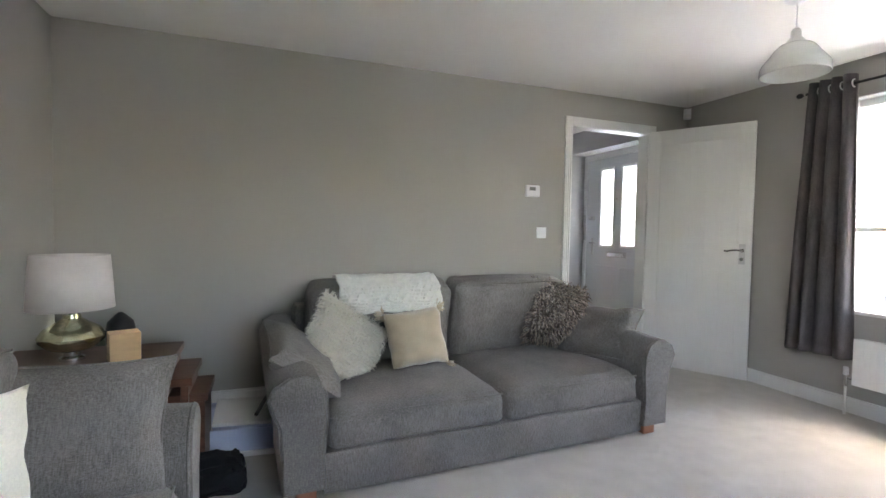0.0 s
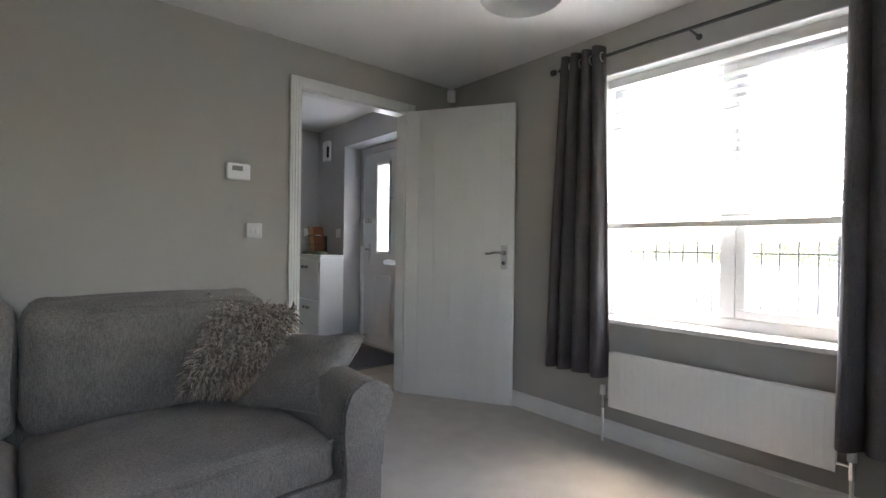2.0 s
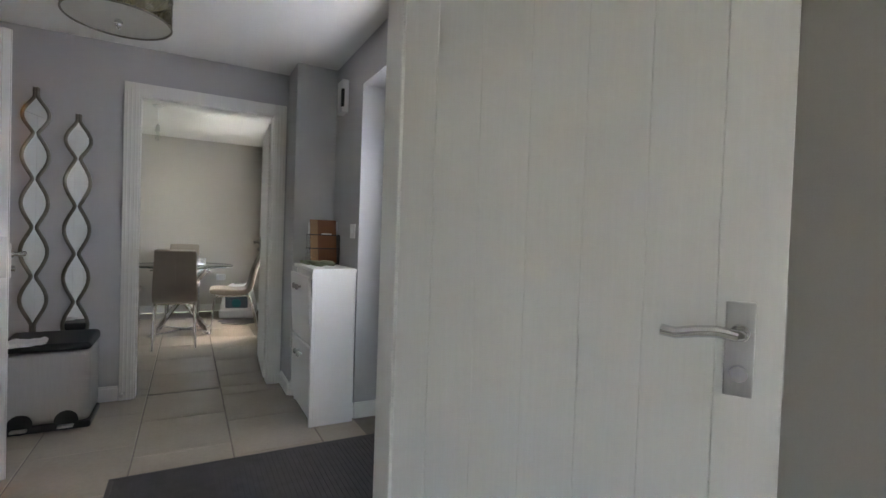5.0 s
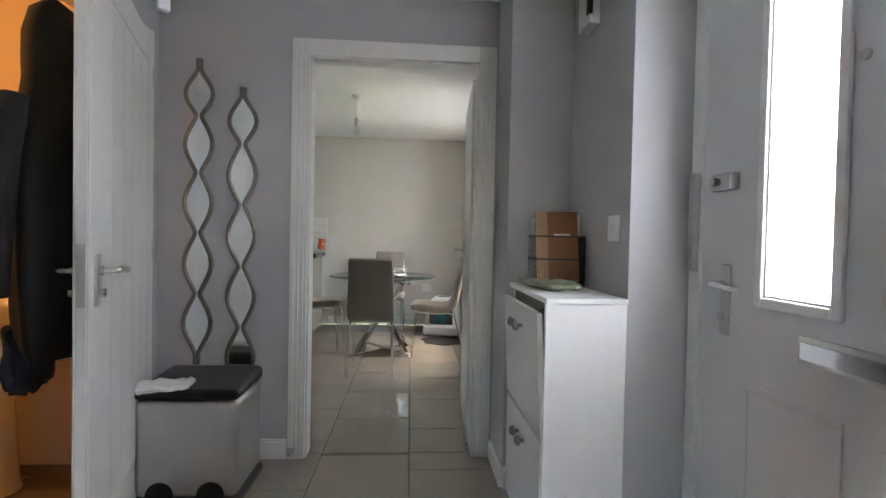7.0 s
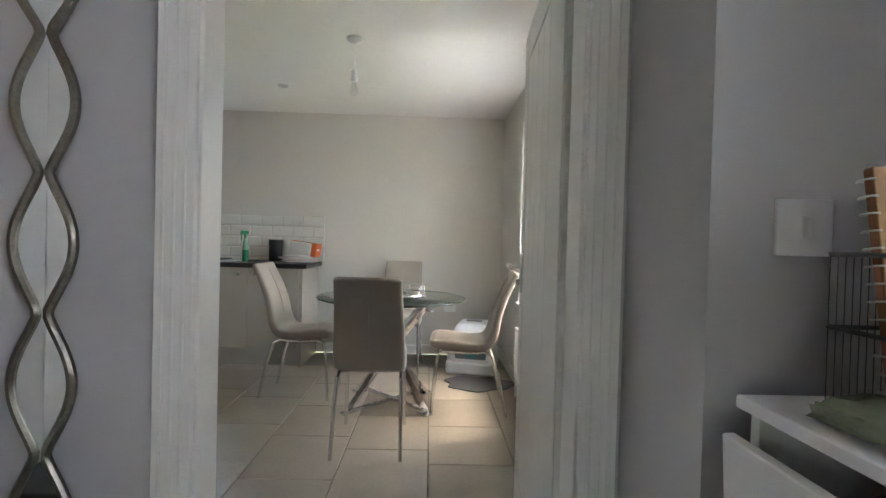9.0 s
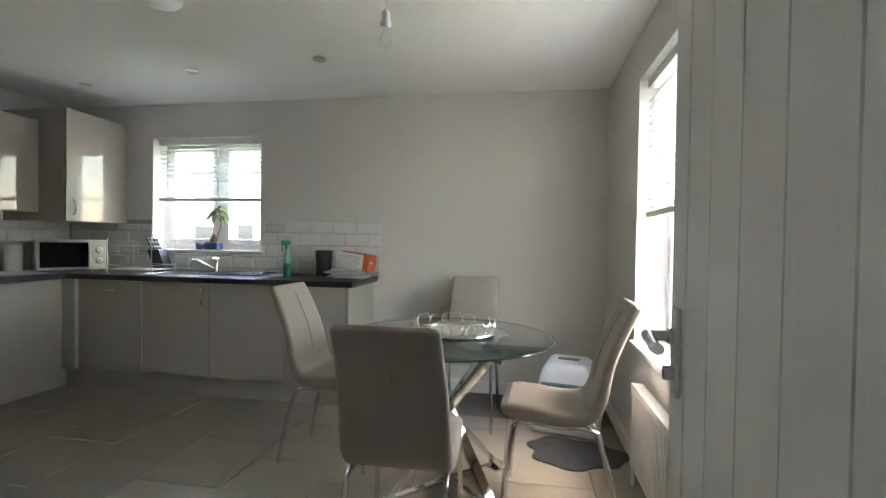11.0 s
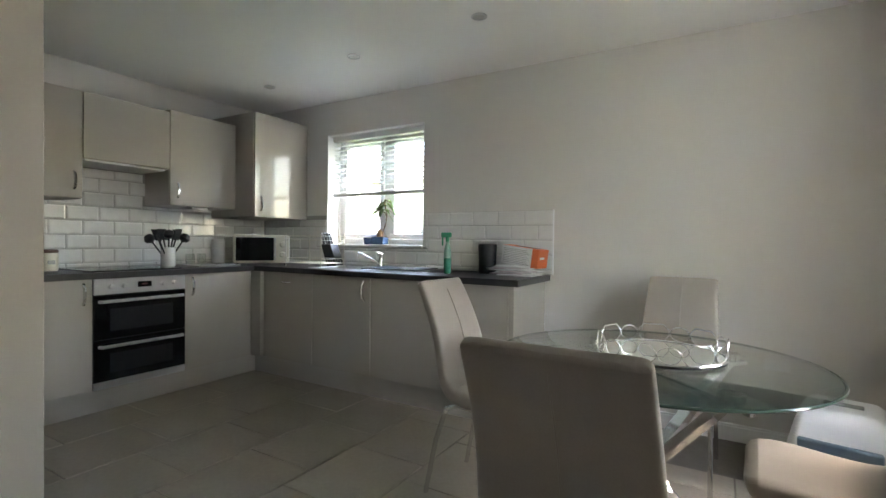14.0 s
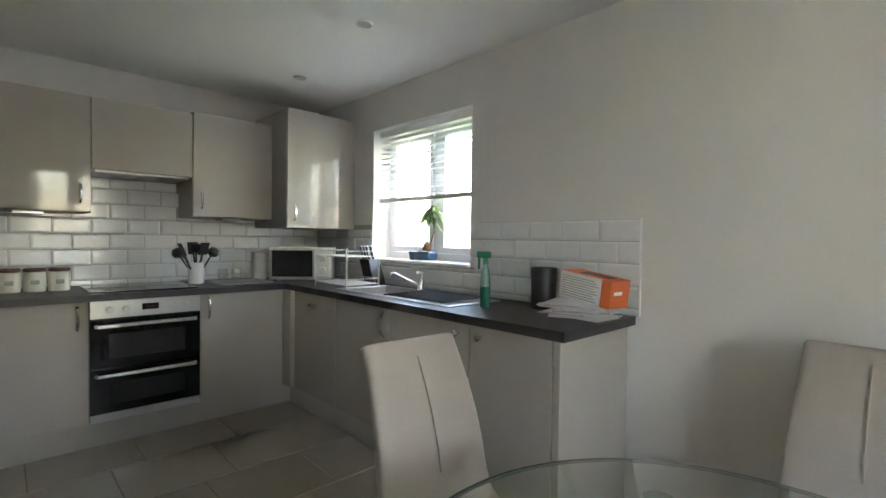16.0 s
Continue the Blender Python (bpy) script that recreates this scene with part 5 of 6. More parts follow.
tagged(part("corner_post", boxm(FXK - 0.02, -4.032, FYK - 0.03, FYK + 0.04, BZ0, BZ1, 0.002, 1), M_gloss), "cream corner post between the cabinet runs", "panel")
for r in ((-4.19, -1.83, FYK + 0.045, FYK + 0.062), (-4.207, -4.19, 3.44, FYK + 0.062)):
    tagged(part("plinth", boxm(*r, 0, 0.153, 0.001, 1), M_carc), "cream plinth under the base cabinets", "plinth")
cabinet("wall_cabinet", "glossy cream wall cabinet above the canisters", "x", -4.37, KW + 0.005, 4.07, 4.638, 1.39, 2.10, (4.585, 1.45, 1.56), "kitchen wall units")
cabinet("wall_cabinet", "glossy cream wall cabinet nearer the tall unit", "x", -4.37, KW + 0.005, 3.44, 4.068, 1.39, 2.10, (3.50, 1.45, 1.56), "kitchen wall units")
cabinet("extractor_cabinet", "short glossy cream cabinet hiding the extractor", "x", -4.37, KW + 0.005, 4.64, 5.208, 1.66, 2.10, None, "kitchen wall units")
cabinet("wall_cabinet", "glossy cream wall cabinet between extractor and boiler", "x", -4.37, KW + 0.005, 5.21, 5.775, 1.39, 2.12, (5.265, 1.45, 1.56), "kitchen wall units")
cabinet("boiler_cabinet", "deeper and taller glossy cream boiler cabinet", "x", -4.13, KW + 0.005, 5.785, KY - 0.004, 1.325, 2.215, (5.84, 1.38, 1.50), "kitchen wall units")
for y in (4.35, 5.50):
    tagged(part("cabinet_light", boxm(-4.60, -4.45, y - 0.07, y + 0.07, 1.372, 1.389, 0.003), M_steel), "flat steel lamp under the wall cabinet", "cabinet light")
tagged(part("extractor_hood", boxm(KW + 0.02, -4.40, 4.66, 5.19, 1.645, 1.659, 0.003), M_steel), "slim steel extractor panel under the short cabinet", "extractor")
t = thing("tall_cabinet", "tall glossy cream cabinet by the hall doorway", "cabinet")
part("carcass", boxm(-2.83, -2.27, 2.745, 3.68, 0.0, 2.14, 0.001, 1), M_carc, t)
part("end_panel", boxm(-2.269, -2.25, 2.745, 3.70, 0.0, 2.15, 0.002, 1), M_gloss, t)
for z0, z1 in ((0.155, 1.20), (1.204, 2.14)):
    d = part("door", boxm(-2.828, -2.273, 3.681, 3.70, z0, z1, 0.003), M_gloss, t)

# ---- worktop, with the sink let in
SX0, SX1, SY0, SY1 = -3.52, -3.06, 5.90, 6.25
WZ0, WZ1 = 0.870, 0.910
wt_ob = thing("worktop", "dark grey laminate L-shaped kitchen worktop", "worktop")
for r in ((KW + 0.002, SX0, FYK - 0.03, KY - 0.002), (SX1, -1.75, FYK - 0.03, KY - 0.002), (SX0, SX1, FYK - 0.03, SY0), (SX0, SX1, SY1, KY - 0.002), (KW + 0.002, FXK + 0.03, 3.44, FYK - 0.03)):
    part("worktop_section", boxm(*r, WZ0, WZ1), M_work, wt_ob)
t = thing("sink", "stainless steel inset sink with drainer and mixer tap", "sink", pose(0, 0, 0))
bm = bm_new()
for r in ((SX0 - 0.06, SX0, SY0 - 0.03, SY1 + 0.03), (SX1, -2.48, SY0 - 0.03, SY1 + 0.03), (SX0, SX1, SY0 - 0.03, SY0), (SX0, SX1, SY1, SY1 + 0.03)):
    box(bm, *r, WZ1 - 0.001, WZ1 + 0.005, 0.002, 1)
for i in range(9):
    y = SY0 + 0.03 + i * 0.034
    box(bm, SX1 + 0.12, -2.52, y - 0.005, y + 0.005, WZ1 + 0.005, WZ1 + 0.010, 0.002, 1)
part("rim_and_drainer", bm, M_steel, t)
bm = bm_new()
for r in ((SX0, SX0 + 0.006, SY0, SY1, 0.76, WZ1), (SX1 - 0.006, SX1, SY0, SY1, 0.76, WZ1), (SX0, SX1, SY0, SY0 + 0.006, 0.76, WZ1), (SX0, SX1, SY1 - 0.006, SY1, 0.76, WZ1), (SX0, SX1, SY0, SY1, 0.754, 0.76)):
    box(bm, *r)
part("bowl", bm, M_steel, t)
bm = bm_new()
cyl(bm, (-3.16, 6.27, WZ1), (-3.16, 6.27, WZ1 + 0.055), 0.023, 0.020)
cyl(bm, (-3.16, 6.27, WZ1 + 0.055), (-3.155, 6.272, WZ1 + 0.085), 0.022, 0.018)
tube(bm, [(-3.155, 6.272, WZ1 + 0.08), (-3.15, 6.275, WZ1 + 0.115), (-3.17, 6.24, WZ1 + 0.125)], 0.009, 8)
tube(bm, [(-3.16, 6.26, WZ1 + 0.035), (-3.20, 6.19, WZ1 + 0.075), (-3.245, 6.12, WZ1 + 0.118), (-3.26, 6.10, WZ1 + 0.118), (-3.262, 6.095, WZ1 + 0.095)], 0.0095, 10)
part("mixer_tap", bm, M_chrome, t, "chrome mixer tap")
t = thing("drying_rack", "black slatted roll-out rack over the drainer", "drying rack", pose(-2.80, 6.06, WZ1 + 0.012, 0, 0, 4))
for i in range(13):
    y = -0.17 + i * 0.029
    part("bar", cyl(bm_new(), (-0.24, y, 0.006), (0.22, y, 0.006), 0.0036, n=8), M_dark, t)
for x in (-0.235, 0.215):
    part("end_strip", boxm(x - 0.008, x + 0.008, -0.175, 0.165, 0.0, 0.004, 0.001, 1), M_dark, t)

# ---- oven and hob
t = thing("double_oven", "built-in stainless steel double oven with black doors", "oven", pose(FXK, 4.895, 0))
W = 0.293
part("carcass", boxm(-0.56, -0.005, -W, W, 0.155, 0.868), M_dark, t)
part("control_panel", boxm(-0.005, 0.012, -W, W, 0.765, 0.866, 0.002, 1), M_steel, t)
for y in (-0.20, -0.12, 0.135, 0.21):
    k = lathe(bm_new(), [(0.022, 0), (0.022, 0.004), (0.016, 0.006), (0.015, 0.024), (0.012, 0.027)], 20)
    part("control_knob", k, M_steel, t, m=pose(0.012, y, 0.815, 0, 90, 0))
d = part("display", boxm(0.012, 0.014, -0.035, 0.055, 0.80, 0.838, 0.001, 1), M_blackglass, t)
part("digits", boxm(0.014, 0.0145, -0.01, 0.03, 0.815, 0.826), mat("red_digits", (0.07, 0.012, 0.01), 0.3), d, "faint red clock digits")
for z0, z1 in ((0.475, 0.760), (0.205, 0.470)):
    d = part("oven_door", boxm(-0.003, 0.014, -W, W, z0, z1, 0.003), M_blackglass, t, "black glass oven door")
    bm = bm_new()
    pts = [(0.014, -W + 0.03, z1 - 0.04), (0.05, -W + 0.035, z1 - 0.038), (0.056, -0.1, z1 - 0.036), (0.056, 0.1, z1 - 0.036), (0.05, W - 0.035, z1 - 0.038), (0.014, W - 0.03, z1 - 0.04)]
    tube(bm, pts, 0.011, 10)
    part("door_handle", bm, M_steel, d)
    part("window", boxm(0.014, 0.0148, -W + 0.09, W - 0.09, z0 + 0.05, z1 - 0.09, 0.0003, 1), mat("oven_window", (0.02, 0.02, 0.021), 0.12), d)
part("bottom_trim", boxm(-0.005, 0.012, -W, W, 0.157, 0.200, 0.002, 1), M_steel, t)
t = thing("hob", "black glass ceramic hob set in the worktop", "hob", pose(-4.43, 4.90, WZ1))
part("hob_glass", boxm(-0.25, 0.25, -0.29, 0.29, 0, 0.006, 0.002), M_blackglass, t)
for x, y, r in ((-0.12, -0.14, 0.09), (-0.12, 0.14, 0.07), (0.11, -0.14, 0.07), (0.11, 0.14, 0.09)):
    part("cooking_zone", tube(bm_new(), [(x + r * math.cos(q), y + r * math.sin(q), 0.0062) for q in [2 * math.pi * i / 40 for i in range(40)]], 0.0008, 4, closed=True), M_grey, t)

# ---- things on the worktop
M_teal = mat("teal_plastic", (0.02, 0.20, 0.22), 0.35, vary=0.05)
M_green = mat("green_plastic", (0.02, 0.26, 0.14), 0.3, vary=0.06, coat=0.3)
M_orange_p = mat("orange_card", (0.75, 0.16, 0.05), 0.6, vary=0.05)
M_white_wire = mat("cream_coated_wire", (0.72, 0.70, 0.62), 0.4, vary=0.03, bump=0.0)
for y in (4.265, 4.38, 4.495):
    t = thing("canister", "cream ceramic canister with wooden lid", "canister", pose(-4.50, y, WZ1), group="kitchen canisters")
    part("jar", lathe(bm_new(), [(0.050, 0), (0.054, 0.01), (0.054, 0.11), (0.050, 0.118)], 28), M_cream_p, t)
    part("lid", lathe(bm_new(), [(0.052, 0.118), (0.054, 0.122), (0.054, 0.134), (0.048, 0.14)], 28), M_wood, t, "dark wooden lid")
    part("nameplate", boxm(0.050, 0.0555, -0.02, 0.02, 0.045, 0.07, 0.001, 1), M_grey, t)
t = thing("utensil_pot", "white pot of black kitchen utensils", "utensil pot", pose(-4.50, 5.27, WZ1))
part("pot", lathe(bm_new(), [(0.05, 0), (0.053, 0.01), (0.053, 0.15), (0.05, 0.152), (0.046, 0.15), (0.046, 0.02), (0.01, 0.018)], 28), M_ceramic, t)
rnd = random.Random(5)
for i, (a, tilt, kind) in enumerate(((20, 20, 0), (60, 30, 1), (110, 14, 2), (180, 20, 0), (235, 34, 1), (275, 24, 0), (300, 33, 2), (340, 8, 1))):
    bm = bm_new()
    cyl(bm, (0, 0, 0), (0, 0, 0.20), 0.006, n=8)
    if kind == 0:
        box(bm, -0.003, 0.003, -0.036, 0.036, 0.19, 0.285, 0.003)
    elif kind == 1:
        lathe(bm, [(0.006, 0.19), (0.034, 0.205), (0.042, 0.228), (0.026, 0.258), (0.004, 0.265)], 14)
    else:
        for q in (-0.018, -0.006, 0.006, 0.018):
            cyl(bm, (q * 0.4, 0, 0.19), (q, 0, 0.27), 0.004, n=6)
    part("utensil", bm, M_dark, t, m=pose(0, 0, 0.03) @ Matrix.Rotation(radians(a), 4, "Z") @ Matrix.Rotation(radians(tilt), 4, "Y"))
M_clear = glass_sheet("clear_glass", (0.96, 0.98, 0.97), 0.08)
for y in (5.46, 5.56):
    tagged(part("glass_jar", lathe(bm_new(), [(0.03, 0), (0.036, 0.02), (0.036, 0.08), (0.03, 0.085), (0.033, 0.02), (0.01, 0.004)], 24), M_clear, m=pose(-4.52, y, WZ1 + 0.012)), "small clear glass jar on a tray", "jar")
t = thing("serving_tray", "flat dark slate tray on the worktop", "tray", pose(-4.40, 5.55, WZ1))
part("tray_board", boxm(-0.16, 0.16, -0.19, 0.19, 0, 0.010, 0.004), M_grey, t)
tagged(part("kitchen_roll", lathe(bm_new(), [(0.052, 0), (0.055, 0.005), (0.055, 0.215), (0.05, 0.22), (0.018, 0.22), (0.018, 0.19)], 28), M_paper, m=pose(-4.62, 5.78, WZ1)), "white roll of kitchen paper standing upright", "kitchen roll")
t = thing("microwave", "cream microwave oven with black door, round knobs", "microwave", pose(-4.36, 6.04, WZ1, 0, 0, 52))
part("case", boxm(-0.235, 0.235, -0.15, 0.17, 0.012, 0.265, 0.008), M_cream_p, t)
part("door_surround", boxm(-0.230, 0.118, -0.160, -0.151, 0.018, 0.259, 0.004), M_cream_p, t)
part("door", boxm(-0.212, 0.100, -0.166, -0.1605, 0.036, 0.241, 0.004), M_blackglass, t)
part("door_frame", boxm(0.10, 0.118, -0.185, -0.163, 0.04, 0.24, 0.005), M_steel, t, "steel door handle")
part("control_panel", boxm(0.12, 0.23, -0.160, -0.151, 0.02, 0.257, 0.003), M_cream_p, t)
for z in (0.09, 0.18):
    part("control_knob", lathe(bm_new(), [(0.026, 0), (0.024, 0.014), (0.018, 0.018)], 20), M_cream_p, t, m=pose(0.175, -0.160, z, 90, 0, 0))
for x in (-0.2, 0.2):
    part("foot", boxm(x - 0.012, x + 0.012, -0.13, -0.10, 0, 0.012), M_dark, t)
t = thing("dish_rack", "two-tier cream wire dish rack by the sink", "dish rack", pose(-3.63, 5.99, WZ1 + 0.006))
for x in (-0.20, 0.20):
    for y in (-0.13, 0.13):
        part("post", cyl(bm_new(), (x, y, 0), (x, y, 0.27), 0.004, n=8), M_white_wire, t)
for z in (0.03, 0.215):
    bm = bm_new()
    for zz in (z, z + 0.036):
        tube(bm, [(-0.20, -0.13, zz), (0.20, -0.13, zz), (0.20, 0.13, zz), (-0.20, 0.13, zz)], 0.0024, 6, closed=True)
    for i in range(14):
        x = -0.19 + i * 0.0292
        tube(bm, [(x, -0.13, z + 0.036), (x, -0.13, z), (x, 0.13, z), (x, 0.13, z + 0.036)], 0.0015, 5)
    part("wire_shelf", bm, M_white_wire, t)
LEAN = Matrix(((1, 0, -0.35, 0.03), (0, 1, 0, 0), (0, 0, 1, 0), (0, 0, 0, 1)))
t = thing("knife_block", "black knife block full of black-handled knives", "knife block", pose(-3.67, 6.24, WZ1, 0, 0, 10))
part("block", boxm(-0.05, 0.05, -0.06, 0.06, 0, 0.19, 0.006, m=LEAN), M_dark, t)
for i, (x, y) in enumerate(((-0.03, -0.03), (0.0, -0.03), (0.03, -0.03), (-0.02, 0.02), (0.02, 0.02))):
    k = part("knife_handle", boxm(x - 0.009, x + 0.009, y - 0.007, y + 0.007, 0.19, 0.285, 0.004, m=LEAN), M_dark, t)
    part("rivet_cap", boxm(x - 0.009, x + 0.009, y - 0.0075, y + 0.0075, 0.283, 0.288, 0.001, 1, m=LEAN), M_steel, k)
t = thing("spray_bottle", "green trigger spray bottle standing on the worktop", "spray bottle", pose(-2.38, 6.03, WZ1, 0, 0, -70))
part("bottle", lathe(bm_new(), [(0.022, 0), (0.026, 0.008), (0.027, 0.10), (0.025, 0.108)], 24), mat("clear_green", (0.02, 0.19, 0.12), 0.12, vary=0.08, coat=0.4), t, "green liquid filled lower half")
part("shoulder", lathe(bm_new(), [(0.0265, 0.1085), (0.027, 0.13), (0.022, 0.175), (0.012, 0.215), (0.012, 0.235)], 24), mat("pale_green_plastic", (0.22, 0.42, 0.34), 0.12, vary=0.08, coat=0.4), t, "pale empty upper half")
bm = boxm(-0.013, 0.013, -0.046, 0.028, 0.252, 0.288, 0.007)
cyl(bm, (0, 0, 0.222), (0, 0, 0.254), 0.014)
box(bm, -0.005, 0.005, -0.042, -0.030, 0.195, 0.254, 0.003)
part("trigger_head", bm, M_green, t)
t = thing("black_caddy", "black ribbed plastic holder against the tiles", "holder", pose(-2.17, 6.24, WZ1))
b = bm_new()
n = 40
rr = [[(0.062 * (1 + 0.03 * (i % 2)) * k * math.cos(2 * math.pi * i / n), 0.062 * (1 + 0.03 * (i % 2)) * k * math.sin(2 * math.pi * i / n), z) for i in range(n)] for z, k in ((0, 0.94), (0.01, 1.0), (0.10, 0.97), (0.20, 1.06), (0.21, 1.0), (0.20, 0.92))]
part("holder_body", loft(b, rr), M_dark, t)
t = thing("paper_stack", "loose stack of letters and magazines", "papers", pose(-1.92, 6.16, WZ1, 0, 0, 12))
rnd = random.Random(11)
M_red_p = mat("printed_page", (0.62, 0.50, 0.52), 0.7, vary=0.2, scale=25)
for i in range(15):
    w, d = rnd.uniform(0.11, 0.15), rnd.uniform(0.075, 0.105)
    part("paper", boxm(-w, w, -d, d, 0, 0.0036, 0.001, 1), M_red_p if i in (3, 6, 11) else M_paper, t, m=pose(rnd.uniform(-.05, .03), rnd.uniform(-.03, .02), 0.003 + i * 0.0042, rnd.uniform(-1.2, 1.2), rnd.uniform(-1, 1), rnd.uniform(-24, 20)))
t = thing("carton", "white and orange product carton tilted on papers", "carton", pose(-1.89, 6.22, WZ1 + 0.068, 0, 7, -8))
part("box_body", boxm(-0.14, 0.09, -0.07, 0.07, 0, 0.125, 0.002, 1), M_paper, t)
part("orange_end", boxm(0.0905, 0.14, -0.07, 0.07, 0, 0.125, 0.002, 1), M_orange_p, t, "orange printed end")
for i in range(9):
    part("text_bar", boxm(-0.125, 0.075 - 0.012 * (i % 3), -0.0712, -0.0702, 0.012 + i * 0.0115, 0.0155 + i * 0.0115), M_grey, t)
part("orange_band", boxm(-0.138, 0.0905, -0.0695, 0.0695, 0.1252, 0.1262), M_orange_p, t, "orange printed lid")
part("opening", boxm(-0.06, 0.10, -0.03, 0.03, 0.1264, 0.1285, 0.001, 1), M_dark, t, "dark torn opening")
part("logo_bar", boxm(0.1402, 0.1410, -0.045, 0.015, 0.06, 0.075), M_paper, t)

# plant on the sill
t = thing("potted_plant", "small money tree in a blue glazed pot", "plant", pose(-3.33, KY + 0.095, FWIN[2] + 0.006))
M_bluepot = mat("blue_glaze", (0.03, 0.07, 0.15), 0.15, vary=0.15, scale=12, coat=0.5)
M_leaf = mat("leaf_green", (0.15, 0.24, 0.075), 0.4, vary=0.25, scale=20, bump=0.05)
M_bark = mat("plant_bark", (0.16, 0.09, 0.05), 0.8, vary=0.25, scale=30, bump=0.4)
part("pot", boxm(-0.068, 0.068, -0.045, 0.045, 0.0, 0.068, 0.012, 3), M_bluepot, t)
part("soil", boxm(-0.058, 0.058, -0.036, 0.036, 0.060, 0.071, 0.003), M_bark, t)
bm = bm_new()
tube(bm, [(0.03, 0, 0.06), (0.042, 0, 0.13), (0.066, 0, 0.19), (0.074, 0, 0.25), (0.062, 0, 0.31), (0.045, 0, 0.37)], 0.0042, 8)
lathe(bm, [(0.030, 0.065), (0.034, 0.085), (0.024, 0.115), (0.012, 0.135), (0.004, 0.14)], 14)
tube(bm, [(0.072, 0, 0.25), (0.04, 0.005, 0.285), (0.01, 0.0, 0.29)], 0.003, 6)
part("stem", bm, M_bark, t)
rnd = random.Random(2)
for i in range(15):
    top = (Vector((0.045, 0, 0.375)), Vector((0.01, 0, 0.29)), Vector((0.056, 0, 0.34)))[i % 3]
    a = rnd.uniform(0, 6.28)
    ln = rnd.uniform(0.11, 0.165)
    bm = bm_new()
    k = 6
    rows = []
    up = rnd.uniform(-0.1, 0.9)
    for j in range(k + 1):
        f = j / k
        w = 0.025 * math.sin(math.pi * min(1, f * 0.92 + 0.08)) ** 0.8
        c = Vector((math.cos(a) * ln * f, 0.45 * math.sin(a) * ln * f, ln * (up * f - 0.9 * f * f)))
        s = Vector((-math.sin(a), math.cos(a) * 0.6, 0)) * w
        rows.append((bm.verts.new(c - s), bm.verts.new(c + Vector((0, 0, -0.003))), bm.verts.new(c + s)))
    for p, q in zip(rows, rows[1:]):
        bm.faces.new((p[0], p[1], q[1], q[0]))
        bm.faces.new((p[1], p[2], q[2], q[1]))
    o = part("leaf", bm, M_leaf, t, m=Matrix.Translation(top))
    o.modifiers.new("solid", "SOLIDIFY").thickness = 0.0012
tagged(part("plant_pot", lathe(bm_new(), [(0.03, 0), (0.034, 0.005), (0.042, 0.055), (0.045, 0.06), (0.038, 0.058), (0.02, 0.05)], 20), M_bluepot, m=pose(-3.45, KY + 0.075, FWIN[2] + 0.006)), "small empty dark blue pot on the sill", "plant pot")


# ---- dining table and chairs
TC = Vector((-0.925, 4.915, 0))
t = thing("dining_table", "round glass dining table on crossed chrome legs", "table", Matrix.Translation(TC))
p = part("tabletop", lathe(bm_new(), [(0.001, 0.738), (0.505, 0.738), (0.510, 0.742), (0.510, 0.746), (0.505, 0.750), (0.001, 0.750)], 96), M_tableglass, t, "clear round glass top")
p.visible_shadow = False
part("glass_edge", tube(bm_new(), [(0.512 * math.cos(q), 0.512 * math.sin(q), 0.744) for q in [2 * math.pi * i / 96 for i in range(96)]], 0.0045, 6, closed=True), M_glassedge, t, "green polished glass edge")
for i in range(4):
    a = radians(45 + 90 * i)
    foot, head = Vector((math.cos(a) * 0.33, math.sin(a) * 0.33, 0.012)), Vector((-math.cos(a) * 0.36, -math.sin(a) * 0.36, 0.722))
    side = Vector((-math.sin(a), math.cos(a), 0)) * (0.026 if i % 2 else -0.026)
    foot, head = foot + side, head + side
    d = (head - foot)
    m = Matrix.Translation((foot + head) / 2) @ d.to_track_quat("Z", "X").to_matrix().to_4x4()
    part("leg", boxm(-0.013, 0.013, -0.024, 0.024, -d.length / 2, d.length / 2, 0.002, 1, m=m), M_chrome, t, "flat polished chrome leg")
    part("top_pad", cyl(bm_new(), (head.x, head.y, 0.716), (head.x, head.y, 0.738), 0.032, n=24), M_chrome, t)
    part("foot_plate", boxm(-0.05, 0.05, -0.03, 0.03, 0, 0.012, 0.003, m=Matrix.Translation((foot.x, foot.y, 0)) @ Matrix.Rotation(a, 4, "Z")), M_chrome, t)
for a in (45, 135):
    part("floor_bar", boxm(-0.36, 0.36, -0.016, 0.016, 0.012 if a == 45 else 0.030, 0.030 if a == 45 else 0.046, 0.003, m=Matrix.Rotation(radians(a), 4, "Z")), M_chrome, t)
    part("top_bar", boxm(-0.40, 0.40, -0.010, 0.010, 0.700 if a == 45 else 0.684, 0.715 if a == 45 else 0.699, 0.002, m=Matrix.Rotation(radians(a), 4, "Z")), M_chrome, t)

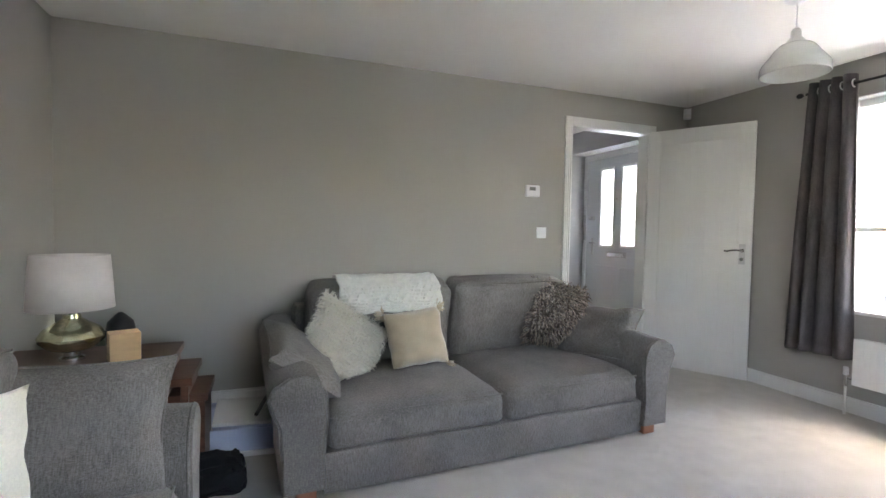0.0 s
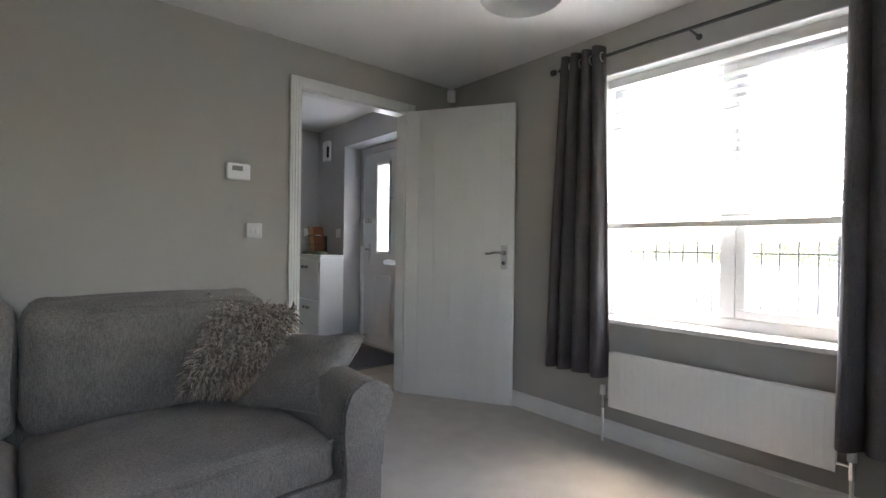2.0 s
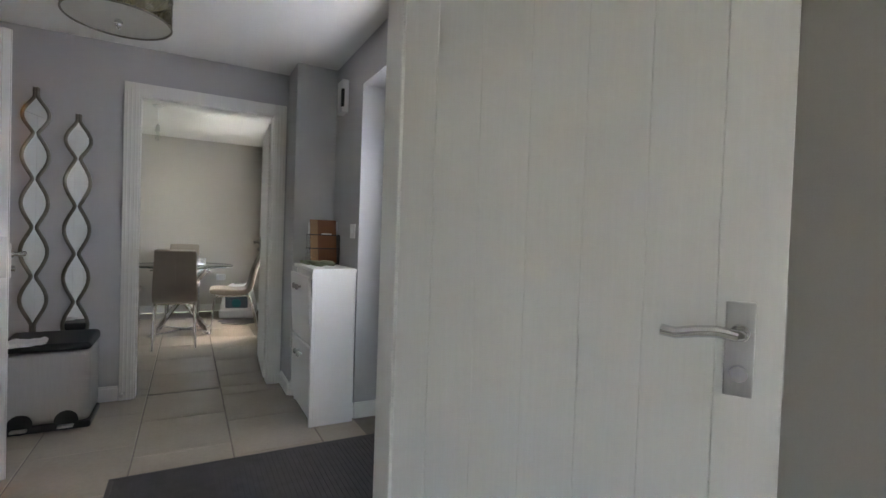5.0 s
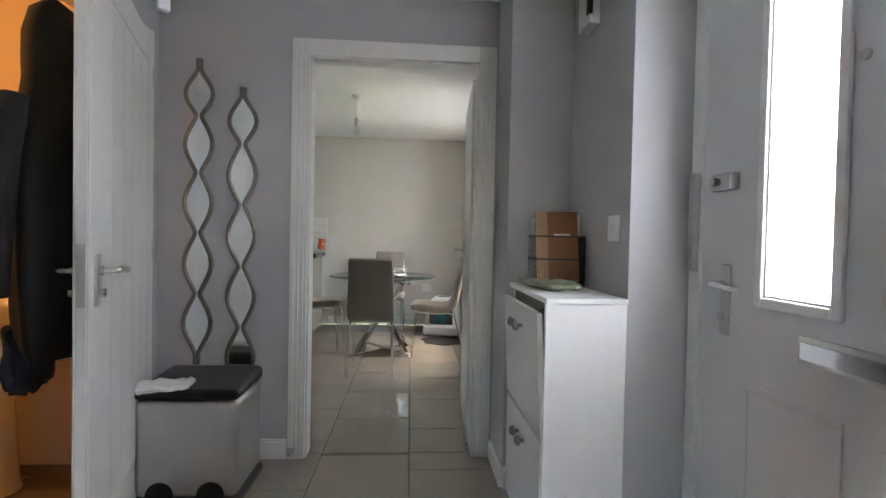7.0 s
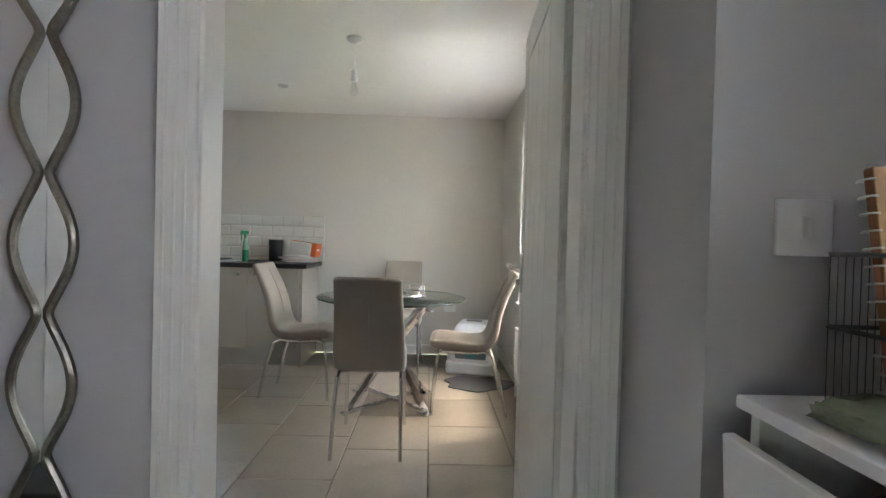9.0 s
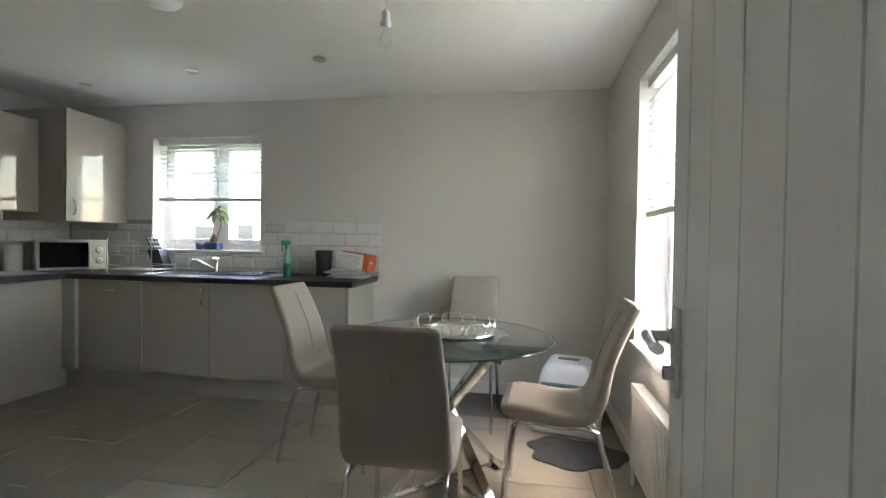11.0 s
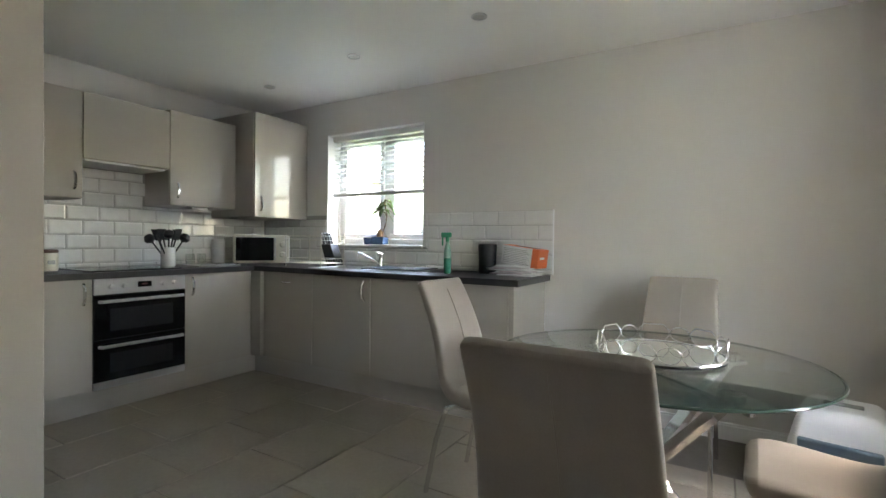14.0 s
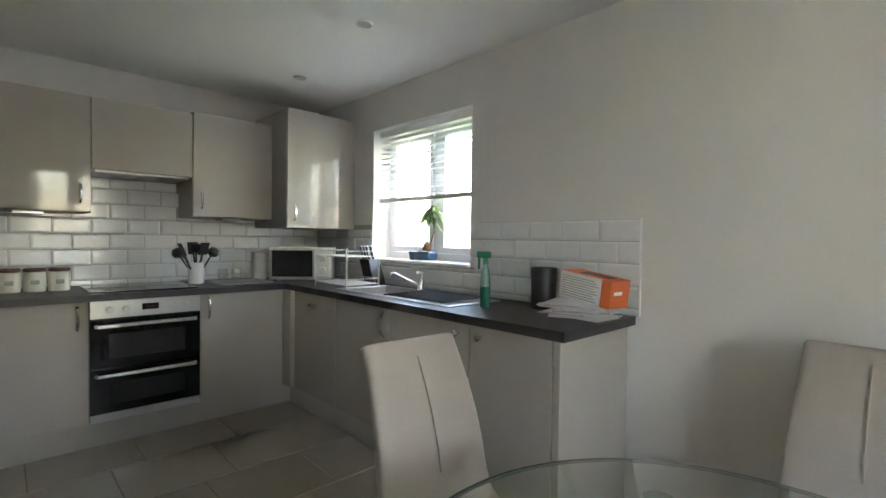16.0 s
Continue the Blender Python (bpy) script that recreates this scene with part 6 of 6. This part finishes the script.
t = thing("serving_tray", "round mirrored tray with silver chain-link gallery", "tray", pose(-0.895, 4.925, 0.751))
part("tray_mirror", lathe(bm_new(), [(0.002, 0.012), (0.195, 0.012), (0.195, 0.016), (0.002, 0.016)], 48), M_mirror, t)
part("tray_base", lathe(bm_new(), [(0.002, 0.0), (0.18, 0.0), (0.20, 0.006), (0.20, 0.0115), (0.002, 0.0115)], 48), M_dark, t)
part("tray_rim", tube(bm_new(), [(0.20 * math.cos(q), 0.20 * math.sin(q), 0.016) for q in [2 * math.pi * i / 64 for i in range(64)]], 0.004, 6, closed=True), M_chrome, t)
for i in range(14):
    a0 = 2 * math.pi * i / 14
    big = i % 2 == 0
    h, w = (0.042, 0.26) if big else (0.034, 0.17)
    pts = []
    ks = ((-1, -.35), (-1, .35), (-.65, 1), (.65, 1), (1, .35), (1, -.35), (.65, -1), (-.65, -1)) if big else [(math.cos(2 * math.pi * k / 14), math.sin(2 * math.pi * k / 14)) for k in range(14)]
    for u, v in ks:
        q = a0 + u * w
        pts.append((0.202 * math.cos(q), 0.202 * math.sin(q), 0.046 + v * h * 0.75))
    part("chain_link", tube(bm_new(), pts, 0.0019, 6, closed=True), M_chrome, t)


def chair_mesh():
    """Side profile of the padded shell, swept across; +y is the way the sitter faces."""
    mid = [(0.225, 0.455), (0.20, 0.470), (0.10, 0.462), (0.0, 0.448), (-0.10, 0.446), (-0.165, 0.462), (-0.195, 0.51), (-0.200, 0.58), (-0.195, 0.66), (-0.205, 0.75), (-0.225, 0.84), (-0.248, 0.92), (-0.2612, 0.961), (-0.262, 0.965)]
    mid = [(y, z if z < 0.47 else 0.47 + (z - 0.47) * 0.965) for y, z in mid]
    mid = [(y - 0.2 * max(0, z - 0.5), z) for y, z in mid]
    half = [0.168, 0.182, 0.190, 0.192, 0.192, 0.192, 0.192, 0.190, 0.187, 0.182, 0.177, 0.173, 0.171, 0.168]
    thick = [0.018, 0.034, 0.04, 0.038, 0.036, 0.034, 0.030, 0.027, 0.025, 0.024, 0.022, 0.020, 0.018, 0.013]
    rings = []
    n = 28
    for i, ((y, z), h, th) in enumerate(zip(mid, half, thick)):
        a, c = mid[max(0, i - 1)], mid[min(len(mid) - 1, i + 1)]
        ty, tz = c[0] - a[0], c[1] - a[1]
        ln = math.hypot(ty, tz)
        ny, nz = tz / ln, -ty / ln
        ring = []
        for k in range(n):
            q = 2 * math.pi * k / n
            cx = math.copysign(abs(math.cos(q)) ** 0.14, math.cos(q))
            sx = math.copysign(abs(math.sin(q)) ** 0.55, math.sin(q))
            groove = 0.004 if abs(cx) < 0.08 else 0.0
            o = (th - groove) * sx
            ring.append((h * cx, y + ny * o, z + nz * o))
        rings.append(ring)
    return loft(bm_new(), rings)


def chair(m, label):
    t = thing("dining_chair", label, "chair", m, group="chairs round the table")
    o = part("padded_shell", chair_mesh(), M_leather, t)
    sub = o.modifiers.new("smooth", "SUBSURF")
    sub.levels = sub.render_levels = 1
    seam = [[(0, y - 0.2 * (z - 0.5), 0.47 + (z - 0.47) * 1.055) for y, z in row] for row in (((-0.2255, 0.589), (-0.2255, 0.644), (-0.2335, 0.726), (-0.252, 0.809), (-0.270, 0.882)), ((-0.170, 0.589), (-0.168, 0.644), (-0.179, 0.726), (-0.201, 0.809), (-0.226, 0.882)))]
    part("centre_seam", tube(bm_new(), seam[0], 0.0022, 5), M_leather, t)
    part("centre_seam", tube(bm_new(), seam[1], 0.0022, 5), M_leather, t)
    for s in (-1, 1):
        part("leg", tube(bm_new(), [(s * 0.18, 0.20, 0.0), (s * 0.175, 0.185, 0.25), (s * 0.17, 0.165, 0.40), (s * 0.168, 0.13, 0.420), (s * 0.168, 0.0, 0.412)], 0.0105, 10), M_chrome, t, "chrome tube leg")
        part("leg", tube(bm_new(), [(s * 0.18, -0.29, 0.0), (s * 0.175, -0.24, 0.25), (s * 0.17, -0.19, 0.40), (s * 0.168, -0.14, 0.418), (s * 0.168, 0.0, 0.412)], 0.0105, 10), M_chrome, t, "chrome tube leg")
    for y in (0.10, -0.10):
        part("cross_bar", cyl(bm_new(), (-0.168, y, 0.412), (0.168, y, 0.412), 0.009, n=10), M_chrome, t)
    return t


first = chair(pose(-0.978, 4.315, 0, 0, 0, 0.5), "taupe faux leather dining chair on chrome legs")
for m in (pose(-0.425, 4.865, 0, 0, 0, 87), pose(-1.555, 5.12, 0, 0, 0, -93), pose(-0.92, 5.77, 0, 0, 0, 178)):
    copy_thing(first, m)

# ---- litter tray, mat, socket, ceiling things
t = thing("litter_box", "white hooded cat litter box with slate blue door", "litter box", pose(-0.25, 5.86, 0, 0, 0, -12))
bm = softbox(0.42, 0.48, 0.43, 0.07, n=10)
for v in bm.verts:
    k = 1 - 0.30 * max(0, v.co.z - 0.13) / 0.30
    v.co.x *= k
    v.co.y *= k
part("hood", bm, M_upvc, t)
part("base_tray", boxm(-0.215, 0.215, -0.245, 0.245, 0.0, 0.12, 0.03, 3), mat("grey_white_plastic", (0.62, 0.64, 0.66), 0.35), t)
bm = boxm(-0.135, 0.135, -0.012, 0.012, 0.0, 0.22, 0.010, 3)
flap = part("door_flap", bm, mat("slate_blue_plastic", (0.10, 0.15, 0.19), 0.35, vary=0.08), t, "slate blue door flap", m=pose(0, -0.222, 0.125, 14))
part("disc", lathe(bm_new(), [(0.002, 0), (0.058, 0), (0.058, 0.006), (0.050, 0.010), (0.002, 0.011)], 28), M_teal, flap, "round teal emblem", m=pose(0, -0.012, 0.085, 90))
part("carry_handle", boxm(-0.07, 0.07, -0.022, 0.022, 0.424, 0.438, 0.012, 3), mat("grey_vent", (0.25, 0.26, 0.27), 0.5), t)
rnd = random.Random(4)
pts = []
for i in range(40):
    q = 2 * math.pi * i / 40
    r = 1 + 0.10 * math.sin(3 * q + 1) + 0.07 * math.sin(7 * q)
    pts.append((0.28 * r * math.cos(q), 0.20 * r * math.sin(q)))
b = loft(bm_new(), [[(x, y, 0) for x, y in pts], [(x, y, 0.007) for x, y in pts], [(x * 0.97, y * 0.97, 0.010) for x, y in pts]])
tagged(part("litter_mat", b, M_mat, m=pose(-0.25, 5.39, 0, 0, 0, -6)), "dark grey shaped litter mat on the tiles", "mat")
tagged(part("floor_mat", boxm(-0.2, 0.2, -0.16, 0.16, 0, 0.012, 0.005), M_dark, m=pose(-1.47, 3.06, 0)), "small black mat on the kitchen floor", "mat")
plate("socket", "white socket low on the kitchen wall", "socket", pose(-0.45, KY, 0.48), 0.12, 0.09, 2)
for x, y in ((-3.97, 5.80), (-2.92, 5.645), (-1.915, 5.55)):
    t = thing("downlight", "round recessed steel ceiling spotlight", "downlight", pose(x, y, KIT_C), group="kitchen downlights")
    part("bezel", lathe(bm_new(), [(0.045, 0.0), (0.045, -0.004), (0.034, -0.007), (0.032, -0.002)], 28), M_steel, t)
    part("lens", lathe(bm_new(), [(0.031, -0.001), (0.031, -0.003), (0.002, -0.0035)], 24), M_frostplate, t)
t = thing("smoke_alarm", "round white ceiling smoke alarm", "smoke alarm", pose(-2.36, 4.69, KIT_C))
part("case", lathe(bm_new(), [(0.10, 0), (0.10, -0.012), (0.085, -0.03), (0.06, -0.036), (0.01, -0.036)], 36), M_upvc, t)
part("vent_ring", tube(bm_new(), [(0.09 * math.cos(q), 0.09 * math.sin(q), -0.016) for q in [2 * math.pi * i / 36 for i in range(36)]], 0.004, 6, closed=True), M_frostplate, t)
t = thing("pendant_light", "bare clear bulb pendant on white cord", "ceiling lamp", pose(-1.17, 4.58, 0))
part("ceiling_rose", lathe(bm_new(), [(0.05, KIT_C), (0.05, KIT_C - 0.014), (0.02, KIT_C - 0.03), (0.005, KIT_C - 0.035)], 24), M_upvc, t)
part("cord", cyl(bm_new(), (0, 0, 2.19), (0, 0, KIT_C - 0.03), 0.0028, n=8), M_upvc, t)
part("lamp_holder", lathe(bm_new(), [(0.010, 2.20), (0.019, 2.19), (0.019, 2.15), (0.024, 2.148), (0.024, 2.135), (0.018, 2.125)], 20), M_upvc, t)
b = part("bulb", lathe(bm_new(), [(0.012, 2.125), (0.014, 2.11), (0.027, 2.075), (0.028, 2.062), (0.020, 2.045), (0.004, 2.038)], 24), M_clear, t, "clear glass filament bulb")
part("filament", tube(bm_new(), [(-0.008, 0, 2.11), (-0.008, 0, 2.07), (0, 0, 2.06), (0.008, 0, 2.07), (0.008, 0, 2.11)], 0.0012, 5), M_steel, b)

# ---------------------------------------------------------------- outdoors
M_grass = mat("lawn", (0.12, 0.15, 0.065), 0.95, vary=0.35, scale=3, bump=0.6, fine=60)
M_asphalt = mat("asphalt", (0.24, 0.235, 0.23), 0.9, vary=0.2, scale=3, bump=0.4, fine=90)
M_pave = mat("concrete_paving", (0.48, 0.46, 0.43), 0.85, vary=0.12, scale=4, bump=0.3, fine=60)
M_brick = mat("house_brick", (0.60, 0.52, 0.46), 0.85, vary=0.25, scale=14, bump=0.3, fine=60)
M_roof = mat("roof_tile", (0.10, 0.085, 0.08), 0.8, vary=0.25, scale=8, bump=0.3)
M_hedge = mat("hedge_leaf", (0.15, 0.17, 0.07), 0.6, vary=0.4, scale=6, bump=0.1)
M_iron = mat("black_iron", (0.02, 0.02, 0.022), 0.5, 0.4, vary=0.2, bump=0.1)
M_winglass = mat("dark_window", (0.02, 0.025, 0.03), 0.1, vary=0.1, bump=0.0)
GZ = -0.15
b = bm_new()
for x0, x1, y0, y1 in ((-600, -4.95, -600, 600), (0.37, 600, -600, 600), (-4.95, 0.37, -600, -4.42), (-4.95, 0.37, 6.69, 600)):
    v = [b.verts.new(c) for c in ((x0, y0, GZ), (x1, y0, GZ), (x1, y1, GZ), (x0, y1, GZ))]
    b.faces.new(v)
struct("ground", b, M_grass, "mown grass verge and lawns around the house", "ground")
struct("pavement", boxm(4.0, 6.0, -60, 60, GZ - 0.05, GZ + 0.02, 0.004), M_pave, "pale concrete pavement beyond the railings", "pavement")
struct("forecourt", boxm(12.5, 44.0, -60, 60, GZ - 0.05, GZ + 0.02, 0.004), M_pave, "pale paved parking forecourt across the street", "forecourt")
struct("front_yard", boxm(0.37, 3.95, -12, 0.58, GZ - 0.05, GZ + 0.012, 0.004), M_pave, "pale paved front yard inside the railings", "yard")
struct("path_front", boxm(0.37, 3.95, 0.6, 2.0, GZ - 0.05, GZ + 0.015, 0.004), M_pave, "pale slab path to the front door", "path")
struct("patio", boxm(-6, 2, -9.5, -4.56, GZ - 0.05, GZ + 0.02, 0.004), M_pave, "pale paved patio behind the living room", "patio")
struct("road", boxm(6.2, 12.5, -60, 60, GZ - 0.08, GZ + 0.006), M_asphalt, "grey asphalt street", "road")
struct("kerb", boxm(6.0, 6.2, -60, 60, GZ - 0.1, GZ + 0.045, 0.01), M_pave, "concrete kerb along the street", "kerb")
t = thing("railing", "black iron bar railing along the front garden", "railing", pose(3.4, -12.0, GZ))
for z in (0.12, 1.16):
    part("rail", boxm(-0.016, 0.016, 0, 21.8, z - 0.008, z + 0.008, 0.002, 1), M_iron, t)
bar_mesh = mesh_of("bar", cyl(bm_new(), (0, 0, 0.02), (0, 0, 1.30), 0.008, n=8), M_iron)
post_mesh = mesh_of("post", boxm(-0.015, 0.015, -0.015, 0.015, 0, 1.34, 0.004), M_iron)
for i in range(137):
    o = new("post" if i % 16 == 0 else "bar", post_mesh if i % 16 == 0 else bar_mesh)
    o.location, o.parent = (0, i * 0.16, 0), t


def hedge(m, ln, h, d, n, seed, label):
    rnd = random.Random(seed)
    bm = bm_new()
    for _ in range(n):
        y, z, x = rnd.uniform(0, ln), rnd.random() ** 0.7 * h, rnd.uniform(-d, d) / 2
        z *= 0.85 + 0.3 * noise.noise(Vector((y * 0.4, seed, 0)))
        p = Vector((x, y, max(0, z)))
        a = Vector((rnd.gauss(0, 1), rnd.gauss(0, 1), rnd.gauss(0, 1))).normalized() * rnd.uniform(0.06, 0.14)
        c = a.orthogonal() * 0.6
        v = [bm.verts.new(q) for q in (p - a, p + c, p + a, p - c)]
        bm.faces.new(v)
    return tagged(part("hedge", bm, M_hedge, m=m), label, "hedge", kind="stuff")


hedge(pose(45.0, -50, GZ), 70, 2.3, 1.2, 22000, 3, "clipped green hedge across the street")
hedge(pose(-9, 12.5, GZ, 0, 0, -90), 16, 1.0, 0.9, 5000, 8, "green hedge behind the kitchen")


def house(m, w, d, h, label):
    """A plain two-storey house, its front looking -x."""
    t = thing("house", label, "house", m)
    part("wall", boxm(0, d, -w / 2, w / 2, 0, h), M_brick, t)
    bm = bm_new()
    r = h + 2.2
    vs = [bm.verts.new(c) for c in ((-0.3, -w / 2 - 0.3, h), (d + 0.3, -w / 2 - 0.3, h), (d + 0.3, w / 2 + 0.3, h), (-0.3, w / 2 + 0.3, h), (d / 2, -w / 2 - 0.3, r), (d / 2, w / 2 + 0.3, r))]
    for f in ((0, 1, 2, 3), (0, 4, 5, 3), (1, 2, 5, 4), (0, 1, 4), (3, 5, 2)):
        bm.faces.new([vs[i] for i in f])
    part("roof", bm, M_roof, t)
    for y in (-w * 0.3, w * 0.3):
        for z in (0.9, 3.3):
            q = part("window", boxm(-0.05, 0.02, y - 0.7, y + 0.7, z, z + 1.2, 0.01, 1), M_upvc, t)
            part("pane", boxm(-0.07, -0.05, y - 0.6, y + 0.6, z + 0.1, z + 1.1), M_winglass, q)
    q = part("door", boxm(-0.06, 0.02, -0.45, 0.45, 0.0, 2.1, 0.01, 1), M_winglass, t)
    return t


h1 = house(pose(54, -12, GZ), 8.5, 8, 5.0, "pale brick house with dark roof across the street")
for m in (pose(54, 3, GZ), pose(55, -30, GZ), pose(-2.0, 26, GZ, 0, 0, 90), pose(-16, 27, GZ, 0, 0, 90)):
    copy_thing(h1, m)


def tree(m, h, seed, label):
    rnd = random.Random(seed)
    t = thing("tree", label, "tree", m)
    bm = bm_new()
    cyl(bm, (0, 0, 0), (0.05, 0, h * 0.5), 0.11, 0.07, n=10)
    tips = []
    for i in range(9):
        a, s = rnd.uniform(0, 6.28), rnd.uniform(0.3, 0.5) * h
        e = Vector((math.cos(a) * h * rnd.uniform(.12, .26), math.sin(a) * h * rnd.uniform(.12, .26), s + h * rnd.uniform(.2, .5)))
        cyl(bm, (0.04, 0, s), e, 0.04, 0.012, n=6)
        tips.append(e)
    part("trunk", bm, M_bark, t)
    bm = bm_new()
    for _ in range(1100):
        c = rnd.choice(tips)
        p = c + Vector((rnd.gauss(0, 1), rnd.gauss(0, 1), rnd.gauss(0, .8))) * h * 0.075
        a = Vector((rnd.gauss(0, 1), rnd.gauss(0, 1), rnd.gauss(0, 1))).normalized() * rnd.uniform(0.05, 0.11)
        c2 = a.orthogonal() * 0.6
        bm.faces.new([bm.verts.new(q) for q in (p - a, p + c2, p + a, p - c2)])
    part("crown", bm, M_hedge, t)


tree(pose(50, -19.5, GZ), 6.0, 1, "young leafy tree beyond the street")
tree(pose(50, -4.0, GZ), 5.5, 2, "small leafy tree beyond the street")
tree(pose(-1.9, 17.5, GZ), 6.0, 3, "leafy garden tree behind the kitchen")

# ---------------------------------------------------------------- wall tiles
splash = struct("splashback_oven", boxm(KW, KW + 0.003, 3.44, KY, WZ1 + 0.001, 1.78), M_grey, "white bevelled metro tiles behind the oven run", "splashback")
b = bm_new()
box(b, KW + 0.003, -1.735, KY - 0.003, KY - 0.0005, WZ1 + 0.001, FWIN[2] - 0.02)
box(b, KW + 0.003, FWIN[0], KY - 0.003, KY - 0.0005, FWIN[2] - 0.02, 1.362)
box(b, FWIN[1], -1.735, KY - 0.003, KY - 0.0005, FWIN[2] - 0.02, 1.362)
splash2 = struct("splashback_sink", b, M_grey, "white bevelled metro tiles around the sink window", "splashback")
tiles = {}


def metro(parent, axis, u0, u1, z0, z1):
    if u1 - u0 < 0.015 or z1 - z0 < 0.015:
        return
    key = (axis, round(u1 - u0, 3), round(z1 - z0, 3))
    if key not in tiles:
        a, c = (u1 - u0) / 2 - 0.0015, (z1 - z0) / 2 - 0.0015
        bm = bm_new()
        bv = min(0.012, a * 0.45, c * 0.45)
        r0 = [(-a, 0, -c), (a, 0, -c), (a, 0, c), (-a, 0, c)]
        r1 = [(x, -0.003, z) for x, _, z in r0]
        r2 = [(x - math.copysign(bv, x), -0.007, z - math.copysign(bv, z)) for x, _, z in r0]
        loft(bm, [r0, r1, r2])
        if axis == "x":
            bm.transform(Matrix.Rotation(radians(90), 4, "Z"))
        tiles[key] = mesh_of("metro_tile", bm, M_metro, smooth=False)
    ob = new("tile", tiles[key])
    ob.location = (KW + 0.003, (u0 + u1) / 2, (z0 + z1) / 2) if axis == "x" else ((u0 + u1) / 2, KY - 0.003, (z0 + z1) / 2)
    ob.parent = parent


TW, TH = 0.2065, 0.1045
for r in range(-3, 5):
    zt = 1.362 - r * TH
    z0 = max(zt - TH, WZ1 + 0.002)
    for k in range(-1, 16):
        y0 = 3.44 + k * TW + (r % 2) * TW / 2
        top = 1.64 if 4.62 < y0 + TW / 2 < 5.23 else 1.388
        metro(splash, "x", max(3.44, y0), min(KY - 0.012, y0 + TW), z0, min(zt, top))
    if r < 0:
        continue
    for k in range(-1, 16):
        x1 = -1.735 - k * TW - (r % 2) * TW / 2
        x0, x1 = max(KW + 0.012, x1 - TW), min(-1.735, x1)
        over = 1.362 if x0 > FWIN[0] else 1.325
        if zt > FWIN[2] - 0.02 and x1 > FWIN[0] and x0 < FWIN[1]:
            metro(splash2, "y", x0, x1, z0, FWIN[2] - 0.022)
            if x1 > FWIN[1]:
                metro(splash2, "y", FWIN[1] + 0.001, x1, max(z0, FWIN[2] - 0.02), zt)
            if x0 < FWIN[0]:
                metro(splash2, "y", x0, FWIN[0] - 0.001, max(z0, FWIN[2] - 0.02), min(zt, 1.325))
        else:
            metro(splash2, "y", x0, x1, z0, min(zt, over))
tagged(part("tile_edge_strip", boxm(-1.735, -1.727, KY - 0.012, KY - 0.0005, WZ1 + 0.001, 1.366, 0.002, 1), M_upvc), "white plastic tile edging strip", "trim")

# ---------------------------------------------------------------- floor tiles, last
tile_mesh = mesh_of("floor_tile", boxm(-0.2225, 0.2225, -0.2475, 0.2475, -0.009, 0.0, 0.003, 1), M_tile)


def cut_tile(x0, x1, y0, y1):
    if x1 - x0 < 0.03 or y1 - y0 < 0.03:
        return
    if x1 - x0 > 0.444 and y1 - y0 > 0.494:
        me = tile_mesh
    else:
        hx, hy = (x1 - x0) / 2, (y1 - y0) / 2
        me = mesh_of("floor_tile", boxm(-hx, hx, -hy, hy, -0.009, 0.0, 0.003, 1), M_tile)
    ob = new("tile", me)
    ob.location = ((x0 + x1) / 2, (y0 + y1) / 2, 0)
    ob.parent = floor_tiled


for lim in ((-1.9, HX, 0.05, 2.69), (KW, KX, 2.69, 5.86)):
    for k in range(-2, 10):
        xa = -1.10 - 0.449 * (k - 1)
        off = (0.165 * k) % 0.499
        for j in range(-9, 7):
            ya = 3.165 + off + 0.499 * j - 0.499
            cut_tile(max(xa - 0.4485 + 0.0, lim[0]) + 0.002, min(xa, lim[1]) - 0.002, max(ya, lim[2]) + 0.002, min(ya + 0.499, lim[3]) - 0.002)
for r in ((-2.0, -1.9, 1.60, 2.51), (-3.2, -2.0, 1.0, 1.9), (-3.2, -2.0, 1.9, 2.6)):
    cut_tile(r[0] + 0.002, r[1] - 0.002, r[2] + 0.002, r[3] - 0.002)
